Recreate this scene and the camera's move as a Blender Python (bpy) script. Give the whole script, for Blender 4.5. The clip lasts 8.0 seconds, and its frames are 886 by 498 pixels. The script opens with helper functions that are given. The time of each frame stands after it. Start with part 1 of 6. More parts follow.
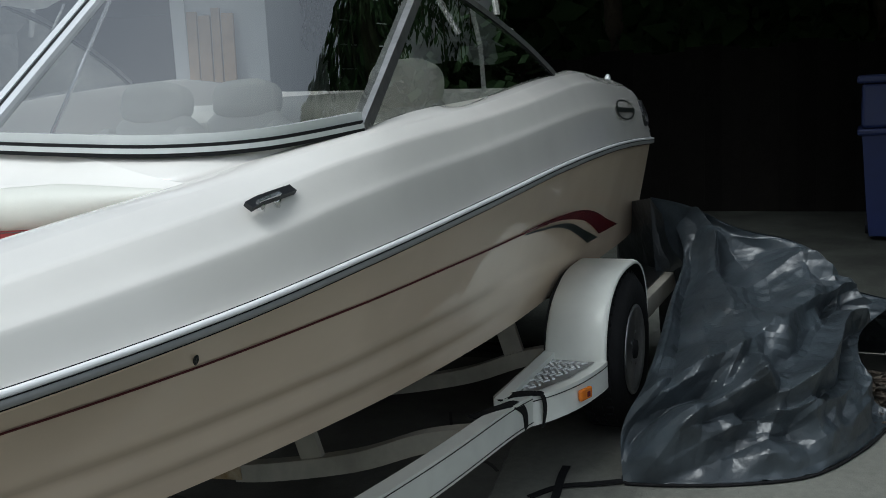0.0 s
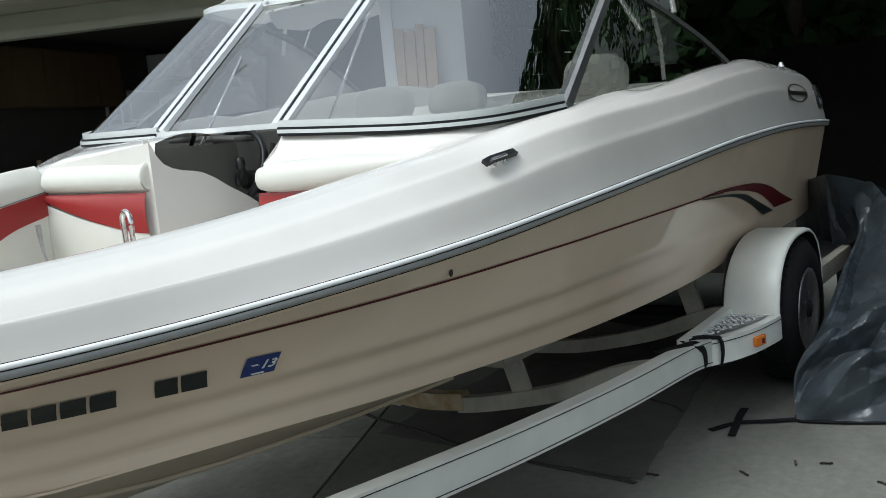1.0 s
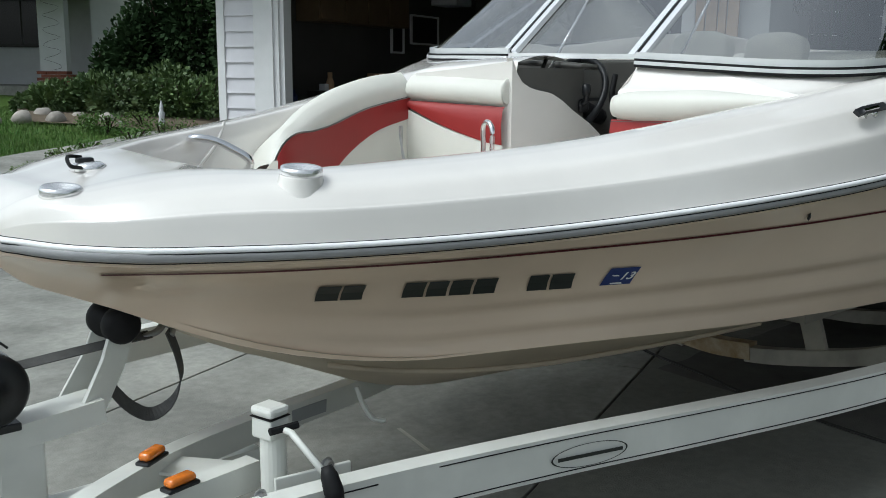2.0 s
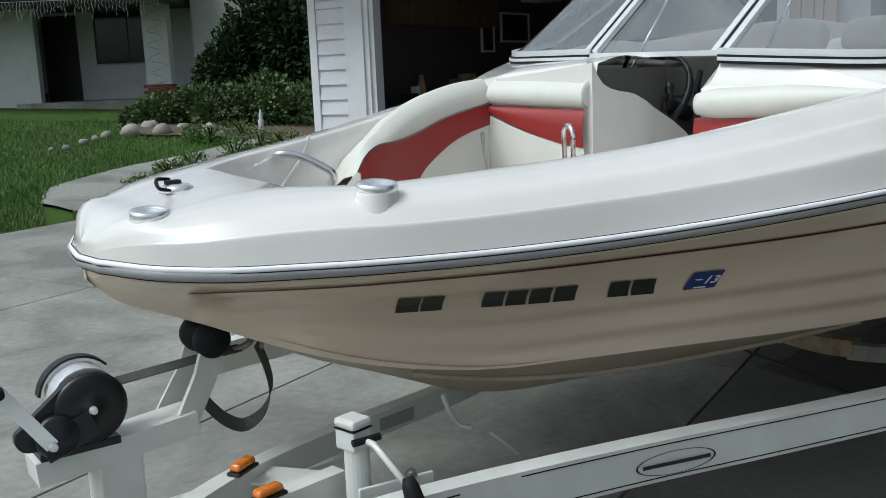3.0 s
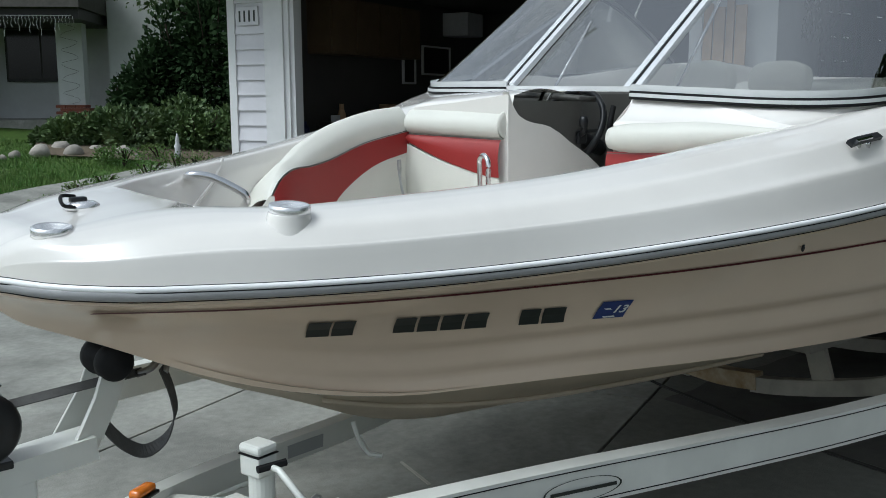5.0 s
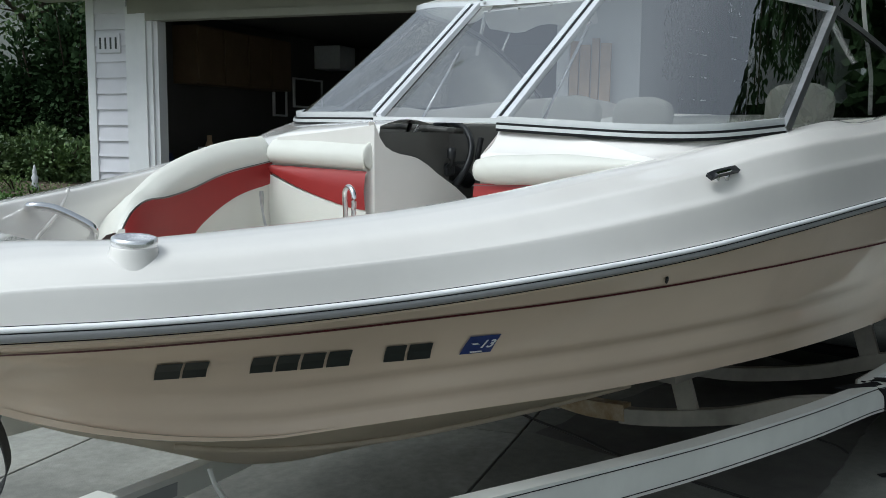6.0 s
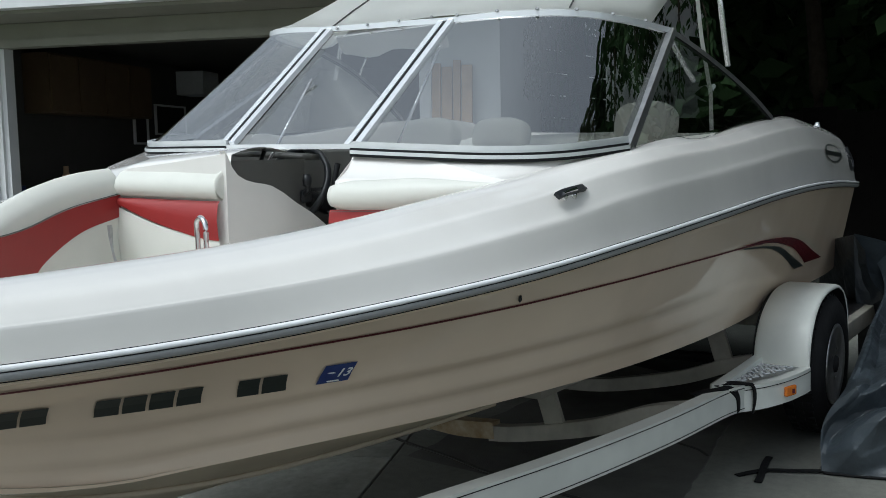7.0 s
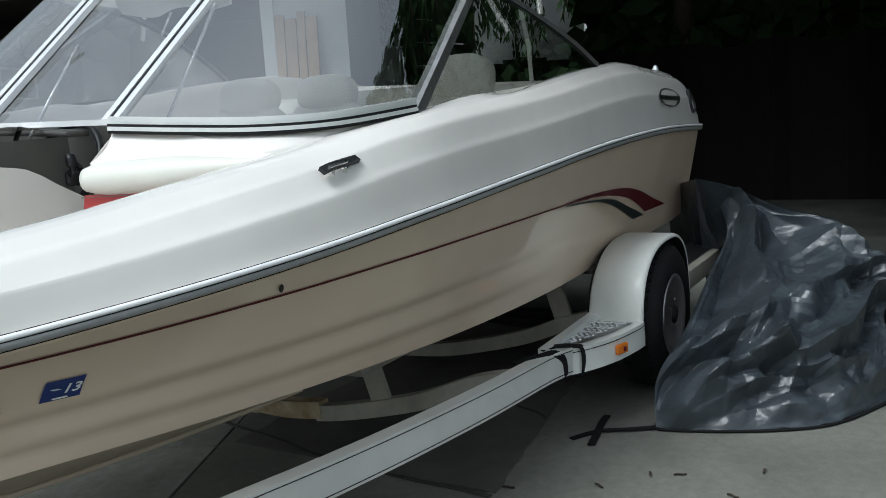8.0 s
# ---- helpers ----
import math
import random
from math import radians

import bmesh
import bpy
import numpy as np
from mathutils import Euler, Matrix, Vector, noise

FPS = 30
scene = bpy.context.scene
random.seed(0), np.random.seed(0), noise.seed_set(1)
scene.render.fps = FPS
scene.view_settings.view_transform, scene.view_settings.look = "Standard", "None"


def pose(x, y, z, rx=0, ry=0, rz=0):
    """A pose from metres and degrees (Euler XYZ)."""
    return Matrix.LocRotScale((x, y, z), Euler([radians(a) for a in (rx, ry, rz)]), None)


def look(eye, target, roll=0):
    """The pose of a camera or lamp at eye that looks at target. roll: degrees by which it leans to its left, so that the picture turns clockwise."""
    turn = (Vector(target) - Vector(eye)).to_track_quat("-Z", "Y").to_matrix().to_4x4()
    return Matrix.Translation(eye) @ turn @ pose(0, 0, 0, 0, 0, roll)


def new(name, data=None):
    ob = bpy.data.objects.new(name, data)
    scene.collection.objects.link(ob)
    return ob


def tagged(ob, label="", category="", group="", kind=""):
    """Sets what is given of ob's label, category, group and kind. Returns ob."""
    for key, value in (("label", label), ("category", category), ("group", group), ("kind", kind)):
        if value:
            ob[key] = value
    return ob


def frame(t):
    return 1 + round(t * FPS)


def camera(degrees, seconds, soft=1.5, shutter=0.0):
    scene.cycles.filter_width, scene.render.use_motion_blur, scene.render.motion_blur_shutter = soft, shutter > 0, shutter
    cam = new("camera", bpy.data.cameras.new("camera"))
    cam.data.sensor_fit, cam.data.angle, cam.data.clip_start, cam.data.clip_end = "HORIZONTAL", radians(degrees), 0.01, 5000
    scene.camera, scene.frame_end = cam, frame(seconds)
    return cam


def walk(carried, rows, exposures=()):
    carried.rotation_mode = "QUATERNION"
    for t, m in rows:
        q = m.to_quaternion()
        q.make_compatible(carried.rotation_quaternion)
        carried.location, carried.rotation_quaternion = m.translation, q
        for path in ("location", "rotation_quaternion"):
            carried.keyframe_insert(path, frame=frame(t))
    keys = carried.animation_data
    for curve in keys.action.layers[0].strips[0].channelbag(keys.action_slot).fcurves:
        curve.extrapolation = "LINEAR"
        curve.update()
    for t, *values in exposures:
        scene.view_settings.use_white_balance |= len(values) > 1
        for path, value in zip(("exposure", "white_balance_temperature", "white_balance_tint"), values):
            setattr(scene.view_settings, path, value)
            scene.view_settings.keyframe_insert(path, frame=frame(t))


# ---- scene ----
cam = camera(49.5, 8.0, soft=0.9)
PATH = [
    (0, (0.101, -2.276, 1.505), (1.906, -1.477, 1.184), -2.9),
    (0.5, (-0.205, -2.511, 1.435), (1.51, -1.531, 1.122), -4.1),
    (1, (-0.545, -2.531, 1.431), (1.084, -1.402, 1.159), -5.4),
    (1.5, (-0.834, -2.429, 1.417), (0.674, -1.151, 1.112), -2.1),
    (2, (-0.937, -2.359, 1.401), (0.378, -0.897, 1.036), 0.4),
    (2.2, (-0.942, -2.356, 1.408), (0.305, -0.828, 1.075), 0.1),
    (3.3, (-0.887, -2.412, 1.441), (0.251, -0.81, 1.068), -2.3),
    (3.5, (-0.896, -2.403, 1.431), (0.26, -0.811, 1.069), -1.2),
    (4, (-0.918, -2.403, 1.416), (0.285, -0.843, 1.072), -1.2),
    (4.2, (-0.901, -2.419, 1.422), (0.296, -0.85, 1.096), -1.0),
    (5.3, (-0.873, -2.393, 1.419), (0.49, -0.958, 1.13), 0.2),
    (5.5, (-0.837, -2.371, 1.414), (0.575, -0.981, 1.144), 0.5),
    (6, (-0.799, -2.364, 1.407), (0.684, -1.044, 1.169), 0.4),
    (6.5, (-0.792, -2.364, 1.427), (0.797, -1.168, 1.214), 0.4),
    (7, (-0.749, -2.412, 1.42), (0.893, -1.288, 1.223), -1.2),
    (7.5, (-0.565, -2.497, 1.411), (1.128, -1.461, 1.161), -2.8),
    (8, (-0.321, -2.608, 1.469), (1.406, -1.651, 1.153), -3.7),
]
walk(cam, [(t, look(eye, target, roll)) for t, eye, target, roll in PATH], [(0.0, 0.02, 5850, 3), (0.5, 0.28, 5880, 3), (1.0, 0.36, 5950, 3), (1.5, 0.33, 5930, 3), (2.0, 0.22, 5900, 3), (3.5, 0.09, 5800, 3), (5.5, 0.11, 5780, 3), (6.5, 0.15, 5830, 3), (7.0, 0.13, 5800, 3), (7.5, 0.22, 5780, 3), (8.0, 0.33, 5850, 3)])

# ---------------------------------------------------------------- light
world = bpy.data.worlds.new("sky")
scene.world = world
world.use_nodes = True
wn = world.node_tree.nodes
sky = wn.new("ShaderNodeTexSky")
sky.sky_type = "NISHITA"
sky.sun_disc = False
sky.sun_elevation = radians(58)
sky.sun_rotation = radians(286)
sky.air_density, sky.dust_density, sky.ozone_density = 1.0, 4.0, 1.0
wn["Background"].inputs[1].default_value = 0.12
veil = wn.new("ShaderNodeHueSaturation")      # a thin cloud layer takes the blue out of the sky
veil.inputs["Saturation"].default_value = 0.25
world.node_tree.links.new(sky.outputs[0], veil.inputs["Color"])
world.node_tree.links.new(veil.outputs[0], wn["Background"].inputs[0])
sun = new("sun", bpy.data.lights.new("sun", "SUN"))
sun.data.energy, sun.data.angle, sun.data.color = 1.3, radians(25), (1.0, 0.97, 0.93)
sun.matrix_world = look((-10, 3, 14), (0, 0, 0))


# ---------------------------------------------------------------- materials


def material(name, colour, rough=0.5, metal=0.0, coat=0.0, vary=0.0, scale=6.0, bump=0.0, bump_scale=40.0, second=None, stain=0.0, stain_scale=1.2, spec=0.5, random_amount=0.0):
    m = bpy.data.materials.new(name)
    m.use_nodes = True
    nt = m.node_tree
    n, l = nt.nodes, nt.links
    b = n["Principled BSDF"]
    b.inputs["Base Color"].default_value = (*colour, 1)
    b.inputs["Roughness"].default_value = rough
    b.inputs["Metallic"].default_value = metal
    b.inputs["Coat Weight"].default_value = coat
    b.inputs["Coat Roughness"].default_value = 0.03
    b.inputs["Specular IOR Level"].default_value = spec
    tc = n.new("ShaderNodeTexCoord")
    last = None
    if vary or second:
        t = n.new("ShaderNodeTexNoise")
        t.inputs["Scale"].default_value, t.inputs["Detail"].default_value, t.inputs["Roughness"].default_value = scale, 6, 0.65
        l.new(tc.outputs["Object"], t.inputs["Vector"])
        r = n.new("ShaderNodeValToRGB")
        other = second or tuple(c * (1 - vary) for c in colour)
        r.color_ramp.elements[0].position, r.color_ramp.elements[1].position = 0.32, 0.68
        r.color_ramp.elements[0].color, r.color_ramp.elements[1].color = (*other, 1), (*colour, 1)
        l.new(t.outputs["Fac"], r.inputs["Fac"])
        last = r.outputs["Color"]
    if stain:
        t2 = n.new("ShaderNodeTexNoise")
        t2.inputs["Scale"].default_value, t2.inputs["Detail"].default_value, t2.inputs["Distortion"].default_value = stain_scale, 5, 0.6
        l.new(tc.outputs["Object"], t2.inputs["Vector"])
        r2 = n.new("ShaderNodeValToRGB")
        r2.color_ramp.elements[0].position, r2.color_ramp.elements[1].position = 0.38, 0.62
        k = 1 - stain
        r2.color_ramp.elements[0].color, r2.color_ramp.elements[1].color = (k, k, k, 1), (1, 1, 1, 1)
        l.new(t2.outputs["Fac"], r2.inputs["Fac"])
        mx = n.new("ShaderNodeMix")
        mx.data_type, mx.blend_type = "RGBA", "MULTIPLY"
        mx.inputs[0].default_value = 1
        if last:
            l.new(last, mx.inputs[6])
        else:
            mx.inputs[6].default_value = (*colour, 1)
        l.new(r2.outputs["Color"], mx.inputs[7])
        last = mx.outputs[2]
    if random_amount:
        oi = n.new("ShaderNodeObjectInfo")
        mr = n.new("ShaderNodeMapRange")
        mr.inputs["To Min"].default_value, mr.inputs["To Max"].default_value = 1 - random_amount, 1 + random_amount
        l.new(oi.outputs["Random"], mr.inputs["Value"])
        hs = n.new("ShaderNodeHueSaturation")
        l.new(mr.outputs[0], hs.inputs["Value"])
        if last:
            l.new(last, hs.inputs["Color"])
        else:
            hs.inputs["Color"].default_value = (*colour, 1)
        last = hs.outputs["Color"]
    if last:
        l.new(last, b.inputs["Base Color"])
    if bump:
        t3 = n.new("ShaderNodeTexNoise")
        t3.inputs["Scale"].default_value, t3.inputs["Detail"].default_value = bump_scale, 4
        l.new(tc.outputs["Object"], t3.inputs["Vector"])
        bp = n.new("ShaderNodeBump")
        bp.inputs["Strength"].default_value, bp.inputs["Distance"].default_value = bump, 0.01
        l.new(t3.outputs["Fac"], bp.inputs["Height"])
        l.new(bp.outputs["Normal"], b.inputs["Normal"])
    return m


def glass_material(name, colour, alpha, rough=0.0):
    """Thin glazing: a mirror-like sheet mixed over clear air."""
    m = bpy.data.materials.new(name)
    m.use_nodes = True
    n, l = m.node_tree.nodes, m.node_tree.links
    n.remove(n["Principled BSDF"])
    tr, gl, mix, fr = n.new("ShaderNodeBsdfTransparent"), n.new("ShaderNodeBsdfGlossy"), n.new("ShaderNodeMixShader"), n.new("ShaderNodeLayerWeight")
    tr.inputs["Color"].default_value = (*colour, 1)
    gl.inputs["Roughness"].default_value = rough
    fr.inputs["Blend"].default_value = 0.5
    pw, mr = n.new("ShaderNodeMath"), n.new("ShaderNodeMapRange")
    pw.operation = "POWER"
    pw.inputs[1].default_value = 3.5
    mr.inputs["To Min"].default_value, mr.inputs["To Max"].default_value = alpha, 0.95
    l.new(fr.outputs["Facing"], pw.inputs[0])
    l.new(pw.outputs[0], mr.inputs["Value"])
    l.new(mr.outputs[0], mix.inputs[0])
    l.new(tr.outputs[0], mix.inputs[1])
    l.new(gl.outputs[0], mix.inputs[2])
    l.new(mix.outputs[0], n["Material Output"].inputs[0])
    return m


M = {}
M["gel"] = material("white_gelcoat", (0.857, 0.824, 0.775), 0.2, coat=0.8, vary=0.03, scale=3, stain=0.05, stain_scale=2.5)
# the cream tone includes warm light thrown up from the driveway
M["gel_hull"] = material("ground_warmed_gelcoat", (0.79, 0.634, 0.487), 0.25, coat=0.6, vary=0.04, scale=2, stain=0.07, stain_scale=1.5)
# same gelcoat as the topside, darker and duller to hold the underside's shade
M["gel_bottom"] = material("shade_toned_bottom_gelcoat", (0.60, 0.51, 0.39), 0.5, vary=0.06, scale=3, stain=0.15, stain_scale=2, spec=0.25)
M["gel_in"] = material("liner_gelcoat", (0.66, 0.64, 0.60), 0.45, vary=0.05, scale=8, stain=0.06)
M["rail"] = material("grey_rub_rail", (0.34, 0.34, 0.345), 0.36, vary=0.15, scale=20)
M["chrome"] = material("polished_steel", (0.95, 0.95, 0.95), 0.24, 0.75, vary=0.08, scale=12)
# plain white stands for the sky's gleam on the polished insert
M["rail_trim"] = material("sky_gleam_trim_strip", (0.95, 0.95, 0.95), 0.2, 0.0, vary=0.05, scale=15)
M["steel"] = material("bright_stainless", (0.82, 0.82, 0.82), 0.07, 1.0, vary=0.05, scale=12)
M["alu"] = material("anodised_aluminium", (0.93, 0.94, 0.95), 0.24, 0.4, vary=0.06, scale=15)
M["alu_dark"] = material("weathered_aluminium", (0.5, 0.5, 0.5), 0.4, 0.9, vary=0.3, scale=25)
M["black"] = material("black_rubber", (0.014, 0.014, 0.015), 0.6, spec=0.2, vary=0.3, scale=20, bump=0.15)
M["black_plastic"] = material("black_plastic", (0.010, 0.011, 0.013), 0.4, vary=0.2, scale=20)
M["vinyl"] = material("white_vinyl", (0.74, 0.73, 0.66), 0.48, vary=0.05, scale=5, bump=0.06, bump_scale=220, stain=0.06, stain_scale=3)
M["vinyl_red"] = material("red_vinyl", (0.32, 0.026, 0.024), 0.45, vary=0.1, scale=6, bump=0.08, bump_scale=220)
M["stripe_red"] = material("dark_red_decal", (0.085, 0.006, 0.009), 0.55, vary=0.1, spec=0.25)
M["red_decal"] = material("maroon_decal", (0.12, 0.012, 0.016), 0.25, vary=0.15, scale=15)
M["decal_black"] = material("black_decal", (0.02, 0.025, 0.022), 0.35, vary=0.1)
M["decal_grey"] = material("grey_decal", (0.33, 0.34, 0.34), 0.4, vary=0.1)
M["decal_blue"] = material("blue_sticker", (0.018, 0.042, 0.19), 0.35, vary=0.15, scale=60)
M["white_print"] = material("white_print", (0.8, 0.8, 0.8), 0.4, vary=0.02)
M["trailer"] = material("white_painted_steel", (0.74, 0.75, 0.70), 0.38, vary=0.05, scale=6, stain=0.1, stain_scale=4, coat=0.2)
M["trailer_dirty"] = material("stained_white_steel", (0.50, 0.47, 0.40), 0.55, vary=0.25, scale=7, stain=0.25, stain_scale=3)
M["rust"] = material("rusty_steel", (0.30, 0.2, 0.09), 0.8, second=(0.5, 0.42, 0.3), scale=14, bump=0.2)
M["tread"] = material("aluminium_tread_plate", (0.4, 0.4, 0.41), 0.35, 1.0, vary=0.3, scale=30)
M["tyre"] = material("tyre_rubber", (0.014, 0.014, 0.015), 0.75, spec=0.2, vary=0.3, scale=14, bump=0.2)
M["amber"] = material("amber_lens", (0.75, 0.2, 0.015), 0.25, vary=0.25, scale=60, coat=0.5)
M["strap"] = material("black_webbing", (0.012, 0.012, 0.013), 0.8, spec=0.15, vary=0.3, scale=50, bump=0.2, bump_scale=300)
M["strap_grey"] = material("grey_webbing", (0.10, 0.10, 0.098), 0.8, vary=0.25, scale=40, bump=0.25, bump_scale=300)
M["canvas"] = material("white_canvas", (0.84, 0.84, 0.82), 0.8, vary=0.06, scale=6, bump=0.15, bump_scale=120, stain=0.08, stain_scale=3)
M["helm"] = material("grey_dash_panel", (0.095, 0.092, 0.084), 0.5, vary=0.12, scale=9)
M["concrete"] = material("driveway_concrete", (0.345, 0.343, 0.305), 0.85, vary=0.26, scale=20, bump=0.25, bump_scale=130, stain=0.4, stain_scale=1.3, random_amount=0.06)
M["concrete_dark"] = material("stain_and_shade_concrete", (0.125, 0.122, 0.108), 0.85, vary=0.3, scale=7, bump=0.25, bump_scale=130, stain=0.35, stain_scale=1.6)
M["concrete_shade"] = material("shade_toned_concrete", (0.05, 0.053, 0.046), 0.9, vary=0.35, scale=5, bump=0.3, bump_scale=90, stain=0.4, stain_scale=1.3, spec=0.2)
M["blade"] = material("grass_blade", (0.062, 0.165, 0.02), 0.6, second=(0.115, 0.16, 0.036), scale=1.2)
# shade beside the trailer, put into a darker copy of the driveway concrete
M["concrete_strip"] = material("shade_toned_driveway_strip", (0.205, 0.206, 0.178), 0.85, vary=0.24, scale=22, bump=0.25, bump_scale=130, stain=0.3, stain_scale=0.9)
M["joint"] = material("joint_filler", (0.05, 0.048, 0.045), 0.9, vary=0.3, scale=20)
M["wall_white"] = material("white_stucco", (0.66, 0.67, 0.66), 0.9, vary=0.07, scale=5, bump=0.1, bump_scale=60, stain=0.08, stain_scale=0.8)
M["siding"] = material("white_lap_siding", (0.72, 0.71, 0.74), 0.6, vary=0.05, scale=7, stain=0.08, random_amount=0.04)
M["trim"] = material("white_trim_paint", (0.75, 0.75, 0.75), 0.5, vary=0.05, scale=7, stain=0.06)
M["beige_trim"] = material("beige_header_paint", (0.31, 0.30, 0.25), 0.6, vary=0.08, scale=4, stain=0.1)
M["roof"] = material("roof_shingle", (0.12, 0.11, 0.10), 0.9, vary=0.3, scale=10, bump=0.5)
# drywall set dark: the dimness inside the garage is put into its colour
M["dark_in"] = material("unlit_garage_drywall", (0.07, 0.066, 0.06), 0.9, vary=0.15, scale=2)
M["grass"] = material("lawn_grass", (0.066, 0.13, 0.022), 0.95, second=(0.05, 0.075, 0.02), scale=14, bump=0.5, bump_scale=60, spec=0.1, stain=0.2, stain_scale=0.5)
M["soil"] = material("dry_soil", (0.13, 0.10, 0.065), 0.95, vary=0.35, scale=8, bump=0.4)
M["leaf"] = material("bush_leaf", (0.035, 0.078, 0.02), 0.6, second=(0.11, 0.165, 0.045), scale=2.5, random_amount=0.2)
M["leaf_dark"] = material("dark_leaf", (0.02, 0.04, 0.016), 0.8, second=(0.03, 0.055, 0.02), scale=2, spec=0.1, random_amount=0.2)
M["bark"] = material("tree_bark", (0.06, 0.048, 0.036), 0.95, spec=0.15, vary=0.4, scale=10, bump=0.6)
M["rock"] = material("border_rock", (0.36, 0.33, 0.29), 0.9, vary=0.3, scale=6, bump=0.5, random_amount=0.2)
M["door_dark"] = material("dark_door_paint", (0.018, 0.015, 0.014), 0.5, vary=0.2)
M["window_dark"] = material("window_glass", (0.012, 0.014, 0.016), 0.08, vary=0.2)
M["brick"] = material("red_brick", (0.24, 0.08, 0.05), 0.85, vary=0.25, scale=18, bump=0.3, random_amount=0.15)
# deep back-yard shade is put into the fence boards' near-black colour
M["fence"] = material("shade_toned_fence_wood", (0.009, 0.008, 0.007), 0.95, spec=0.1, vary=0.35, scale=6, bump=0.3, random_amount=0.25)
M["gate"] = material("dark_gate_board", (0.035, 0.034, 0.036), 0.8, vary=0.3, scale=6, spec=0.2, random_amount=0.2)
M["tarp"] = material("silver_grey_tarp", (0.05, 0.062, 0.073), 0.35, vary=0.3, scale=9, spec=0.6, stain=0.35, stain_scale=4, bump=0.5, bump_scale=22)
M["bin"] = material("blue_bin_plastic", (0.008, 0.016, 0.075), 0.5, vary=0.15)
M["wood"] = material("pine_board", (0.45, 0.30, 0.17), 0.6, vary=0.25, scale=8, random_amount=0.2)
M["cabinet"] = material("garage_cabinet_wood", (0.13, 0.085, 0.045), 0.7, vary=0.2, scale=5)
M["statue"] = material("white_cast_stone", (0.62, 0.63, 0.65), 0.8, vary=0.1, scale=20)
M["dry_leaf"] = material("dry_leaf", (0.07, 0.055, 0.04), 0.8, vary=0.4, scale=30)
cn = M["canvas"].node_tree                      # thin cloth lets some daylight through
tl, ms = cn.nodes.new("ShaderNodeBsdfTranslucent"), cn.nodes.new("ShaderNodeMixShader")
tl.inputs["Color"].default_value = (0.84, 0.84, 0.81, 1)
ms.inputs[0].default_value = 0.65
cn.links.new(cn.nodes["Principled BSDF"].outputs[0], ms.inputs[1])
cn.links.new(tl.outputs[0], ms.inputs[2])
cn.links.new(ms.outputs[0], cn.nodes["Material Output"].inputs[0])
gn = M["gel_hull"].node_tree                    # the moulding is not quite fair: mirrored things waver
wt_, wb_, wc_ = gn.nodes.new("ShaderNodeTexNoise"), gn.nodes.new("ShaderNodeBump"), gn.nodes.new("ShaderNodeTexCoord")
wt_.inputs["Scale"].default_value, wt_.inputs["Detail"].default_value = 2.6, 1.0
wb_.inputs["Strength"].default_value, wb_.inputs["Distance"].default_value = 0.5, 0.02
gn.links.new(wc_.outputs["Object"], wt_.inputs["Vector"])
gn.links.new(wt_.outputs["Fac"], wb_.inputs["Height"])
gn.links.new(wb_.outputs["Normal"], gn.nodes["Principled BSDF"].inputs["Coat Normal"])
M["glass"] = glass_material("windshield_glass", (0.88, 0.9, 0.91), 0.45)
M["glass_pane"] = glass_material("window_pane_glass", (0.9, 0.9, 0.9), 0.06)

# ---------------------------------------------------------------- mesh helpers


def mesh_of(name, bm, mat, smooth=False):
    me = bpy.data.meshes.new(name)
    bmesh.ops.recalc_face_normals(bm, faces=bm.faces)
    bm.to_mesh(me)
    bm.free()
    for mm in mat if isinstance(mat, (list, tuple)) else [mat]:
        me.materials.append(mm)
    if smooth:
        me.polygons.foreach_set("use_smooth", [True] * len(me.polygons))
    return me


def part(name, bm, mat, parent=None, label="", smooth=False, m=None):
    ob = new(name, mesh_of(name, bm, mat, smooth))
    if m is not None:
        ob.matrix_world = m
    if parent:
        ob.parent = parent
        ob.matrix_parent_inverse = parent_world(parent).inverted()
    if label:
        tagged(ob, label)
    return ob


WORLD = {}


def parent_world(ob):
    return WORLD.get(ob.name, ob.matrix_basis.copy())


def thing(name, at, label, category, group="", kind=""):
    ob = new(name)
    ob.empty_display_size = 0.2
    ob.matrix_basis = at if isinstance(at, Matrix) else Matrix.Translation(at)
    WORLD[ob.name] = ob.matrix_basis.copy()
    return tagged(ob, label, category, group, kind)


def solo(name, bm, mat, label, category, group="", kind="", smooth=False):
    return tagged(part(name, bm, mat, smooth=smooth), label, category, group, kind)


def box(bm, lo, hi, m=None, bevel=0.0):
    g = bmesh.ops.create_cube(bm, size=1)
    vs = g["verts"]
    c = [(a + b) / 2 for a, b in zip(lo, hi)]
    s = [abs(b - a) for a, b in zip(lo, hi)]
    t = Matrix.Translation(c) @ Matrix.Diagonal((*s, 1))
    bmesh.ops.transform(bm, matrix=(m or Matrix()) @ t, verts=vs)
    if bevel:
        es = list({e for v in vs for e in v.link_edges})
        bmesh.ops.bevel(bm, geom=es, offset=bevel, segments=2, affect="EDGES", profile=0.5)
    return bm


def boxed(lo, hi, m=None, bevel=0.0):
    return box(bmesh.new(), lo, hi, m, bevel)


def grid(bm, rows, close=False, cap=False):
    vs = [[bm.verts.new(p) for p in row] for row in rows]
    for a, b in zip(vs, vs[1:]):
        k = len(a)
        for i in range(k if close else k - 1):
            q = [a[i], a[(i + 1) % k], b[(i + 1) % k], b[i]]
            if len({tuple(round(c, 6) for c in v.co) for v in q}) >= 3:
                try:
                    bm.faces.new(q)
                except ValueError:
                    pass
    if cap:
        for row in (vs[0], vs[-1]):
            try:
                bm.faces.new(row)
            except ValueError:
                pass
    return bm


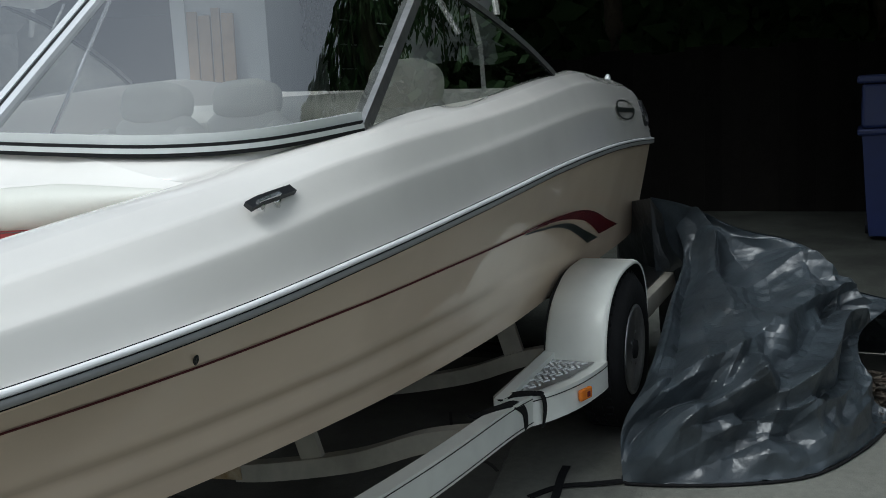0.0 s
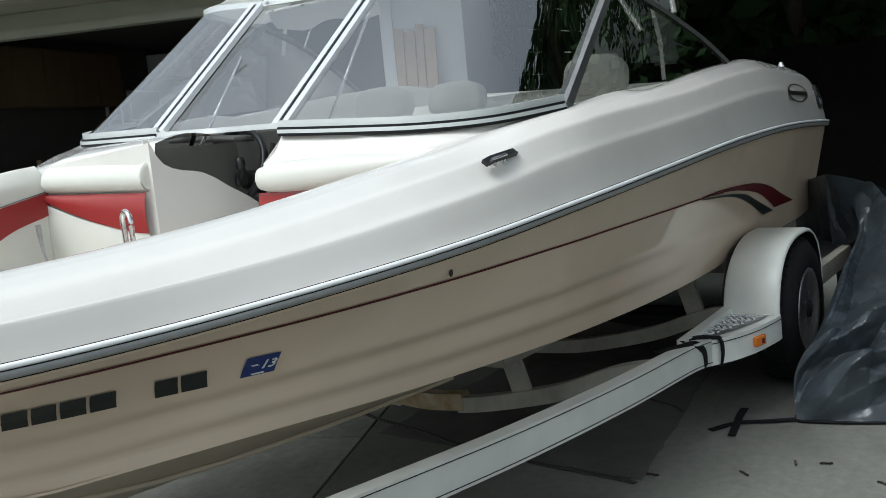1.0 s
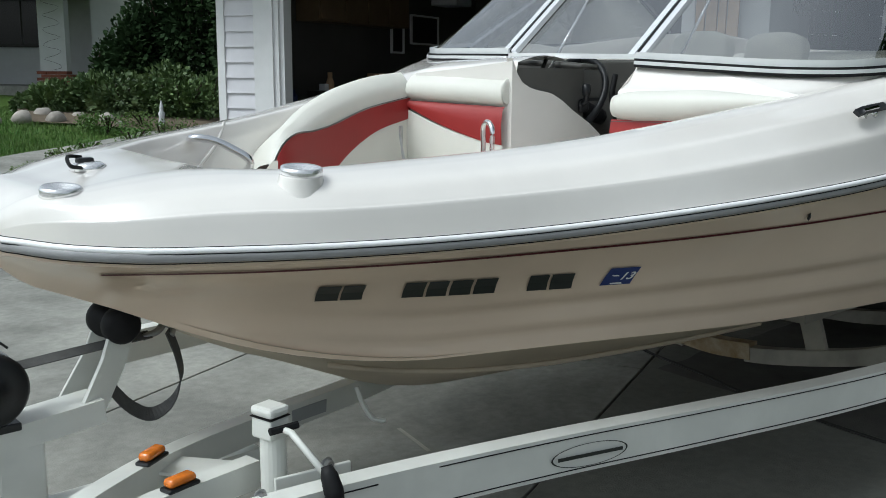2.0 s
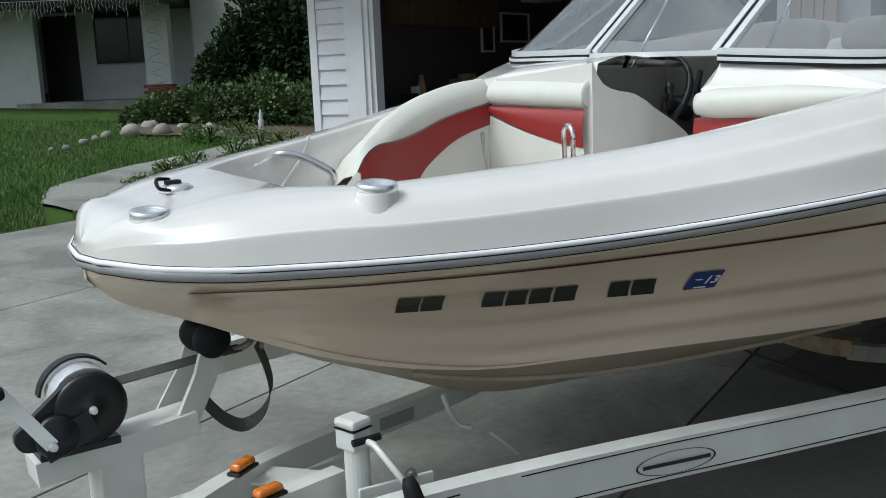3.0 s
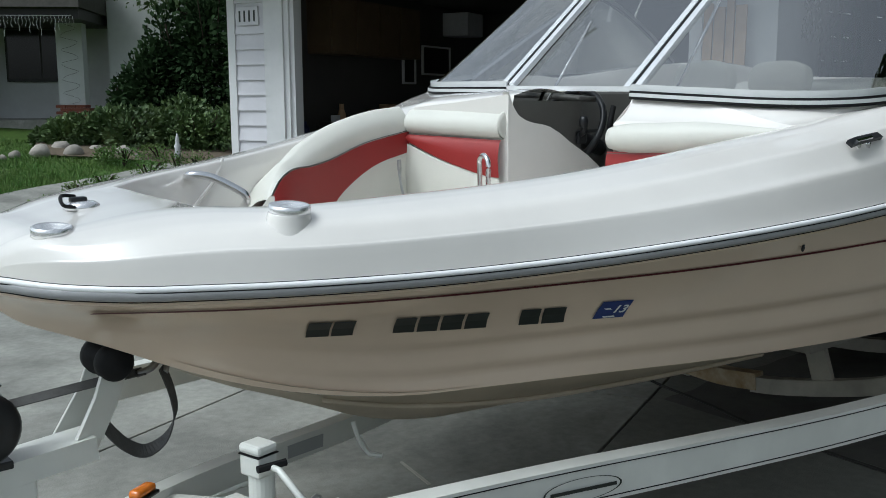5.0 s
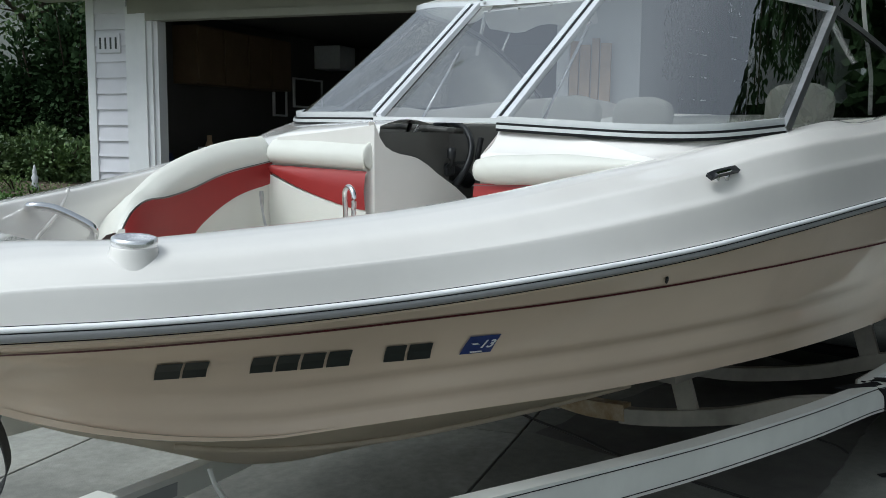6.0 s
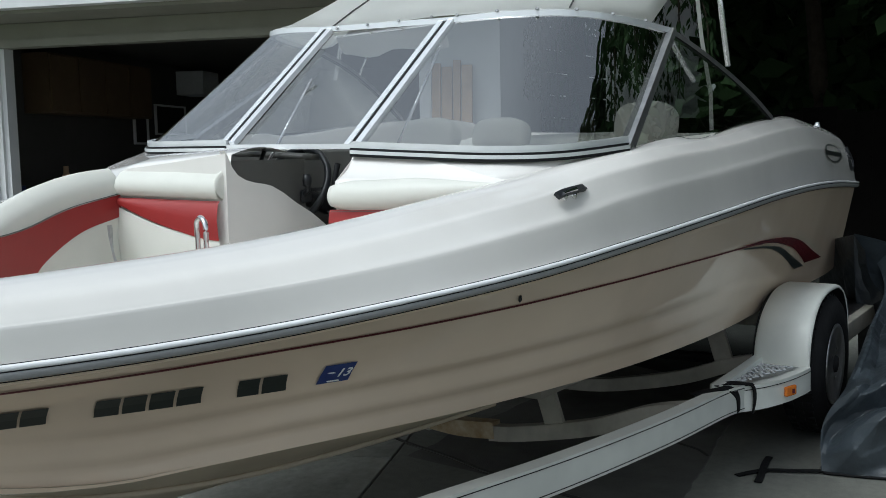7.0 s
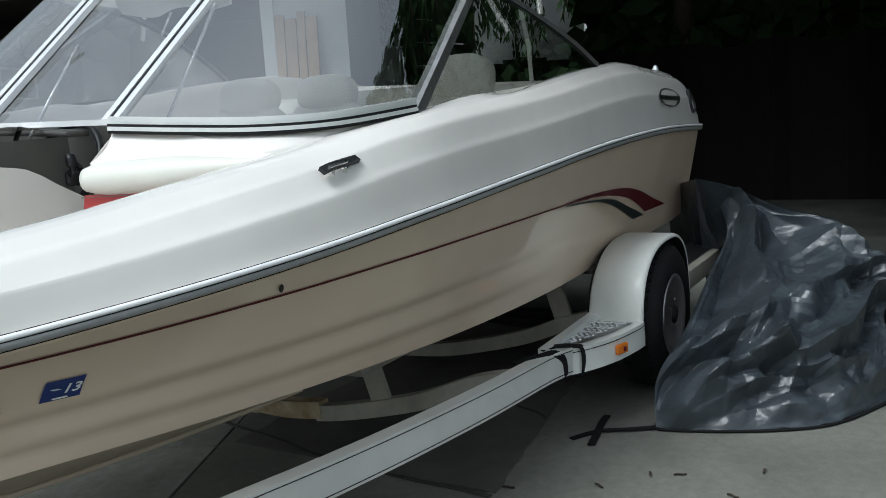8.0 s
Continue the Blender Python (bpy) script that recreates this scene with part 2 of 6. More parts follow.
def spline(points, n=8, closed=False):
    """A smooth run of points through the given ones."""
    p = [Vector(q) for q in points]
    out = []
    k = len(p)
    for i in range(k if closed else k - 1):
        a, b, c, d = (p[(i - 1) % k], p[i], p[(i + 1) % k], p[(i + 2) % k]) if closed else (p[max(i - 1, 0)], p[i], p[i + 1], p[min(i + 2, k - 1)])
        for j in range(n):
            t = j / n
            out.append(0.5 * ((2 * b) + (c - a) * t + (2 * a - 5 * b + 4 * c - d) * t * t + (3 * b - a - 3 * c + d) * t ** 3))
    if not closed:
        out.append(p[-1])
    return out


def tube(bm, pts, r, seg=10, flat=None, up=(0, 0, 1), caps=True):
    """Sweeps a round (or, with flat=(half width, half height), a rectangular) section along points."""
    pts = [Vector(p) for p in pts]
    rows = []
    for i, p in enumerate(pts):
        d = (pts[min(i + 1, len(pts) - 1)] - pts[max(i - 1, 0)]).normalized()
        side = d.cross(Vector(up))
        side = side.normalized() if side.length > 1e-4 else d.orthogonal().normalized()
        top = side.cross(d).normalized()
        if flat:
            w, h = flat
            rows.append([p + side * w * a + top * h * b for a, b in ((-1, -1), (1, -1), (1, 1), (-1, 1))])
        else:
            rr = r[i] if isinstance(r, (list, tuple)) else r
            rows.append([p + (side * math.cos(a) + top * math.sin(a)) * rr for a in (2 * math.pi * j / seg for j in range(seg))])
    return grid(bm, rows, close=True, cap=caps)


def tubed(pts, r, seg=10, flat=None, up=(0, 0, 1)):
    return tube(bmesh.new(), pts, r, seg, flat, up)


def lathe(bm, profile, m=None, seg=24):
    """Turns (radius, height) pairs about z."""
    m = m or Matrix()
    rows = [[m @ Vector((r * math.cos(2 * math.pi * j / seg), r * math.sin(2 * math.pi * j / seg), h)) for j in range(seg)] for r, h in profile]
    return grid(bm, rows, close=True, cap=True)


def slab(outline, thick, m=None):
    """A flat outline (x, y) given a thickness along z."""
    bm = bmesh.new()
    m = m or Matrix()
    a = [bm.verts.new(m @ Vector((x, y, 0))) for x, y in outline]
    b = [bm.verts.new(m @ Vector((x, y, thick))) for x, y in outline]
    bm.faces.new(a[::-1])
    bm.faces.new(b)
    for i in range(len(a)):
        j = (i + 1) % len(a)
        bm.faces.new((a[i], a[j], b[j], b[i]))
    return bm


def table(rows):
    """A smooth function through (x, value, value...) rows."""
    a = np.array(rows, float)
    xs = a[:, 0]
    slopes = np.gradient(a[:, 1:], xs, axis=0)

    def at(x):
        i = int(np.clip(np.searchsorted(xs, x) - 1, 0, len(xs) - 2))
        h = xs[i + 1] - xs[i]
        s = float(np.clip((x - xs[i]) / h, -0.2, 1.2))
        v = (2 * s ** 3 - 3 * s ** 2 + 1) * a[i, 1:] + (s ** 3 - 2 * s ** 2 + s) * h * slopes[i] + (-2 * s ** 3 + 3 * s ** 2) * a[i + 1, 1:] + (s ** 3 - s ** 2) * h * slopes[i + 1]
        return [float(q) for q in v]
    return at


def lettering(text, size, m, mat, parent, name, depth=0.001, shear=0.0, wide=1.0):
    cu = bpy.data.curves.new(name, "FONT")
    cu.body, cu.size, cu.extrude, cu.shear, cu.offset = text, size, depth, shear, size * 0.012
    cu.align_x, cu.align_y = "LEFT", "BOTTOM_BASELINE"
    ob = bpy.data.objects.new(name, cu)
    scene.collection.objects.link(ob)
    dg = bpy.context.evaluated_depsgraph_get()
    me = bpy.data.meshes.new_from_object(ob.evaluated_get(dg))
    bpy.data.objects.remove(ob)
    me.transform(m @ Matrix.Diagonal((wide, 1, 1, 1)))
    me.materials.clear()
    me.materials.append(mat)
    out = new(name, me)
    if parent:
        out.parent = parent
        out.matrix_parent_inverse = parent_world(parent).inverted()
    return out

# ---------------------------------------------------------------- the setting
NX, NY = 0.925, 0.38                      # the way into the garage; the driveway's joints follow it
GARAGE = pose(4.32, 5.84, 0, 0, 0, math.degrees(math.atan2(-NX, NY)))
LAWN_V = 6.8


def across(x, y):
    return -NY * x + NX * y


def rise(x, y):
    """The yard climbs gently from the driveway's edge to the house."""
    v = across(x, y)
    return 0.11 * min(max(v - LAWN_V, 0.0), 4.0) + 0.055 * min(max(v - 10.8, 0.0), 14.0)


def from_yard(u, v):
    """A place by its distance into the garage's direction and across it."""
    return NX * u - NY * v, NY * u + NX * v


def seen_at(px, d):
    """A place d metres ahead of the spot by the bow, at a sideways angle."""
    fx, fy, rx, ry = 0.588, 0.809, 0.809, -0.588
    k = (px - 784) / 1697 * d
    return -0.9 + d * fx + k * rx, -2.4 + d * fy + k * ry


bm = bmesh.new()
us = [-400, -120, -40, -20, -12] + [-10 + i for i in range(0, 36)] + [30, 45, 120, 400]
vs_ = [-400, -120, -40, -15, -8, -4, 0, 3, 6.0, 6.8] + [6.8 + 0.7 * i for i in range(1, 24)] + [26, 40, 120, 400]
rows = []
for u in us:
    row = []
    for v in vs_:
        x, y = from_yard(u, v)
        soft = 0.03 * noise.noise((x * 0.6, y * 0.6, 0)) if v > 6.9 and v < 30 else 0
        row.append((x, y, -0.03 + rise(x, y) + soft))
    rows.append(row)
grid(bm, rows)
ground = solo("ground", bm, M["grass"], "green lawn rising gently from the driveway to the house", "ground", kind="structure", smooth=True)

# driveway slabs with tooled joints
driveway = thing("driveway", (0, 0, 0), "grey stained concrete driveway slabs with dark joints", "driveway", kind="structure")
part("joint_bed", boxed((-7.99, -8.99, -0.2), (15.99, 6.79, -0.016), pose(0, 0, 0, 0, 0, math.degrees(math.atan2(NY, NX)))), M["joint"], driveway)
ulines = [-8, -3.4, 2.65, 6.1, 9.4, 12.5, 16]
vlines = [-9, -5.5, -0.77, 1.07, 3.81, 6.8]
rot = pose(0, 0, 0, 0, 0, math.degrees(math.atan2(NY, NX)))
for a, b in zip(ulines, ulines[1:]):
    for c, d in zip(vlines, vlines[1:]):
        if a >= 6.0 and c > -0.9:
            continue
        if a > -3.5 and b < 6.2 and d < -0.7:      # the long strip beside the trailer has no cross joint
            if a < 0:
                part("slab", boxed((-3.394, c + 0.006, -0.1), (6.094, d - 0.006, 0), rot, 0.004), M["concrete_strip"], driveway)
            continue
        part("slab", boxed((a + 0.006, c + 0.006, -0.1), (b - 0.006, d - 0.006, 0), rot, 0.004), M["concrete"], driveway)
part("slab", boxed((6.106, -0.764, -0.1), (12.0, 1.0, 0), rot, 0.004), M["concrete"], driveway)

# older concrete under the trailer, toned for stain and boat shade, broken off unevenly
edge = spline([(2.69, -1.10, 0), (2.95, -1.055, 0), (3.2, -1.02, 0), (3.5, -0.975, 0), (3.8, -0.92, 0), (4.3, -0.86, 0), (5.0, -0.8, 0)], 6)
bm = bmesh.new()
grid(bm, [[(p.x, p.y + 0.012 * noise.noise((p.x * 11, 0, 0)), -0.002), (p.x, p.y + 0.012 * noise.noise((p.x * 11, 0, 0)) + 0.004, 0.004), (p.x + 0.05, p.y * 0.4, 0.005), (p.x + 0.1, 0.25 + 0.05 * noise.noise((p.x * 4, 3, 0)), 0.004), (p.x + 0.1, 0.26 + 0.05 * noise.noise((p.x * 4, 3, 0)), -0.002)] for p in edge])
part("stained_patch", bm, M["concrete_dark"], driveway, "dark older concrete patch with stain and boat shade in its colour")
part("crack", tubed(spline([(2.71, -0.6, 0.006), (2.685, -0.82, 0.006), (2.67, -1.0, 0.006), (2.655, -1.09, 0.005)], 5), 0, flat=(0.011, 0.002)), M["joint"], driveway)
part("crack", tubed(spline([(3.12, 0.62, 0.003), (2.99, 0.45, 0.004), (2.88, 0.05, 0.006), (2.79, -0.2, 0.006), (2.71, -0.6, 0.006)], 5), 0, flat=(0.010, 0.002)), M["joint"], driveway)
part("crack", tubed(spline([(4.1, -0.5, 0.006), (3.68, -0.71, 0.006), (3.57, -0.89, 0.006), (3.5, -0.96, 0.005)], 5), 0, flat=(0.007, 0.002)), M["joint"], driveway)

# tree shade over the back yard, put into a dark sheet of concrete
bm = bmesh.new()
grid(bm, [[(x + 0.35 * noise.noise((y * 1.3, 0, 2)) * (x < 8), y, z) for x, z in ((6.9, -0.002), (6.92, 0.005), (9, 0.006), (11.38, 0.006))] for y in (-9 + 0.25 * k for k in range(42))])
part("grimy_patch", bm, M["concrete_shade"], driveway, "concrete toned darker for the shade of the trees")
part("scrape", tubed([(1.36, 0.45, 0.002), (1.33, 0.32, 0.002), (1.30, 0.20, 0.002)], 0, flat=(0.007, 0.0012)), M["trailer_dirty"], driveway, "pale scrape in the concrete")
# the boat's shade under the stern, laid on as dark concrete
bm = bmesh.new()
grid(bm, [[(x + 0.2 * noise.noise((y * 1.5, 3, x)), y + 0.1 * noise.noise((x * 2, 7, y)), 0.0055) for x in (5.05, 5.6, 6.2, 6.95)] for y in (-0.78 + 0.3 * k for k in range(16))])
part("grimy_patch", bm, M["concrete_shade"], driveway, "concrete toned darker for the shade under the stern")
# garage -----------------------------------------------------------
DOOR_W, HEAD, CORNER_L, CORNER_R, DEEP = 3.87, 2.45, -0.79, 4.54, 6.2
garage = thing("garage", GARAGE, "white garage with lap siding and an open door", "garage", kind="structure")


def gpart(name, lo, hi, mat, label="", bevel=0.0, parent=None):
    return part(name, boxed(lo, hi, GARAGE, bevel), mat, parent or garage, label)


gpart("wall", (CORNER_L + 0.02, 0.02, 0), (-0.1, 0.16, 3.0), M["wall_white"])
gpart("wall", (DOOR_W + 0.1, 0.0, 0), (CORNER_R, 0.16, 3.0), M["wall_white"], "plain white stucco wall")
gpart("wall", (-0.1, 0.02, HEAD + 0.01), (DOOR_W + 0.1, 0.16, 3.0), M["beige_trim"])
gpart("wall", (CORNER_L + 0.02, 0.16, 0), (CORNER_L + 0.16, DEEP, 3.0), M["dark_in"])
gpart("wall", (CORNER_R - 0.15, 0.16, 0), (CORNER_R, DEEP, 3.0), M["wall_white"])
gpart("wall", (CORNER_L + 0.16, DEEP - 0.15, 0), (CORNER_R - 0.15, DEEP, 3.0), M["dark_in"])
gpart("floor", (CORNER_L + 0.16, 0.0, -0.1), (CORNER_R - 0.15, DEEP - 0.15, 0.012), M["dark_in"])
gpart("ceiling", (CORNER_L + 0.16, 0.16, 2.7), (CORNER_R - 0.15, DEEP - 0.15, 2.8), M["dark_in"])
gpart("corner_board", (CORNER_L, -0.03, 0), (CORNER_L + 0.09, 0.06, 3.0), M["trim"], "white corner board")
gpart("trim", (-0.34, -0.025, 0), (-0.20, 0.02, HEAD + 0.14), M["trim"], "flat white door casing")
gpart("trim", (-0.20, -0.045, 0), (-0.10, 0.1, HEAD + 0.07), M["trim"], "white brick moulding")
gpart("trim", (-0.10, -0.02, 0), (-0.045, 0.12, HEAD + 0.03), M["trim"])
gpart("trim", (-0.045, 0.01, 0), (0.0, 0.14, HEAD), M["trim"])
gpart("trim", (DOOR_W, -0.03, 0), (DOOR_W + 0.1, 0.14, HEAD + 0.1), M["trim"])
gpart("header_trim", (-0.10, -0.045, HEAD), (DOOR_W, 0.1, HEAD + 0.07), M["beige_trim"])
gpart("header_trim", (-0.31, -0.03, HEAD + 0.07), (DOOR_W + 0.3, 0.02, HEAD + 0.21), M["beige_trim"], "beige header board")
for k in range(20):
    z = 0.1 + k * 0.152
    bm = bmesh.new()
    x0, x1 = CORNER_L + 0.092, -0.342
    vs = [bm.verts.new(GARAGE @ Vector(p)) for p in ((x0, 0.018, z), (x1, 0.018, z), (x1, 0.018, z + 0.16), (x0, 0.018, z + 0.16), (x0, -0.022, z), (x1, -0.022, z), (x1, 0.002, z + 0.16), (x0, 0.002, z + 0.16))]
    for f in ((4, 5, 6, 7), (0, 1, 5, 4), (3, 2, 6, 7), (0, 4, 7, 3), (1, 5, 6, 2)):
        bm.faces.new([vs[i] for i in f])
    part("siding_board", bm, M["siding"], garage)
plate = gpart("number_plate", (-0.67, -0.034, 2.16), (-0.40, -0.022, 2.34), M["siding"], "small white plate with dark bars")
for k in range(4):
    gpart("bar", (-0.635 + 0.06 * k, -0.037, 2.195), (-0.615 + 0.06 * k, -0.034, 2.305), M["decal_black"], parent=plate)
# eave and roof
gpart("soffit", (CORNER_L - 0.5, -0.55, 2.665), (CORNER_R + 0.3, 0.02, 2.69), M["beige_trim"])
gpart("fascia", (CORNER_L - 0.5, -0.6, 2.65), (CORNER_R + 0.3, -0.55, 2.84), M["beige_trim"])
gutter = part("gutter", tubed([GARAGE @ Vector((CORNER_L - 0.5, -0.66, 2.74)), GARAGE @ Vector((CORNER_R + 0.3, -0.66, 2.74))], 0, flat=(0.055, 0.06)), M["trim"], garage, "pale painted rain gutter")
bm = bmesh.new()
vs = [bm.verts.new(GARAGE @ Vector(p)) for p in ((CORNER_L - 0.5, -0.62, 2.85), (CORNER_R + 0.3, -0.62, 2.85), (CORNER_R + 0.3, 3.2, 4.4), (CORNER_L - 0.5, 3.2, 4.4), (CORNER_R + 0.3, 7, 2.93), (CORNER_L - 0.5, 7, 2.93))]
bm.faces.new((vs[0], vs[1], vs[2], vs[3]))
bm.faces.new((vs[3], vs[2], vs[4], vs[5]))
part("roof", bm, M["roof"], garage)

# the house across the lawn ------------------------------------------
hx, hy = seen_at(0, 24.0)
HZ = rise(hx, hy)
HOUSE = pose(hx, hy, HZ, 0, 0, math.degrees(math.atan2(-0.588, 0.809)))
house = thing("house", HOUSE, "white stucco house with a dark recessed porch", "house", kind="structure")


def hpart(name, lo, hi, mat, label="", bevel=0.0, parent=None):
    return part(name, boxed(lo, hi, HOUSE, bevel), mat, parent or house, label)


hpart("wall", (-12, 0, -0.6), (1.3, 0.25, 2.9), M["wall_white"])
hpart("wall", (0.8, 1.7, -0.6), (8.5, 1.9, 3.6), M["wall_white"])
hpart("wall", (5.0, 0.6, -0.6), (8.5, 1.69, 4.2), M["wall_white"], "tall white stucco wall of the wing")
hpart("door", (0.85, 1.62, 0.0), (1.72, 1.70, 2.2), M["door_dark"], "dark front door")
hw = hpart("window", (2.2, 1.6, 0.95), (4.0, 1.70, 2.3), M["door_dark"], "dark porch window")
hpart("pane", (2.26, 1.59, 1.02), (3.06, 1.6, 2.24), M["window_dark"], parent=hw)
hpart("pane", (3.1, 1.59, 1.02), (3.94, 1.6, 2.24), M["window_dark"], parent=hw)
hpart("porch_floor", (0.8, -0.3, -0.4), (5.2, 1.7, 0.03), M["concrete"])
hpart("pillar", (3.98, -0.15, 0.38), (4.58, 0.25, 2.5), M["wall_white"], "white square porch pillar")
pbase = hpart("pillar_base", (3.98, -0.15, -0.3), (4.6, 0.27, 0.0), M["brick"], "red brick pillar base")
for k in range(5):
    for j in range(3):
        hpart("brick", (3.95 + 0.23 * j + 0.1 * (k % 2) - 0.05, -0.2, 0.075 * k), (4.17 + 0.23 * j + 0.1 * (k % 2) - 0.05, 0.28, 0.068 + 0.075 * k), M["brick"], parent=pbase)
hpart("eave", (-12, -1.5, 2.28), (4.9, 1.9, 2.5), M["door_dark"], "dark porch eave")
hpart("roof", (-12.4, -1.7, 2.51), (4.98, 7.0, 3.4), M["roof"])
hpart("roof", (4.99, 0.3, 4.21), (9.2, 7.0, 4.5), M["roof"])
hpart("wall", (-12, 6.8, -0.6), (8.5, 7.0, 3.0), M["wall_white"])
# icicle lights along the eave
lights = thing("icicle_lights", HOUSE @ Matrix.Translation((1.5, -0.85, 2.3)), "string of unlit white icicle lights hanging from the eave", "string lights")
rng = random.Random(4)
bm = bmesh.new()
tube(bm, [HOUSE @ Vector((-1.0 + 0.23 * i, -1.53, 2.34)) for i in range(26)], 0.006, 5)
for i in range(74):
    x = -0.9 + i * 0.078
    drop = rng.uniform(0.1, 0.45)
    tube(bm, [HOUSE @ Vector((x + 0.02 * math.sin(j * 2 + i), -1.53, 2.33 - drop * j / 4)) for j in range(5)], 0.0055, 4)
part("strand", bm, M["white_print"], lights)
part("cable", tubed([HOUSE @ Vector((4.28 + 0.2 * math.sin(k * 0.75 + 0.3 * math.sin(k)), -0.165, 0.4 + 0.04 * k)) for k in range(52)], 0.0035, 5), M["black"], house)

# concrete walk over the lawn
bm = bmesh.new()
WALK_A = ((70, 10.9), (84, 11.7), (138, 12.45), (220, 13.5), (308, 14.6), (385, 15.8), (445, 17.0), (560, 19))
WALK_B = ((127, 10.6), (180, 10.8), (222, 12.0), (290, 13.4), (351, 14.1), (406, 15.2), (455, 16.4), (560, 18))
edge_a, edge_b = [spline([(*seen_at(px, d), 0) for px, d in e], 10) for e in (WALK_A, WALK_B)]
grid(bm, [[(p.x, p.y, rise(p.x, p.y) + h) for p, h in ((a, -0.1), (a, 0.004), (a.lerp(b, 0.5), 0.012), (b, 0.004), (b, -0.1))] for a, b in zip(edge_a, edge_b)])
solo("walkway", bm, M["concrete"], "curving concrete garden walk through the lawn", "walkway", kind="structure")


def leaf_cloud(bm, centre, size, count, leaf, rng, droop=0.0):
    """Many small bent leaves in an uneven clump."""
    cx, cy, cz = centre
    for _ in range(count):
        while True:
            a, b, c = rng.uniform(-1, 1), rng.uniform(-1, 1), rng.uniform(-1, 1)
            rr = a * a + b * b + c * c
            if rr < 1 and (rr > 0.25 or rng.random() < 0.25):
                break
        p = Vector((cx + a * size[0], cy + b * size[1], cz + c * size[2]))
        d = Vector((a + rng.uniform(-.6, .6), b + rng.uniform(-.6, .6), c + rng.uniform(-.6, .6) - droop)).normalized()
        s = d.cross(Vector((rng.uniform(-1, 1), rng.uniform(-1, 1), rng.uniform(-1, 1)))).normalized()
        k = leaf * rng.uniform(0.6, 1.4)
        v = [bm.verts.new(q) for q in (p, p + d * k * 0.5 + s * k * 0.32, p + d * k, p + d * k * 0.5 - s * k * 0.32)]
        bm.faces.new(v)
    return bm


rng = random.Random(11)
# low spreading shrub in the bed
def shrub(name, spots, leaf, mat, label, count):
    cx = sum(s[0] for s in spots) / len(spots)
    cy = sum(s[1] for s in spots) / len(spots)
    t = thing(name, (cx, cy, rise(cx, cy)), label, "shrub")
    for x, y, w, h in spots:
        bm = bmesh.new()
        z = rise(x, y)
        for k in range(5):
            ang = rng.uniform(0, 6.28)
            tube(bm, spline([(x, y, z - 0.05), (x + 0.3 * w * math.cos(ang), y + 0.3 * w * math.sin(ang), z + 0.5 * h), (x + 0.6 * w * math.cos(ang), y + 0.6 * w * math.sin(ang), z + 0.85 * h)], 4), 0.012, 5)
        part("stem", bm, M["bark"], t)
        bm = bmesh.new()
        for k in range(6):
            ox, oy = rng.uniform(-0.5, 0.5) * w, rng.uniform(-0.5, 0.5) * w
            hh = h * rng.uniform(0.75, 1.1)
            leaf_cloud(bm, (x + ox, y + oy, z + hh * 0.5), (w * 0.6, w * 0.6, hh * 0.55), count, leaf, rng)
        part("foliage", bm, mat, t)
    return t


shrub("spreading_shrub", [(*seen_at(px, d), w, h) for px, d, w, h in ((262, 18.9, 0.5, 0.35), (305, 18.8, 0.65, 0.55), (350, 18.9, 0.8, 0.8), (405, 18.7, 0.8, 0.75), (455, 19.2, 0.95, 0.95), (505, 18.8, 0.8, 0.8), (555, 19.2, 0.95, 1.0))], 0.085, M["leaf"], "low spreading green shrub behind a rock border", 620)
shrub("tall_shrub", [(*seen_at(px, d), w, h) for px, d, w, h in ((398, 21.4, 0.6, 1.3), (440, 21.3, 0.75, 2.1), (490, 21.2, 0.8, 2.9), (535, 21.0, 1.0, 3.7), (600, 20.6, 1.1, 4.2))], 0.12, M["leaf_dark"], "tall dense dark green shrub beside the porch", 800)
shrub("weedy_plant", [(*seen_at(px, d), w, h) for px, d, w, h in ((420, 15.0, 0.3, 0.3), (470, 15.6, 0.35, 0.4), (520, 15.2, 0.4, 0.45), (262, 12.3, 0.3, 0.14), (300, 13.1, 0.3, 0.2), (345, 13.8, 0.25, 0.25), (380, 16.4, 0.3, 0.3), (350, 16.6, 0.25, 0.25), (440, 17.2, 0.3, 0.3))], 0.035, M["blade"], "straggling weedy plants along the walk", 120)
# the bed's soil and rocks
bm = bmesh.new()
rows = []
for px in range(235, 640, 20):
    row = []
    for d in (17.0, 17.8, 19.2, 21.5):
        x, y = seen_at(px, d)
        row.append((x, y, rise(x, y) + 0.025 + (0.08 if 17.5 < d < 20 else 0)))
    rows.append(row)
grid(bm, rows)
solo("garden_bed", bm, M["soil"], "bare brown soil of a planted garden bed", "soil", kind="structure")
for px, d, s in ((99, 14.6, .1), (126, 14.8, .13), (157, 15.6, .15), (178, 16.2, .14), (198, 16.6, .2), (242, 16.9, .36), (276, 17.8, .34), (297, 17.2, .36), (333, 17.8, .28), (355, 17.4, .18), (379, 17.5, .32), (402, 17.3, .17)):
    x, y = seen_at(px, d)
    bm = bmesh.new()
    bmesh.ops.create_icosphere(bm, subdivisions=2, radius=1)
    for v in bm.verts:
        v.co *= 1 + 0.28 * noise.noise(v.co * 1.3 + Vector((px, 0, 0)))
        v.co = Vector((v.co.x * s * 0.5, v.co.y * s * 0.42, max(v.co.z, -0.5) * s * 0.42)) + Vector((x, y, rise(x, y) + s * 0.19))
    solo("border_rock", bm, M["rock"], "rough pale rock edging the garden bed", "rock", "rocks along the garden bed", smooth=True)
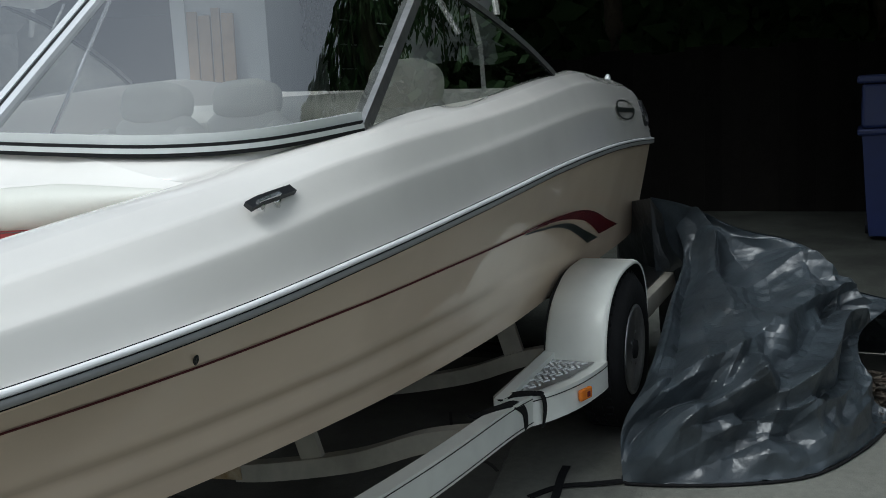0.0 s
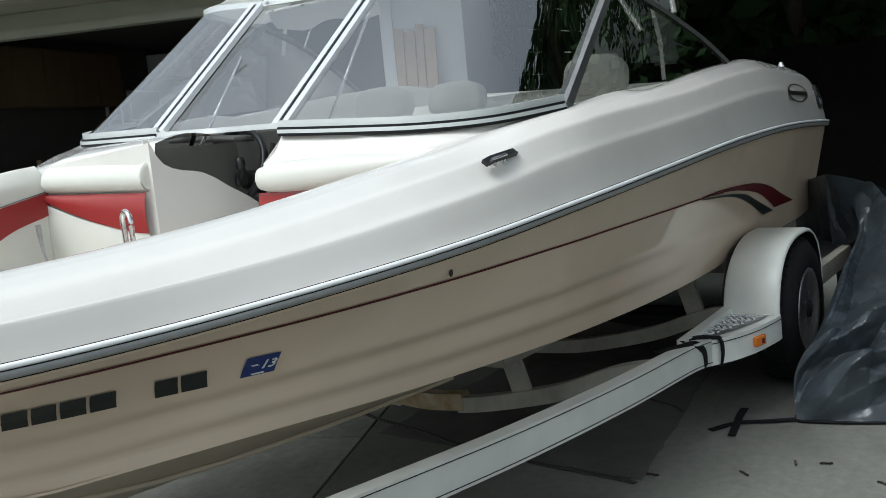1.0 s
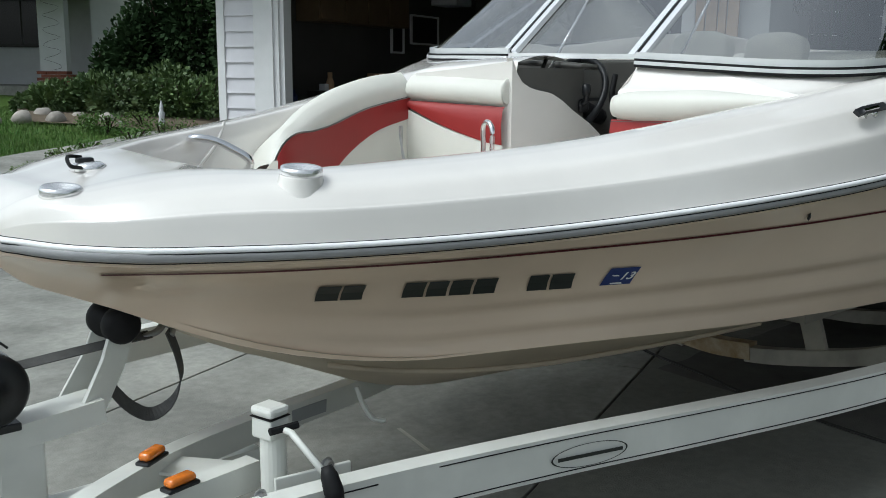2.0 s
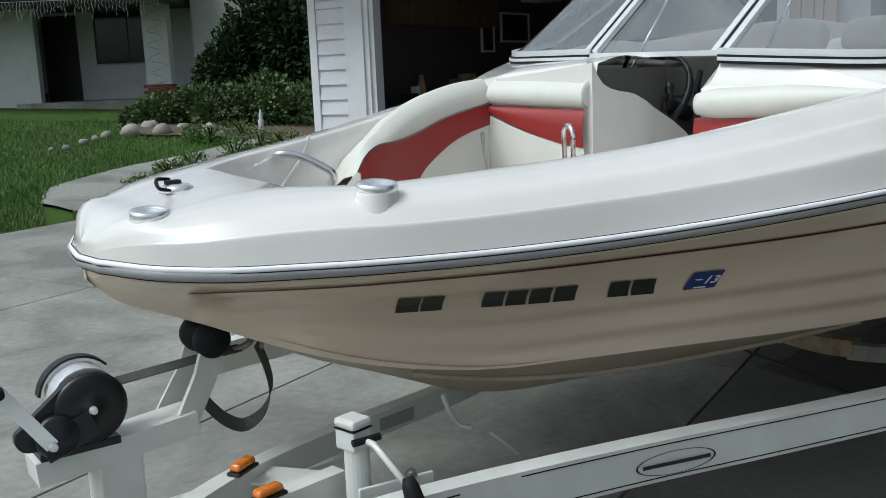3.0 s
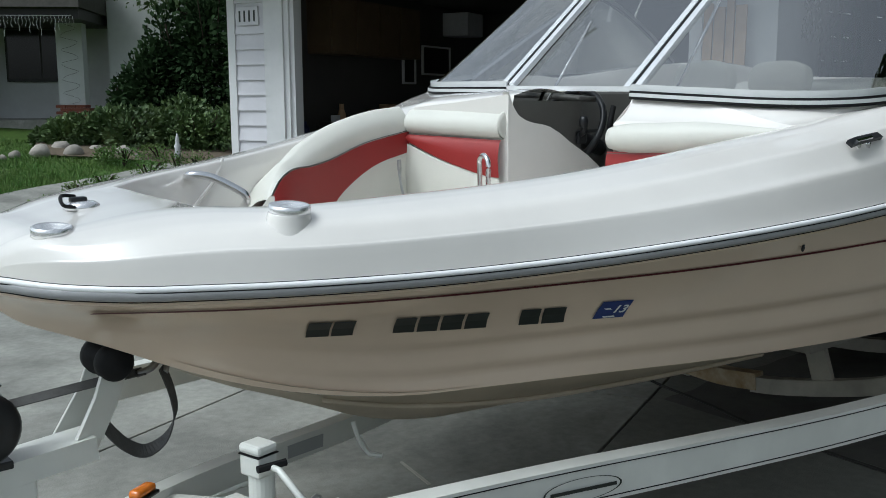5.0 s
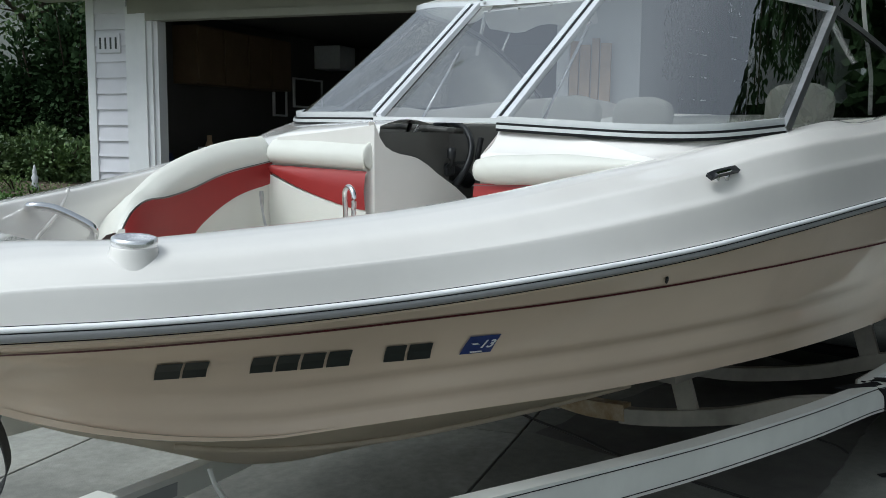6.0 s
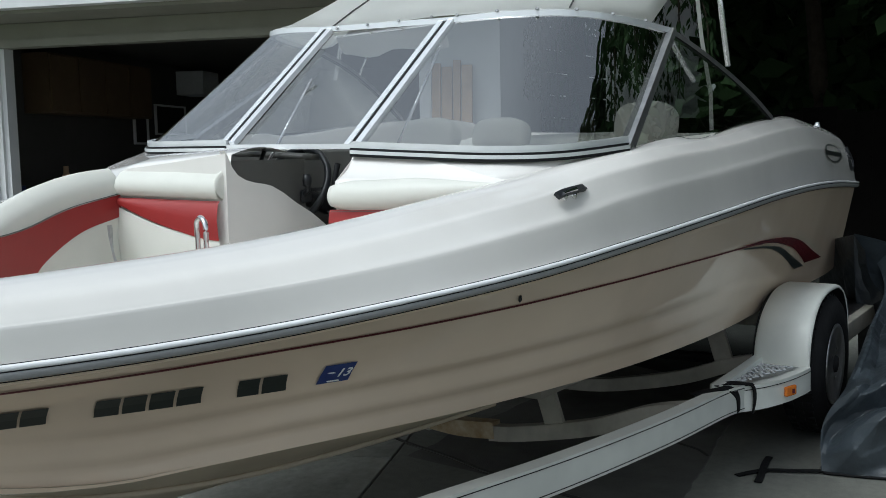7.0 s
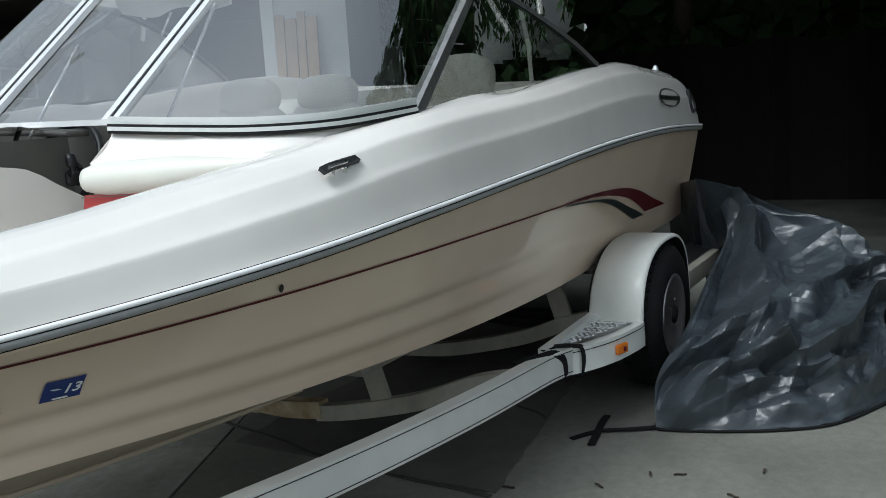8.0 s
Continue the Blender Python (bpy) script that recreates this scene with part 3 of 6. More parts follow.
# small garden figure
x, y = seen_at(471, 17.4)
bm = bmesh.new()
prof = [(0.0, 0), (0.06, 0), (0.065, 0.02), (0.05, 0.04), (0.055, 0.09), (0.045, 0.15), (0.055, 0.19), (0.03, 0.215), (0.034, 0.24), (0.03, 0.265), (0.02, 0.30), (0.0, 0.34)]
lathe(bm, [(r * 1.05, h * 1.5) for r, h in prof], Matrix.Translation((x, y, rise(x, y))), 14)
solo("garden_statue", bm, M["statue"], "small pale stone statue standing in the garden bed", "statue", smooth=True)

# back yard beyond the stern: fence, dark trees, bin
fence = thing("fence", (11.4, -1, 0), "wooden board fence toned near black for deep shade", "fence", kind="structure")
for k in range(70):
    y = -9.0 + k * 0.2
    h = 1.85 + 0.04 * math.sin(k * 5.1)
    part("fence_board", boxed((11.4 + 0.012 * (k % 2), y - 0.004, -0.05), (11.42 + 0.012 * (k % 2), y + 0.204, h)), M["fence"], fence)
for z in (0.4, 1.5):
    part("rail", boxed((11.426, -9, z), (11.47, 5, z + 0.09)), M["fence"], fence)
rng = random.Random(21)


def tree(name, x, y, height, spread, leaf, mat, label, clumps, count, low=0.3, droop=0.0):
    t = thing(name, (x, y, 0), label, "tree")
    bm = bmesh.new()
    tube(bm, spline([(x, y, -0.1), (x + 0.1, y - 0.05, height * 0.3), (x - 0.05, y + 0.1, height * 0.6), (x, y, height * 0.9)], 6), [0.16 - 0.13 * i / 18 for i in range(19)], 9)
    ends = []
    for k in range(clumps):
        ang, hh, rr = rng.uniform(0, 6.28), rng.uniform(low, 1.0) * height, spread * rng.uniform(0.35, 1.0)
        end = Vector((x + rr * math.cos(ang), y + rr * math.sin(ang), hh))
        tube(bm, spline([(x, y, hh * 0.7), (x + 0.5 * rr * math.cos(ang), y + 0.5 * rr * math.sin(ang), hh * 0.95), end], 5), [0.045 - 0.003 * i for i in range(11)], 6)
        ends.append(end)
    part("trunk", bm, M["bark"], t)
    bm = bmesh.new()
    for e in ends:
        s = spread * rng.uniform(0.22, 0.42)
        leaf_cloud(bm, e, (s, s, s * 0.75), count, leaf, rng, droop)
    part("crown", bm, mat, t)
    return t


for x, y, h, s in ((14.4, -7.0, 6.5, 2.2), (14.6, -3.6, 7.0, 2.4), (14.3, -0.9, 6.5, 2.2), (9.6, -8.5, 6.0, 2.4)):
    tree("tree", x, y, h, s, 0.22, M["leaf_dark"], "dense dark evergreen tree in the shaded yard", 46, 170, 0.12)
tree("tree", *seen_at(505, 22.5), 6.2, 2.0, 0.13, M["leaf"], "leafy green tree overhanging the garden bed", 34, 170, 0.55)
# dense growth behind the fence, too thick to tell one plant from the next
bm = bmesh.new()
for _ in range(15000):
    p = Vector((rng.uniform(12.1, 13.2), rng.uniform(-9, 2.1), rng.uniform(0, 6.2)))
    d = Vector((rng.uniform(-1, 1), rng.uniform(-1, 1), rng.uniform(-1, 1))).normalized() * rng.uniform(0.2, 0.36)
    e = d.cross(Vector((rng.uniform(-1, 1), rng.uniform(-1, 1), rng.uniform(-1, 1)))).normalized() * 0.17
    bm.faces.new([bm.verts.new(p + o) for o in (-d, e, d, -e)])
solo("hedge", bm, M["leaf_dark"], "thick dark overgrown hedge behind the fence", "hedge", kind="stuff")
# dark side gate of wide horizontal boards between the garage and the fence
gate = thing("side_gate", (9.7, 2.85, 0), "tall dark gate of wide horizontal boards", "gate", kind="structure")
for k in range(11):
    part("board", boxed((8.9, 2.80 + 0.004 * (k % 2), 0.03 + k * 0.255), (10.6, 2.83 + 0.004 * (k % 2), 0.27 + k * 0.255), None, 0.006), M["gate"], gate)
for x in (8.92, 9.75, 10.52):
    part("post", boxed((x, 2.84, 0), (x + 0.08, 2.92, 2.82)), M["gate"], gate)
# pale wall of the next house, seen over the fence
neighbour = thing("neighbour_house", (13.6, 4.5, 0), "pale stucco side of the neighbouring house", "house", kind="structure")
part("wall", boxed((13.5, 2.5, -0.1), (13.7, 8.0, 4.6)), M["wall_white"], neighbour)
part("roof", boxed((13.2, 2.3, 4.6), (16.5, 8.2, 4.75)), M["roof"], neighbour)

bin_ = thing("wheelie_bin", (9.6, -2.55, 0), "dark blue plastic wheelie bin with a pale lid edge", "bin")
bm = bmesh.new()
grid(bm, [[(9.6 + a * w, -2.55 + b * w, z) for a, b in ((-1, -1), (1, -1), (1, 1), (-1, 1))] for z, w in ((0.05, 0.22), (0.3, 0.245), (0.95, 0.29))], close=True, cap=True)
part("body", bm, M["bin"], bin_)
part("rim", boxed((9.28, -2.88, 0.95), (9.92, -2.22, 1.01), None, 0.02), M["bin"], bin_, "thick blue rim")
part("hood", boxed((9.31, -2.85, 1.01), (9.89, -2.25, 1.40), None, 0.03), M["bin"], bin_)
part("lid", boxed((9.27, -2.89, 1.40), (9.93, -2.21, 1.47), None, 0.02), M["bin"], bin_, "blue hinged lid")
for s in (-1, 1):
    part("wheel", lathe(bmesh.new(), [(0, -0.03), (0.1, -0.03), (0.1, 0.03), (0, 0.03)], pose(9.86, -2.55 + s * 0.22, 0.1, 90, 0, 0), 16), M["black"], bin_)

# grass blades where the lawn comes near
grng = random.Random(17)
verts, faces = [], []
for _ in range(52000):
    d = 9.6 + 10.5 * grng.random() ** 1.4
    px = grng.uniform(-260, 600)
    x, y = seen_at(px, d)
    if across(x, y) < LAWN_V + 0.02 + 0.08 * noise.noise((x * 3, y * 3, 0)):
        continue
    lo, hi = [float(np.interp(d, [q[1] for q in e], [q[0] for q in e])) for e in (WALK_A, WALK_B)]
    if d < 18 and lo + 5 < px < hi - 4:            # the walk stays bare
        continue
    z = rise(x, y) - 0.02
    tall = grng.uniform(0.03, 0.075) * (1.5 if noise.noise((x * 0.9, y * 0.9, 4)) > 0.25 else 1.0)
    a = grng.uniform(0, 6.283)
    w = 0.007
    lean = Vector((grng.uniform(-0.03, 0.03), grng.uniform(-0.03, 0.03), tall))
    k = len(verts)
    verts += [(x - w * math.cos(a), y - w * math.sin(a), z), (x + w * math.cos(a), y + w * math.sin(a), z), (x + lean.x, y + lean.y, z + lean.z)]
    faces.append((k, k + 1, k + 2))
me = bpy.data.meshes.new("grass_blades")
me.from_pydata(verts, [], faces)
me.materials.append(M["blade"])
tagged(new("grass_blades", me), "short green lawn grass with dry patches", "grass", kind="stuff")

# ---------------------------------------------------------------- the boat
boat = thing("motorboat", (2.6, 0, 0.28), "white bowrider motorboat with red pinstripe resting on its trailer", "boat")
BOW, STERN, HEEL = -0.252, 5.52, 0.033
rail_at = table([(-0.252, 0.0, 1.0), (-0.246, 0.075, 1.0), (-0.228, 0.145, 1.0), (-0.195, 0.232, 0.998), (-0.10, 0.350, 0.993), (0.10, 0.497, 0.992), (0.40, 0.655, 0.994), (0.80, 0.829, 1.009), (1.20, 1.010, 1.044), (1.60, 1.125, 1.076), (2.10, 1.195, 1.115), (2.80, 1.238, 1.161), (3.60, 1.244, 1.200), (4.50, 1.230, 1.211), (5.20, 1.20, 1.19), (5.52, 1.185, 1.174)])
keel_at = table([(-0.252, 0.985), (-0.222, 0.938), (-0.184, 0.912), (-0.1, 0.864), (0.0, 0.814), (0.11, 0.762), (0.2, 0.71), (0.28, 0.666), (0.385, 0.614), (0.503, 0.566), (0.683, 0.489), (0.826, 0.427), (1.007, 0.372), (1.2, 0.342), (1.5, 0.332), (2.2, 0.325), (3.5, 0.30), (5.52, 0.28)])
chine_at = table([(-0.252, 0.0, 0.98), (-0.18, 0.03, 0.915), (-0.1, 0.065, 0.879), (0.0, 0.11, 0.837), (0.15, 0.19, 0.768), (0.3, 0.27, 0.712), (0.52, 0.39, 0.662), (0.7, 0.50, 0.648), (0.85, 0.58, 0.655), (1.1, 0.70, 0.664), (1.6, 0.87, 0.66), (2.2, 0.985, 0.645), (2.8, 1.045, 0.63), (3.5, 1.06, 0.631), (4.2, 1.07, 0.648), (4.9, 1.08, 0.668), (5.4, 1.085, 0.684), (5.52, 1.09, 0.70)])
deck_at = table([(-0.252, 0.0, 1.055), (-0.222, 0.085, 1.095), (-0.10, 0.16, 1.13), (0.14, 0.22, 1.165), (0.30, 0.368, 1.165), (0.60, 0.50, 1.182), (0.90, 0.619, 1.206), (1.20, 0.721, 1.242), (1.50, 0.81, 1.288), (1.80, 0.90, 1.335), (2.05, 1.00, 1.385), (2.32, 1.077, 1.42), (2.5, 1.079, 1.444), (2.7, 1.08, 1.464), (2.84, 1.08, 1.468), (2.93, 1.08, 1.455), (3.05, 1.08, 1.462), (3.3, 1.08, 1.492), (3.6, 1.075, 1.525), (3.9, 1.07, 1.55), (4.1, 1.065, 1.562), (4.3, 1.06, 1.575), (4.5, 1.055, 1.565), (4.8, 1.05, 1.542), (5.1, 1.05, 1.522), (5.3, 1.05, 1.492), (5.42, 1.055, 1.44), (5.49, 1.065, 1.37), (5.52, 1.075, 1.31)])
flank_at = table([(-0.252, 1.055), (-0.222, 1.095), (-0.10, 1.13), (0.14, 1.165), (0.30, 1.165), (0.60, 1.182), (0.90, 1.206), (1.20, 1.242), (1.50, 1.288), (1.80, 1.335), (2.05, 1.385), (2.32, 1.42), (2.8, 1.452), (3.3, 1.49), (3.9, 1.548), (4.3, 1.57), (4.8, 1.542), (5.1, 1.522), (5.3, 1.492), (5.42, 1.44), (5.49, 1.37), (5.52, 1.31)])
# the windshield's foot, from the walk-through to the corner post
WS_BASE = spline([(1.80, -0.302, 1.452), (1.812, -0.58, 1.437), (1.87, -0.82, 1.425), (2.02, -0.985, 1.427), (2.317, -1.077, 1.450)], 8)
STATIONS = [BOW + 0.5 * (i / 14) ** 2 for i in range(15)] + [0.24 + 0.08 * i for i in range(1, 66)]
STATIONS = sorted([x for x in STATIONS if x < 1.75 or 2.36 < x < 5.30] + [1.77 + 0.02 * i for i in range(30)] + [5.32 + 0.025 * i for i in range(8)] + [STERN])


def mirrored(bm):
    """Adds the far side of the boat."""
    geom = bm.verts[:] + bm.edges[:] + bm.faces[:]
    d = bmesh.ops.duplicate(bm, geom=geom)
    vs = [g for g in d["geom"] if isinstance(g, bmesh.types.BMVert)]
    for v in vs:
        v.co.y = -v.co.y
        v.co.z += 2 * HEEL * v.co.y
    return bm


def heeled(p):
    """The far side's twin of a port point: the hull leans a little on its bunks."""
    return (p[0], -p[1], p[2] + 2 * HEEL * abs(p[1]))


def eased(f):
    f = min(max(f, 0.0), 1.0)
    return f * f * (3 - 2 * f)


def hull_side(x, t):
    """A point of the topside, t from the rub rail (0) down to the chine (1); it flares near the bow."""
    yr, zr = rail_at(x)
    yc, zc = chine_at(x)
    flare = 0.17 * max(0.0, 1 - max(x, 0) / 2.2) * (0.3 + 0.7 * eased((x + 0.25) / 0.85))
    bow = math.sin(math.pi * t) * flare * min(1, yr * 3)
    z = zr - 0.02 + (zc - zr) * t
    knuckle = 0.86 - 0.075 * max(0.0, x - 3.1)
    aft = min(max((x - 2.7) / 0.7, 0.0), 1.0) * min(max((5.3 - x) / 0.6, 0.0), 1.0)
    k = min(max((knuckle - z) / 0.035, 0.0), 1.0)
    # two soft lapped steps run along the lower topside
    bow += (0.017 * eased((t - 0.54) / 0.10) + 0.016 * eased((t - 0.78) / 0.09)) * eased((x - 0.2) / 0.6) * eased((3.6 - x) / 0.9) / 0.75
    bow -= 0.022 * aft * k * k * (3 - 2 * k) * (1 - t)
    return (x, -(yr - 0.012 + (yc - yr) * t) + bow * 0.75, zr - 0.02 + (zc - zr) * t)


def flange(x):
    """How far the chine's flat has grown at that length; it fades out towards the stem."""
    f = min(max((x - 0.15) / 0.8, 0.0), 1.0)
    return f * f * (3 - 2 * f)


def hull_bottom(x, t):
    yc, zc = chine_at(x)
    k = keel_at(x)[0]
    return (x, -yc * (1 - t), zc + (k - zc) * t - 0.02 * math.sin(math.pi * t) * min(1, yc))


bm = bmesh.new()
grid(bm, [[hull_side(x, j / 30) for j in range(31)] for x in STATIONS])
grid(bm, [[(x, hull_side(x, 0)[1], rail_at(x)[1] + 0.006), hull_side(x, 0)] for x in STATIONS])
grid(bm, [[hull_side(x, 1)] + [(hull_side(x, 1)[0], hull_side(x, 1)[1] + 0.045 * flange(x), hull_side(x, 1)[2] - 0.012 * flange(x))] for x in STATIONS])
mirrored(bm)
bmesh.ops.remove_doubles(bm, verts=bm.verts, dist=0.0002)
hull = part("hull", bm, M["gel_hull"], boat, "glossy gelcoat hull in a cream warmed by ground bounce", smooth=True)
hull.data.set_sharp_from_angle(angle=radians(24))
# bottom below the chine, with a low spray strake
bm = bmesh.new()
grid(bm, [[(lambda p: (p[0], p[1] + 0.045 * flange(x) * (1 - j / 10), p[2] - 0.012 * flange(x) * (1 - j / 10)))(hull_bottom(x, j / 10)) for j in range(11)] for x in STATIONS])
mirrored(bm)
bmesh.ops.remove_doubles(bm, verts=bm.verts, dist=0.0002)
part("hull_bottom", bm, M["gel_bottom"], boat, "cream hull bottom in a darker, shade-toned gelcoat", smooth=True)
for s_ in (0, 1):
    line = [hull_bottom(x, 0.42) for x in STATIONS if 0.5 < x < 2.3]
    line = [(p[0], p[1] + 0.025, p[2] - 0.014) for p in line]
    part("spray_strake", tubed([heeled(p) if s_ else p for p in line], 0.009, 6), M["gel_bottom"], boat, smooth=True)
# transom
bm = bmesh.new()
prof = [hull_side(STERN, j / 8) for j in range(9)] + [hull_bottom(STERN, j / 4) for j in range(1, 5)]
prof = [(-0.0 + p[0], p[1], p[2]) for p in prof]
ring = prof + [heeled(p) for p in prof[-2::-1]]
bm.faces.new([bm.verts.new(p) for p in ring])
part("transom", bm, M["gel_hull"], boat)

# deck: faceted flanks rising from the rub rail to the coaming
FACET = [(0.0, 0.0), (0.03, 0.10), (0.10, 0.46), (0.13, 0.54), (0.19, 0.61), (0.32, 0.80), (0.36, 0.845), (0.42, 0.875), (0.66, 0.955), (0.72, 0.975), (0.85, 0.998), (1.0, 1.0)]

BOW_FACET = [(0.0, 0.0), (0.012, 0.12), (0.05, 0.50), (0.07, 0.555), (0.12, 0.63), (0.22, 0.77), (0.30, 0.835), (0.40, 0.885), (0.60, 0.95), (0.72, 0.975), (0.85, 0.995), (1.0, 1.0)]


def deck_point(x, k):
    a, b = FACET[k]
    w = min(max((1.5 - x) / 0.9, 0.0), 1.0)            # the lower facet turns steeper towards the bow
    w = w * w * (3 - 2 * w)
    a, b = a + (BOW_FACET[k][0] - a) * w, b + (BOW_FACET[k][1] - b) * w
    yr, zr = rail_at(x)
    yd, zd = deck_at(x)
    f = max(0.0, (a - 0.6) / 0.4)
    zd = flank_at(x)[0] * (1 - f * f) + zd * f * f
    return (x, -(yr + (yd - yr) * a), zr + 0.012 + (zd - zr - 0.012) * b)


def deck_row(x):
    """The deck's section from the rub rail to the coaming, its creases softly rounded."""
    return spline([deck_point(x, k) for k in range(len(FACET))], 3)


def foot(x):
    """The windshield's foot at that length: its distance off the centre line and its height."""
    for p, q in zip(WS_BASE, WS_BASE[1:]):
        if p.x <= x <= q.x:
            f = (x - p.x) / max(q.x - p.x, 1e-6)
            return p.y + (q.y - p.y) * f, p.z + (q.z - p.z) * f - 0.034
    return WS_BASE[-1].y, WS_BASE[-1].z - 0.034


def shoulder(x):
    """The deck running on inwards, in one sweep, from its edge up to the windshield's foot."""
    y0, z0 = -deck_at(x)[0], deck_at(x)[1]
    y1, z1 = foot(x)
    return [(x, y0 + (y1 - y0) * f, z0 + (z1 - z0) * (f * f * (3 - 2 * f) * 0.6 + f * 0.4)) for f in (k / 12 for k in range(13))]


bm = bmesh.new()
grid(bm, [deck_row(x) for x in STATIONS])
grid(bm, [shoulder(x) for x in [1.812] + [x for x in STATIONS if 1.82 <= x <= 2.312]])
# the coaming turns down into the cockpit
lip = [x for x in STATIONS if x >= 0.13]
grid(bm, [[(x, -deck_at(x)[0], deck_at(x)[1]), (x, -deck_at(x)[0] + 0.012, deck_at(x)[1] - 0.006), (x, -deck_at(x)[0] + 0.03, deck_at(x)[1] - 0.07)] for x in lip if x < 1.79 or x > 2.3])
# solid foredeck ahead of the cockpit
mirrored(bm)
fore = [x for x in STATIONS if x < 0.22]
grid(bm, [[(x, deck_at(x)[0] * s, deck_at(x)[1] + 0.006 * (1 - s * s) + 2 * HEEL * max(0, s) * deck_at(x)[0]) for s in (-1, -0.6, -0.2, 0.2, 0.6, 1)] for x in fore])
# rounded stern
end = [deck_point(STERN, k) for k in range(len(FACET))]
ring = end + [heeled(p) for p in end[::-1]]
bm.faces.new([bm.verts.new(p) for p in ring])
bmesh.ops.remove_doubles(bm, verts=bm.verts, dist=0.0002)
deck = part("deck", bm, M["gel"], boat, "white gelcoat deck with moulded facets", smooth=True)
deck.data.set_sharp_from_angle(angle=radians(48))

# rub rail with a bright insert
def rail_line(off_y, off_z, a=BOW, b=STERN):
    xs = [x for x in STATIONS if a <= x <= b]
    port = [(x - off_y * max(0.0, 1 - rail_at(x)[0] / 0.3), -(rail_at(x)[0] + off_y * min(1.0, rail_at(x)[0] / 0.12)), rail_at(x)[1] + off_z) for x in xs]
    return [heeled(p) for p in port[:0:-1]] + port


part("rub_rail", tubed(rail_line(0.002, 0.006), 0.0145, 12), M["rail"], boat, "grey rubber rub rail", smooth=True)
part("rail_insert", tubed(rail_line(0.0105, 0.0195), 0.0074, 10), M["rail_trim"], boat, "polished steel rail insert", smooth=True)
for oy, oz in ((0.0075, 0.0268), (0.0165, 0.0128), (0.004, -0.0098)):        # dark grooves round the insert and under the rail
    part("rail_groove", tubed(rail_line(oy, oz), 0.0013, 6), M["strap"], boat)


# decals on the port topside ------------------------------------------
def on_side(x, z, off=0.003):
    """The place on the port topside at that length and height."""
    lo, hi = 0.0, 1.0
    for _ in range(30):
        t = (lo + hi) / 2
        if hull_side(x, t)[2] > z:
            lo = t
        else:
            hi = t
    p = Vector(hull_side(x, lo))
    a, b = Vector(hull_side(x + 0.02, lo)), Vector(hull_side(x, min(lo + 0.05, 1)))
    n = (a - p).cross(b - p).normalized()
    if n.y > 0:
        n = -n
    return p + n * off


def side_patch(name, edges, mat, parent, n=12, label="", off=0.003):
    """A thin decal between two edge curves, each a list of (x, z), hugging the topside."""
    top, bot = [[spline([(x, z, 0) for x, z in e], n) for e in edges]][0]
    bm = bmesh.new()
    grid(bm, [[on_side(a.x + (b.x - a.x) * k / 3, a.y + (b.y - a.y) * k / 3, off) for k in range(4)] for a, b in zip(top, bot)])
    return part(name, bm, mat, parent, label, smooth=True)


STRIPE = [(-0.08, 0.938), (0.0, 0.945), (0.3, 0.950), (0.7, 0.957), (1.2, 0.975), (1.8, 0.992), (2.5, 1.003), (3.3, 1.0), (3.6, 0.99)]
side_patch("pinstripe", ([(x, z + 0.003) for x, z in STRIPE], [(x, z - 0.004) for x, z in STRIPE]), M["stripe_red"], boat, 10, "dark red pinstripe")
side_patch("swoosh", ([(3.30, 1.006), (3.64, 1.004), (4.07, 0.98), (4.39, 0.932), (4.71, 0.854), (5.0, 0.787)], [(3.30, 1.001), (3.6, 0.99), (3.865, 0.969), (4.21, 0.916), (4.46, 0.845), (4.60, 0.796)]), M["red_decal"], boat, 10, "dark red swoosh decal", off=0.004)
side_patch("swoosh", ([(3.31, 0.996), (3.67, 0.973), (3.97, 0.938), (4.25, 0.869), (4.59, 0.782)], [(3.31, 0.991), (3.68, 0.962), (3.90, 0.926), (4.115, 0.871), (4.40, 0.784)]), M["decal_black"], boat, 10, "black swoosh decal", off=0.005)
# registration bars and sticker; the marks lean forward


def mark(x0, x1, z0, z1, mat, parent, name="registration_bar", lean=0.02, off=0.004):
    bm = bmesh.new()
    grid(bm, [[on_side(x0 + (x1 - x0) * i / 4 + lean * (1 - j / 2), z0 + (z1 - z0) * j / 2, off) for j in range(3)] for i in range(5)])
    return part(name, bm, mat, parent)


for x0, x1 in ((0.371, 0.421), (0.426, 0.474), (0.563, 0.611), (0.617, 0.664), (0.671, 0.722), (0.729, 0.783), (0.864, 0.914), (0.921, 0.979)):
    mark(x0, x1, 0.831, 0.882, M["decal_black"], boat, lean=0.025)
sticker = mark(1.069, 1.153, 0.834, 0.89, M["decal_blue"], boat, "sticker", 0.008)
tagged(sticker, "slanted blue registration sticker")
p0, p1, p2 = on_side(1.115, 0.852, 0.0055), on_side(1.155, 0.852, 0.0055), on_side(1.118, 0.88, 0.0055)
ax = (p1 - p0).normalized()
az = ax.cross((p2 - p0).normalized()).normalized()
if az.y > 0:
    az = -az
ay = az.cross(ax)
lettering("13", 0.043, Matrix.Translation(p0) @ Matrix((ax, ay, az)).transposed().to_4x4(), M["white_print"], sticker, "year", 0.0006, 0.3)
mark(1.085, 1.102, 0.864, 0.869, M["white_print"], sticker, "bar", 0.01, 0.006)
mark(1.098, 1.130, 0.838, 0.843, M["white_print"], sticker, "bar", 0.005, 0.006)
# drain fitting under the rub rail
p = on_side(1.582, 1.012, 0.004)
part("drain_fitting", lathe(bmesh.new(), [(0, 0), (0.009, 0), (0.011, 0.003), (0.007, 0.005), (0.0, 0.003)], Matrix.Translation(p) @ pose(0, 0, 0, 98, 0, 10), 14), M["black_plastic"], boat, "small black drain fitting")


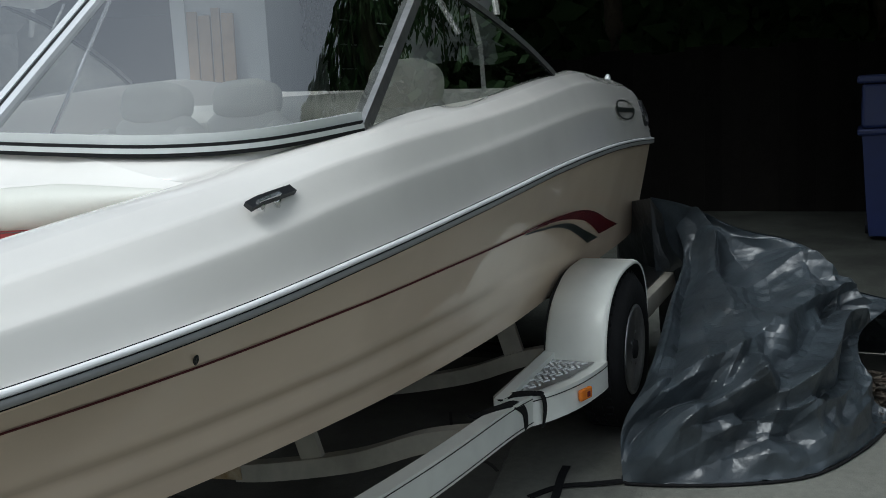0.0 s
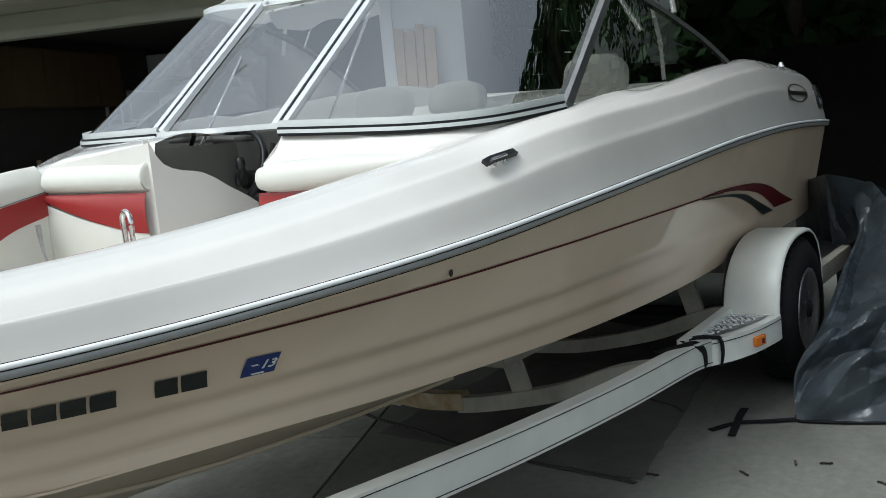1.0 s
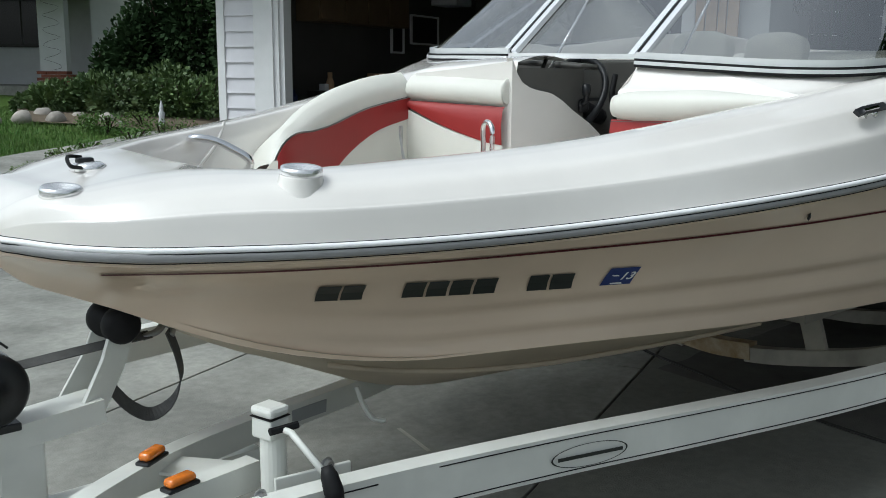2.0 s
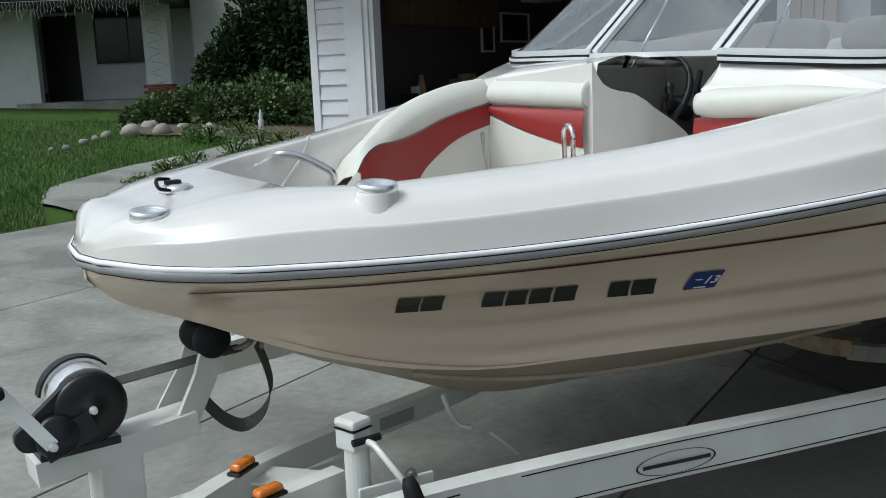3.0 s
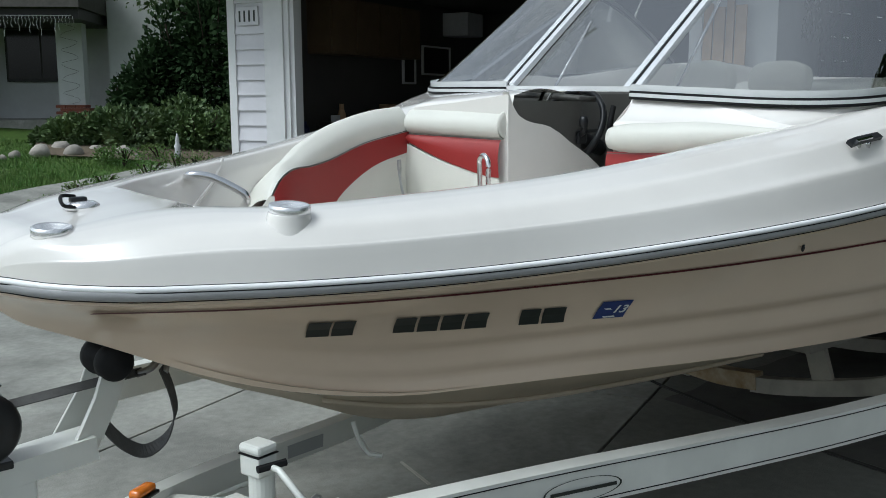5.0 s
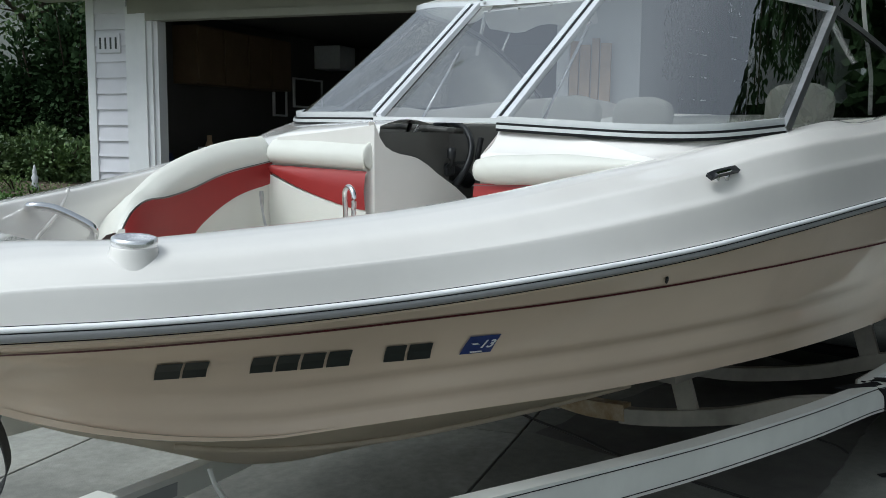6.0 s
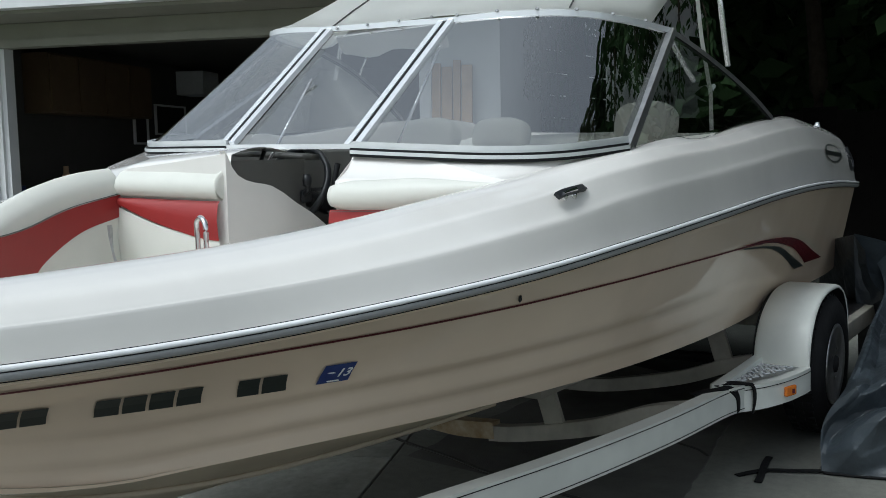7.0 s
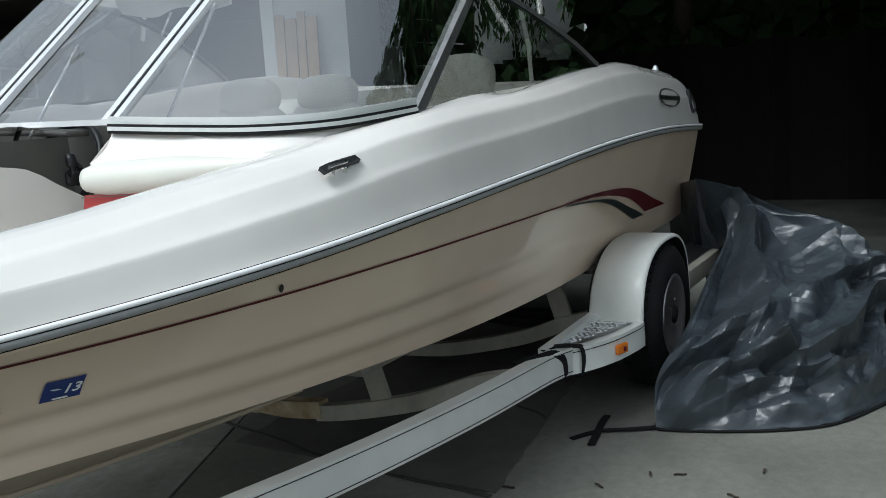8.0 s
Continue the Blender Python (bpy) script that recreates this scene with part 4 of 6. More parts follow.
# maker's oval on the quarter: a plain ring and bar
def on_deck(x, b, off=0.004):
    """A place on the port deck flank, b from the rub rail (0) to the coaming (1)."""
    for k in range(len(FACET) - 1):
        if FACET[k][1] <= b <= FACET[k + 1][1]:
            s = (b - FACET[k][1]) / (FACET[k + 1][1] - FACET[k][1])
            a0, a1 = Vector(deck_point(x, k)), Vector(deck_point(x, k + 1))
            c1 = Vector(deck_point(x + 0.02, k))
            n = (c1 - a0).cross(a1 - a0).normalized()
            n = n if n.y < 0 else -n
            return a0.lerp(a1, s) + n * off
    return Vector(deck_point(x, len(FACET) - 1))


bm = bmesh.new()
grid(bm, [[on_deck(4.80 + math.cos(a) * 1.4 * r, 0.49 + math.sin(a) * r * 0.9, 0.009) for r in (0.142, 0.165)] for a in (2 * math.pi * i / 40 for i in range(41))])
emblem = part("emblem", bm, M["decal_black"], boat, "dark oval maker's emblem")
bm = bmesh.new()
grid(bm, [[on_deck(4.58 + 0.44 * i / 10, b, 0.010) for b in (0.455, 0.52)] for i in range(11)])
part("bar", bm, M["decal_black"], emblem)
vent = part("vent", tubed(spline([on_deck(5.36 + 0.055 * math.cos(a), 0.52 + 0.22 * math.sin(a), 0.006) for a in (2 * math.pi * i / 12 for i in range(13))], 2), 0.010, 6), M["black_plastic"], boat, "black oval vent ring")
bm = bmesh.new()
grid(bm, [[on_deck(5.36 + 0.04 * r * math.cos(a), 0.52 + 0.17 * r * math.sin(a), 0.006) for r in (0.02, 1.0)] for a in (2 * math.pi * i / 12 for i in range(13))])
part("vent_face", bm, M["gel"], vent, "pale vent centre")
bm = bmesh.new()
lathe(bm, [(0, 0), (0.02, 0), (0.018, 0.02), (0.01, 0.04), (0, 0.042)], Matrix.Translation((5.05, -1.06, deck_at(5.05)[1] - 0.012)), 12)
part("light_socket", bm, M["chrome"], boat, smooth=True)

# cleats and bow fittings ---------------------------------------------
cleat = part("cleat", tubed([(1.765, -1.100, 1.290), (1.80, -1.104, 1.298), (1.84, -1.106, 1.302), (1.885, -1.108, 1.306), (1.925, -1.108, 1.309)], 0, flat=(0.011, 0.006), up=(0, -0.6, 0.8)), M["black_plastic"], boat, "black and chrome pop-up cleat")
for cx_ in (1.81, 1.87):
    part("cleat_leg", tubed([(cx_ - 0.004, -1.102, 1.276), (cx_, -1.105, 1.30)], 0.009, 10), M["steel"], cleat, smooth=True)
part("cleat_cap", tubed([(1.785, -1.112, 1.298), (1.86, -1.118, 1.3075)], 0, flat=(0.004, 0.003), up=(0, -0.6, 0.8)), M["steel"], cleat)


def cup_ring(x, y, z, r, skirt=1.0):
    t = part("deck_ring", lathe(bmesh.new(), [(0, 0.004), (r * 0.55, 0.005), (r * 0.62, 0.009), (r * 0.82, 0.010), (r * 0.88, 0.014), (r * 0.98, 0.012), (r * 1.02, 0.005), (r, -0.008)], Matrix.Translation((x, y, z)) @ pose(0, 0, 0, 6, 0, 0), 28), M["chrome"], boat, "chrome-rimmed deck fitting", smooth=True)
    part("moulded_base", lathe(bmesh.new(), [(r * 0.98, -0.003), (r * 1.03, -0.008), (r * (1 + 0.08 * skirt), -0.022), (r * (1 + 0.17 * skirt), -0.038), (r * (1 + 0.32 * skirt), -0.054), (r * (1 + 0.5 * skirt), -0.072), (r * (1 + 0.55 * skirt), -0.11)], Matrix.Translation((x, y, z)) @ pose(0, 0, 0, 6, 0, 0), 28), M["gel"], t, smooth=True)


cup_ring(0.295, -0.50, 1.169, 0.049)
cup_ring(-0.138, -0.18, 1.126, 0.046, 0.35)
nav = part("bow_light", lathe(bmesh.new(), [(0, 0), (0.045, 0), (0.042, 0.012), (0.03, 0.02), (0.014, 0.022), (0, 0.024)], Matrix.Translation((0.0, 0.0, 1.152)), 20), M["chrome"], boat, "low chrome bow light base", smooth=True)
part("lens", boxed((-0.03, -0.012, 0.018), (0.012, 0.012, 0.032), Matrix.Translation((0.0, 0.0, 1.152)), 0.005), M["black_plastic"], nav, "small black lens hood")
part("cord", tubed(spline([(-0.03, -0.03, 1.162), (-0.062, -0.045, 1.17), (-0.05, 0.0, 1.188), (-0.01, 0.02, 1.184)], 6), 0.005, 6), M["black"], nav)
# bow handrail on the far side of the bow cockpit
part("grab_rail", tubed(spline([(0.505, 0.45, 1.178), (0.487, 0.385, 1.190), (0.535, 0.35, 1.183), (0.59, 0.315, 1.152), (0.625, 0.292, 1.124), (0.634, 0.30, 1.10), (0.645, 0.34, 1.085)], 8), 0.0125, 12), M["steel"], boat, "curved stainless grab rail", smooth=True)
bm = bmesh.new()
tube(bm, spline([(1.375, 0.008, 1.02), (1.372, 0.006, 1.16), (1.366, 0.0, 1.215), (1.355, -0.032, 1.232), (1.346, -0.062, 1.21), (1.345, -0.064, 1.15), (1.345, -0.064, 1.02)], 6), 0.009, 10)
part("grab_loop", bm, M["steel"], boat, "upright steel grab loop by the seat", smooth=True)

# cockpit liner -------------------------------------------------------
bm = bmesh.new()
lin = [x for x in STATIONS if 0.13 <= x <= 5.25]


def liner_row(x):
    y, z = deck_at(x)
    return [(x, -y + 0.012, z - 0.02), (x, -y + 0.05, z - 0.12), (x, -max(y - 0.16, 0.04), max(0.80, z - 0.42)), (x, -max(y - 0.2, 0.03), 0.74), (x, 0, 0.73)]


grid(bm, [liner_row(x) for x in lin])
mirrored(bm)
for x in (lin[0], lin[-1]):
    r = liner_row(x)
    bm.faces.new([bm.verts.new(p) for p in r + [heeled(p) for p in r[-2::-1]]])
part("cockpit_liner", bm, M["gel"], boat, "pale moulded cockpit liner", smooth=True)
part("liner_ridge", tubed(spline([(0.675, 0.53, 1.225), (0.62, 0.482, 1.165), (0.565, 0.447, 1.125), (0.515, 0.418, 1.09), (0.48, 0.39, 1.05)], 5), 0.006, 8), M["gel"], boat, smooth=True)
# raised seat bases in the bow
bm = bmesh.new()
grid(bm, [[(x, max(deck_at(x)[0] - 0.22, 0.1) , 0.955) if j == 0 else (x, 0.10, 0.955) if j == 1 else (x, 0.10, 0.74) for j in range(3)] for x in (0.74, 0.9, 1.05, 1.2, 1.5)])
grid(bm, [[(x, -max(deck_at(x)[0] - 0.2, 0.1), 0.955) if j == 0 else (x, -0.16, 0.955) if j == 1 else (x, -0.16, 0.74) for j in range(3)] for x in (0.4, 0.6, 0.9, 1.2, 1.62)])
part("seat_base", bm, M["vinyl"], boat, "white bow seat pads")

# starboard bow lounge: side bolster and forward backrest -----------------
side_line = table([(0.72, 0.275), (0.80, 0.315), (0.92, 0.375), (1.05, 0.415), (1.2, 0.44), (1.42, 0.455)])
top_line = table([(0.72, 1.10), (0.76, 1.16), (0.80, 1.20), (0.86, 1.228), (0.92, 1.264), (1.0, 1.300), (1.14, 1.350), (1.28, 1.380), (1.42, 1.394)])
mid_line = table([(0.72, 1.088), (0.76, 1.145), (0.80, 1.178), (0.84, 1.192), (0.93, 1.198), (1.02, 1.212), (1.19, 1.262), (1.42, 1.305)])
low_line = table([(0.72, 0.955), (0.9, 0.96), (0.99, 0.98), (1.06, 1.07), (1.14, 1.128), (1.24, 1.18), (1.42, 1.228)])
bx = [0.72 + 0.7 * i / 28 for i in range(29)]


def bolster(x, z):
    y = side_line(x)[0]
    t = top_line(x)[0]
    k = max(0.0, 1 - (t - z) / 0.07)
    return (x, y + 0.055 * k * k + 0.02 * max(0, (1.2 - z)), z)


lounge = part("lounge_backrest", grid(bmesh.new(), [[(x, deck_at(x)[0] - 0.03, top_line(x)[0] - 0.08), (x, side_line(x)[0] + 0.11, top_line(x)[0] - 0.012)] + [bolster(x, top_line(x)[0] - f * max(top_line(x)[0] - mid_line(x)[0], 0.004)) for f in (0, 0.1, 0.22, 0.4, 0.6, 0.8, 1)] for x in bx]), M["vinyl"], boat, "red and white vinyl side backrest", smooth=True)
part("red_panel", grid(bmesh.new(), [[(p[0], p[1] - 0.004, p[2]) for p in (bolster(x, mid_line(x)[0] - 0.004 + f * (min(low_line(x)[0], mid_line(x)[0] - 0.01) - mid_line(x)[0])) for f in (0, 0.3, 0.6, 1))] for x in bx]), M["vinyl_red"], lounge, "red vinyl band", smooth=True)
part("lower_panel", grid(bmesh.new(), [[bolster(x, min(low_line(x)[0], mid_line(x)[0] - 0.01) - 0.004 + f * (0.90 - low_line(x)[0])) for f in (0, 0.5, 1)] for x in bx]), M["vinyl"], lounge, smooth=True)
# a thin grey strand stands for the shade in the cushion seam
part("piping", tubed([Vector(bolster(x, mid_line(x)[0])) + Vector((0, -0.004, 0)) for x in bx], 0.0012, 6), M["strap_grey"], lounge, "thin grey line drawn for seam shade")
part("front_end", grid(bmesh.new(), [[(0.719, 0.272, z), (0.708, 0.285, z), (0.708, 0.40, 0.9 + (z - 0.9) * 0.6)] for z in (0.90, 1.0, 1.08, 1.115)]), M["vinyl"], lounge, smooth=True)

YS = [0.455 - 0.44 * i / 20 for i in range(21)]


def back_x(y):
    return 1.415 + (0.455 - y) * 0.15


rest = part("seat_backrest", grid(bmesh.new(), [[(back_x(y) + dx, y, z + 0.03 * (y - 0.2)) for dx, z in ((0.12, 1.375), (0.05, 1.385), (0.012, 1.372), (-0.012, 1.345), (-0.018, 1.318), (-0.006, 1.295), (0.02, 1.282))] for y in YS]), M["vinyl"], boat, "red and white vinyl bow seat backrest", smooth=True)
wave = table([(0.0, 1.150), (0.08, 1.155), (0.18, 1.175), (0.32, 1.212), (0.46, 1.262)])
part("red_panel", grid(bmesh.new(), [[(back_x(y) + d - 0.010, y, 1.283 + 0.03 * (y - 0.2) + f * (wave(y)[0] - 1.283)) for f, d in ((0, 0.012), (0.08, 0.002), (0.5, -0.006), (1, 0.0))] for y in YS]), M["vinyl_red"], rest, "red vinyl panel", smooth=True)
part("lower_panel", grid(bmesh.new(), [[(back_x(y) + d - 0.006, y, wave(y)[0] - 0.003 + f * (0.95 - wave(y)[0])) for f, d in ((0, 0.0), (0.4, -0.005), (0.8, 0.01), (1, 0.04))] for y in YS]), M["vinyl"], rest, smooth=True)
bm = bmesh.new()
lathe(bm, [(0.0, 0.004), (0.035, 0.004), (0.047, 0), (0.05, -0.006)], pose(back_x(0.015) + 0.032, 0.0145, 1.33, 90, 0, 0), 20)
part("end_cap", bm, M["vinyl"], rest, "round stitched bolster end", smooth=True)
part("piping", tubed([(back_x(y) - 0.006, y, 1.284 + 0.03 * (y - 0.2)) for y in YS], 0.0012, 6), M["strap_grey"], rest)
part("hinge_strap", tubed(spline([(1.33, 0.40, 1.2), (1.335, 0.395, 1.1), (1.36, 0.38, 1.0)], 5), 0, flat=(0.012, 0.004)), M["alu_dark"], lounge)

# starboard console: a flat inner side with a curved helm cut-out -----------
helm_curve = [(1.502, 1.445), (1.515, 1.42), (1.53, 1.39), (1.555, 1.362), (1.59, 1.345), (1.63, 1.335), (1.68, 1.328), (1.715, 1.320), (1.77, 1.295), (1.824, 1.262), (1.87, 1.238), (1.921, 1.212), (1.985, 1.17), (2.1, 1.08), (2.3, 0.95)]
bm = bmesh.new()
grid(bm, [[(x, 0.0, z), (x, 0.0, 0.72)] for x, z in helm_curve])
grid(bm, [[(x, 0.0, z), (x, 0.03, z)] for x, z in helm_curve])
part("console_side", bm, M["gel"], boat, "pale grey console side panel")
bm = bmesh.new()
grid(bm, [[(1.50, 0.012, z), (1.90, 0.012, z)] for z in (1.412, 0.9)])
part("console_core", bm, M["helm"], boat, "dark grey helm surround")
bm = bmesh.new()
grid(bm, [[(x, y, z * f + 0.75 * (1 - f)) for x, y, z in ((1.502, 0.0, 1.436), (1.49, 0.06, 1.428), (1.47, 0.25, 1.408), (1.437, 0.44, 1.39))] for f in (1, 0.6, 0)])
part("console_front", bm, M["gel"], boat, "white console front panel", smooth=True)
# console tops under the windshield, one on either side of the walkway
WS_TOP = spline([(2.393, -0.305, 1.932), (2.42, -0.55, 1.934), (2.53, -0.76, 1.93), (2.76, -0.885, 1.915), (3.06, -0.945, 1.898)], 8)
bm = bmesh.new()
brow = [(p.x, p.y, p.z - 0.034) for p in WS_BASE if p.y > -0.575] + shoulder(1.812)[::-1]   # the moulding drops from the windshield's foot to the bolster
rows = []
for k, p in enumerate(brow):
    f = min(max((p[1] + 0.302) / -0.595, 0.0), 1.0)
    low = Vector((1.70, -0.305, 1.335)).lerp(Vector((1.79, -0.885, 1.318)), f)
    rows.append([low + Vector((0.03, 0, -0.10 * (1 - f)))] + [low.lerp(Vector(p), g) + Vector((0.012, 0, -0.006)) * (math.sin(math.pi * g) * (1 - f)) for g in (0, 0.2, 0.4, 0.6, 0.8, 1.0)])
grid(bm, rows)
grid(bm, [[(1.70, -0.305, 1.335), (1.80, -0.302, 1.412)], [(1.70, -0.305, 0.75), (1.80, -0.302, 0.75)]])
part("console_top", bm, M["gel"], boat, "white console moulding below the windshield", smooth=True)
bm = bmesh.new()
rows = []
for q in [Vector((1.80, y, 1.438 + HEEL * y)) for y in (0.0, 0.1, 0.2)] + [Vector(heeled(p)) - Vector((0, 0, 0.034)) for p in WS_BASE]:
    if q.y < 0.455:
        front = Vector((1.50 - 0.065 * q.y / 0.455 + 0.03, q.y, 1.432 - 0.036 * q.y / 0.455))
    elif q.y < 0.80:
        front = Vector((1.465, 0.455, 1.396)).lerp(Vector((1.56, deck_at(1.56)[0], deck_at(1.56)[1] + 2 * HEEL * deck_at(1.56)[0])), (q.y - 0.455) / 0.345)
    else:
        x = 1.56 + (2.317 - 1.56) * (q.y - 0.80) / 0.277
        front = Vector((x, deck_at(x)[0], deck_at(x)[1] + 2 * HEEL * deck_at(x)[0]))
    rows.append([front + Vector((-0.01, 0, -0.05))] + [front.lerp(q, f) + Vector((0, 0, 0.022 * math.sin(math.pi * f))) for f in (0, 0.15, 0.3, 0.5, 0.7, 0.85, 1.0)])
grid(bm, rows)
part("console_top", bm, M["gel"], boat, "white helm console moulding", smooth=True)

# port bow backrest: white roll over red vinyl
bm = bmesh.new()
roll = spline([(1.672, -0.318, 1.288), (1.70, -0.5, 1.292), (1.735, -0.68, 1.300), (1.765, -0.80, 1.309), (1.795, -0.895, 1.318)], 6)
tube(bm, roll, [0.050 * min(1.0, 0.72 + 0.1 * i) for i in range(4)] + [0.050] * 6 + [0.050 - 0.0032 * i for i in range(15)], 16)
pb = part("seat_backrest", bm, M["vinyl"], boat, "rolled white vinyl bolster over red vinyl", smooth=True)
part("red_panel", grid(bmesh.new(), [[(p.x - 0.018, p.y, p.z - 0.044), (p.x - 0.026, p.y, p.z - 0.08), (p.x - 0.02, p.y, p.z - 0.18), (p.x - 0.01, p.y, 0.93)] for p in roll]), M["vinyl_red"], pb, "red vinyl panel", smooth=True)
part("piping", tubed([Vector((p.x - 0.03, p.y, p.z - 0.05)) for p in roll], 0.0012, 6), M["strap_grey"], pb)

# helm: wheel, column and throttle seen through the walkway
wheel_m = pose(2.0, 0.17, 1.30, 0, -62, 0)
sw = part("steering_wheel", tubed([wheel_m @ Vector((0.17 * math.cos(a), 0.17 * math.sin(a), 0)) for a in (2 * math.pi * i / 32 for i in range(33))], 0.014, 8), M["black_plastic"], boat, "black steering wheel", smooth=True)
for a in (0.5, 2.6, 4.7):
    part("spoke", tubed([wheel_m @ Vector((0, 0, -0.02)), wheel_m @ Vector((0.165 * math.cos(a), 0.165 * math.sin(a), 0))], 0, flat=(0.016, 0.006)), M["black_plastic"], sw)
part("hub", lathe(bmesh.new(), [(0, 0.02), (0.04, 0.015), (0.045, -0.02), (0.03, -0.1)], wheel_m, 16), M["black_plastic"], sw)
th = part("throttle", tubed(spline([(1.88, 0.0, 1.285), (1.868, -0.03, 1.30), (1.86, -0.035, 1.325)], 5), 0.010, 8), M["black_plastic"], boat, "black throttle lever", smooth=True)
part("knob", lathe(bmesh.new(), [(0, -0.022), (0.015, -0.02), (0.018, 0), (0.015, 0.02), (0, 0.024)], Matrix.Translation((1.86, -0.035, 1.335)), 12), M["black_plastic"], th, smooth=True)
part("throttle_box", boxed((1.865, -0.006, 1.25), (1.92, 0.012, 1.30), None, 0.012), M["black_plastic"], boat, smooth=True)
part("helm_dash", boxed((2.2, -0.05, 0.8), (2.24, 0.85, 1.448), None, 0.01), M["helm"], boat, "dark grey helm dash")
part("dash_cowl", tubed(spline([(1.96, 0.03, 1.418), (1.95, 0.2, 1.43), (2.0, 0.42, 1.436)], 6), 0, flat=(0.05, 0.010)), M["helm"], boat, "grey dash cowl", smooth=True)
part("column", tubed(spline([(2.2, 0.17, 1.22), (2.08, 0.17, 1.26), (2.0, 0.17, 1.30)], 4), 0.035, 10), M["black_plastic"], boat, smooth=True)
part("wiring", tubed(spline([(2.06, -0.01, 1.39), (2.03, -0.02, 1.30), (2.07, -0.02, 1.2), (2.05, -0.015, 1.12)], 5), 0.012, 6), M["black"], boat, smooth=True)
part("pedestal", tubed(spline([(2.02, -0.05, 1.12), (2.0, -0.06, 1.02), (1.95, -0.07, 0.93)], 5), 0.02, 8), M["gel_in"], boat, smooth=True)
part("walkway_panel", boxed((2.1, -0.31, 0.75), (2.13, 0.0, 1.36), None, 0.01), M["helm"], boat, "dark grey walkway panel")

# windshield --------------------------------------------------------------
ws = part("windshield", tubed([Vector((1.80, -0.302, 1.452)), Vector((1.80, 0.302, 1.462))], 0, flat=(0.010, 0.009)), M["alu"], boat, "aluminium-framed wraparound windshield with a centre pane")


def wbar(name, pts, w, h, mat, up=(0, 0, 1)):
    return part(name, tubed(pts, 0, flat=(w, h), up=up), mat, ws, smooth=False)


WING_BASE = spline([(2.317, -1.077, 1.425), (2.6, -1.085, 1.452), (2.82, -1.088, 1.466), (3.3, -1.095, 1.490), (3.97, -1.10, 1.545)], 8)
WING_TOP = spline([(3.06, -0.945, 1.898), (3.3, -0.975, 1.838), (3.55, -1.02, 1.752), (3.78, -1.065, 1.655), (3.97, -1.10, 1.557)], 8)
for side in (0, 1):
    f = (lambda p: Vector(p)) if side == 0 else (lambda p: Vector(heeled(p)))
    sg = -1 if side == 0 else 1
    base, top, wb, wt = [[f(p) for p in c] for c in (WS_BASE, WS_TOP, WING_BASE, WING_TOP)]
    wbar("bottom_frame", [p + Vector((0, 0, 0.006)) for p in base], 0.010, 0.011, M["alu"])
    wbar("gasket", [p + Vector((-0.004, sg * 0.002, -0.009)) for p in base], 0.013, 0.004, M["black"])
    wbar("base_moulding", [p + Vector((-0.006, sg * 0.004, -0.019)) for p in base], 0.015, 0.006, M["alu"])
    wbar("gasket", [p + Vector((-0.004, sg * 0.004, -0.030)) for p in base], 0.015, 0.0045, M["black"])
    wbar("top_frame", top, 0.011, 0.011, M["alu"])
    for off in (-0.022, 0.022):
        wbar("mullion", [base[0] + Vector((0, sg * off, 0.0)), top[0] + Vector((0, sg * off, 0))], 0.010, 0.013, M["alu"], (0, 1, 0))
    wbar("mullion", [base[0] + Vector((0.004, 0, 0.0)), top[0] + Vector((0.004, 0, 0))], 0.009, 0.034, M["black"], (0, 1, 0))
    wbar("corner_post", [wb[0] + Vector((-0.01, 0, 0)), wt[0]], 0.012, 0.02, M["alu_dark"], (0, 1, 0))
    wbar("corner_post", [wb[0] + Vector((0.035, 0, 0.004)), wt[0] + Vector((0.03, 0, 0))], 0.01, 0.014, M["alu_dark"], (0, 1, 0))
    wbar("wing_frame", wt, 0.008, 0.010, M["alu_dark"])
    wbar("gasket", [p - Vector((0, 0, 0.014)) for p in wt], 0.007, 0.005, M["black"])
    g = part("glass_pane", grid(bmesh.new(), [[a.lerp(b, k / 4) for k in range(5)] for a, b in zip(base, top)]), M["glass"], ws, "clear curved glass", smooth=True)
    g.visible_shadow = False
    g = part("glass_pane", grid(bmesh.new(), [[a.lerp(b, k / 4) for k in range(5)] for a, b in zip(wb, wt)]), M["glass"], ws, "clear side glass", smooth=True)
    g.visible_shadow = False
g = part("glass_pane", grid(bmesh.new(), [[Vector((1.80, y, 1.455)).lerp(Vector((2.393, y, 1.935)), k / 4) for k in range(5)] for y in (-0.28, 0, 0.29)]), M["glass"], ws, "clear centre glass")
g.visible_shadow = False
wbar("top_frame", [(2.393, -0.305, 1.932), (2.393, 0.305, 1.952)], 0.012, 0.011, M["alu"])
for a, b in (((2.0, -0.335, 1.44), (2.26, -0.36, 1.82)), ((1.84, 0.14, 1.40), (2.1, 0.14, 1.72)), ((3.1, 0.713, 1.826), (3.22, 0.753, 1.94))):
    part("stay_rod", tubed([a, b], 0.006, 8), M["chrome"], ws, "thin steel stay", smooth=True)
part("latch", tubed(spline([(1.79, 0.10, 1.452), (1.765, 0.098, 1.41), (1.76, 0.085, 1.398), (1.755, 0.05, 1.397)], 5), 0.008, 8), M["black_plastic"], ws)

# cockpit seats and stern lounge ---------------------------------------------
def cushion_mesh(m, size, puff=0.6):
    """A stuffed, rounded cushion with soft corners."""
    bm = bmesh.new()
    bmesh.ops.create_icosphere(bm, subdivisions=4, radius=1)
    for v in bm.verts:
        q = Vector([math.copysign(abs(c) ** puff, c) for c in v.co])
        q *= 1 + 0.035 * noise.noise(v.co * 2.1 + Vector(size))
        v.co = m @ Vector((q.x * size[0], q.y * size[1], q.z * size[2]))
    return bm


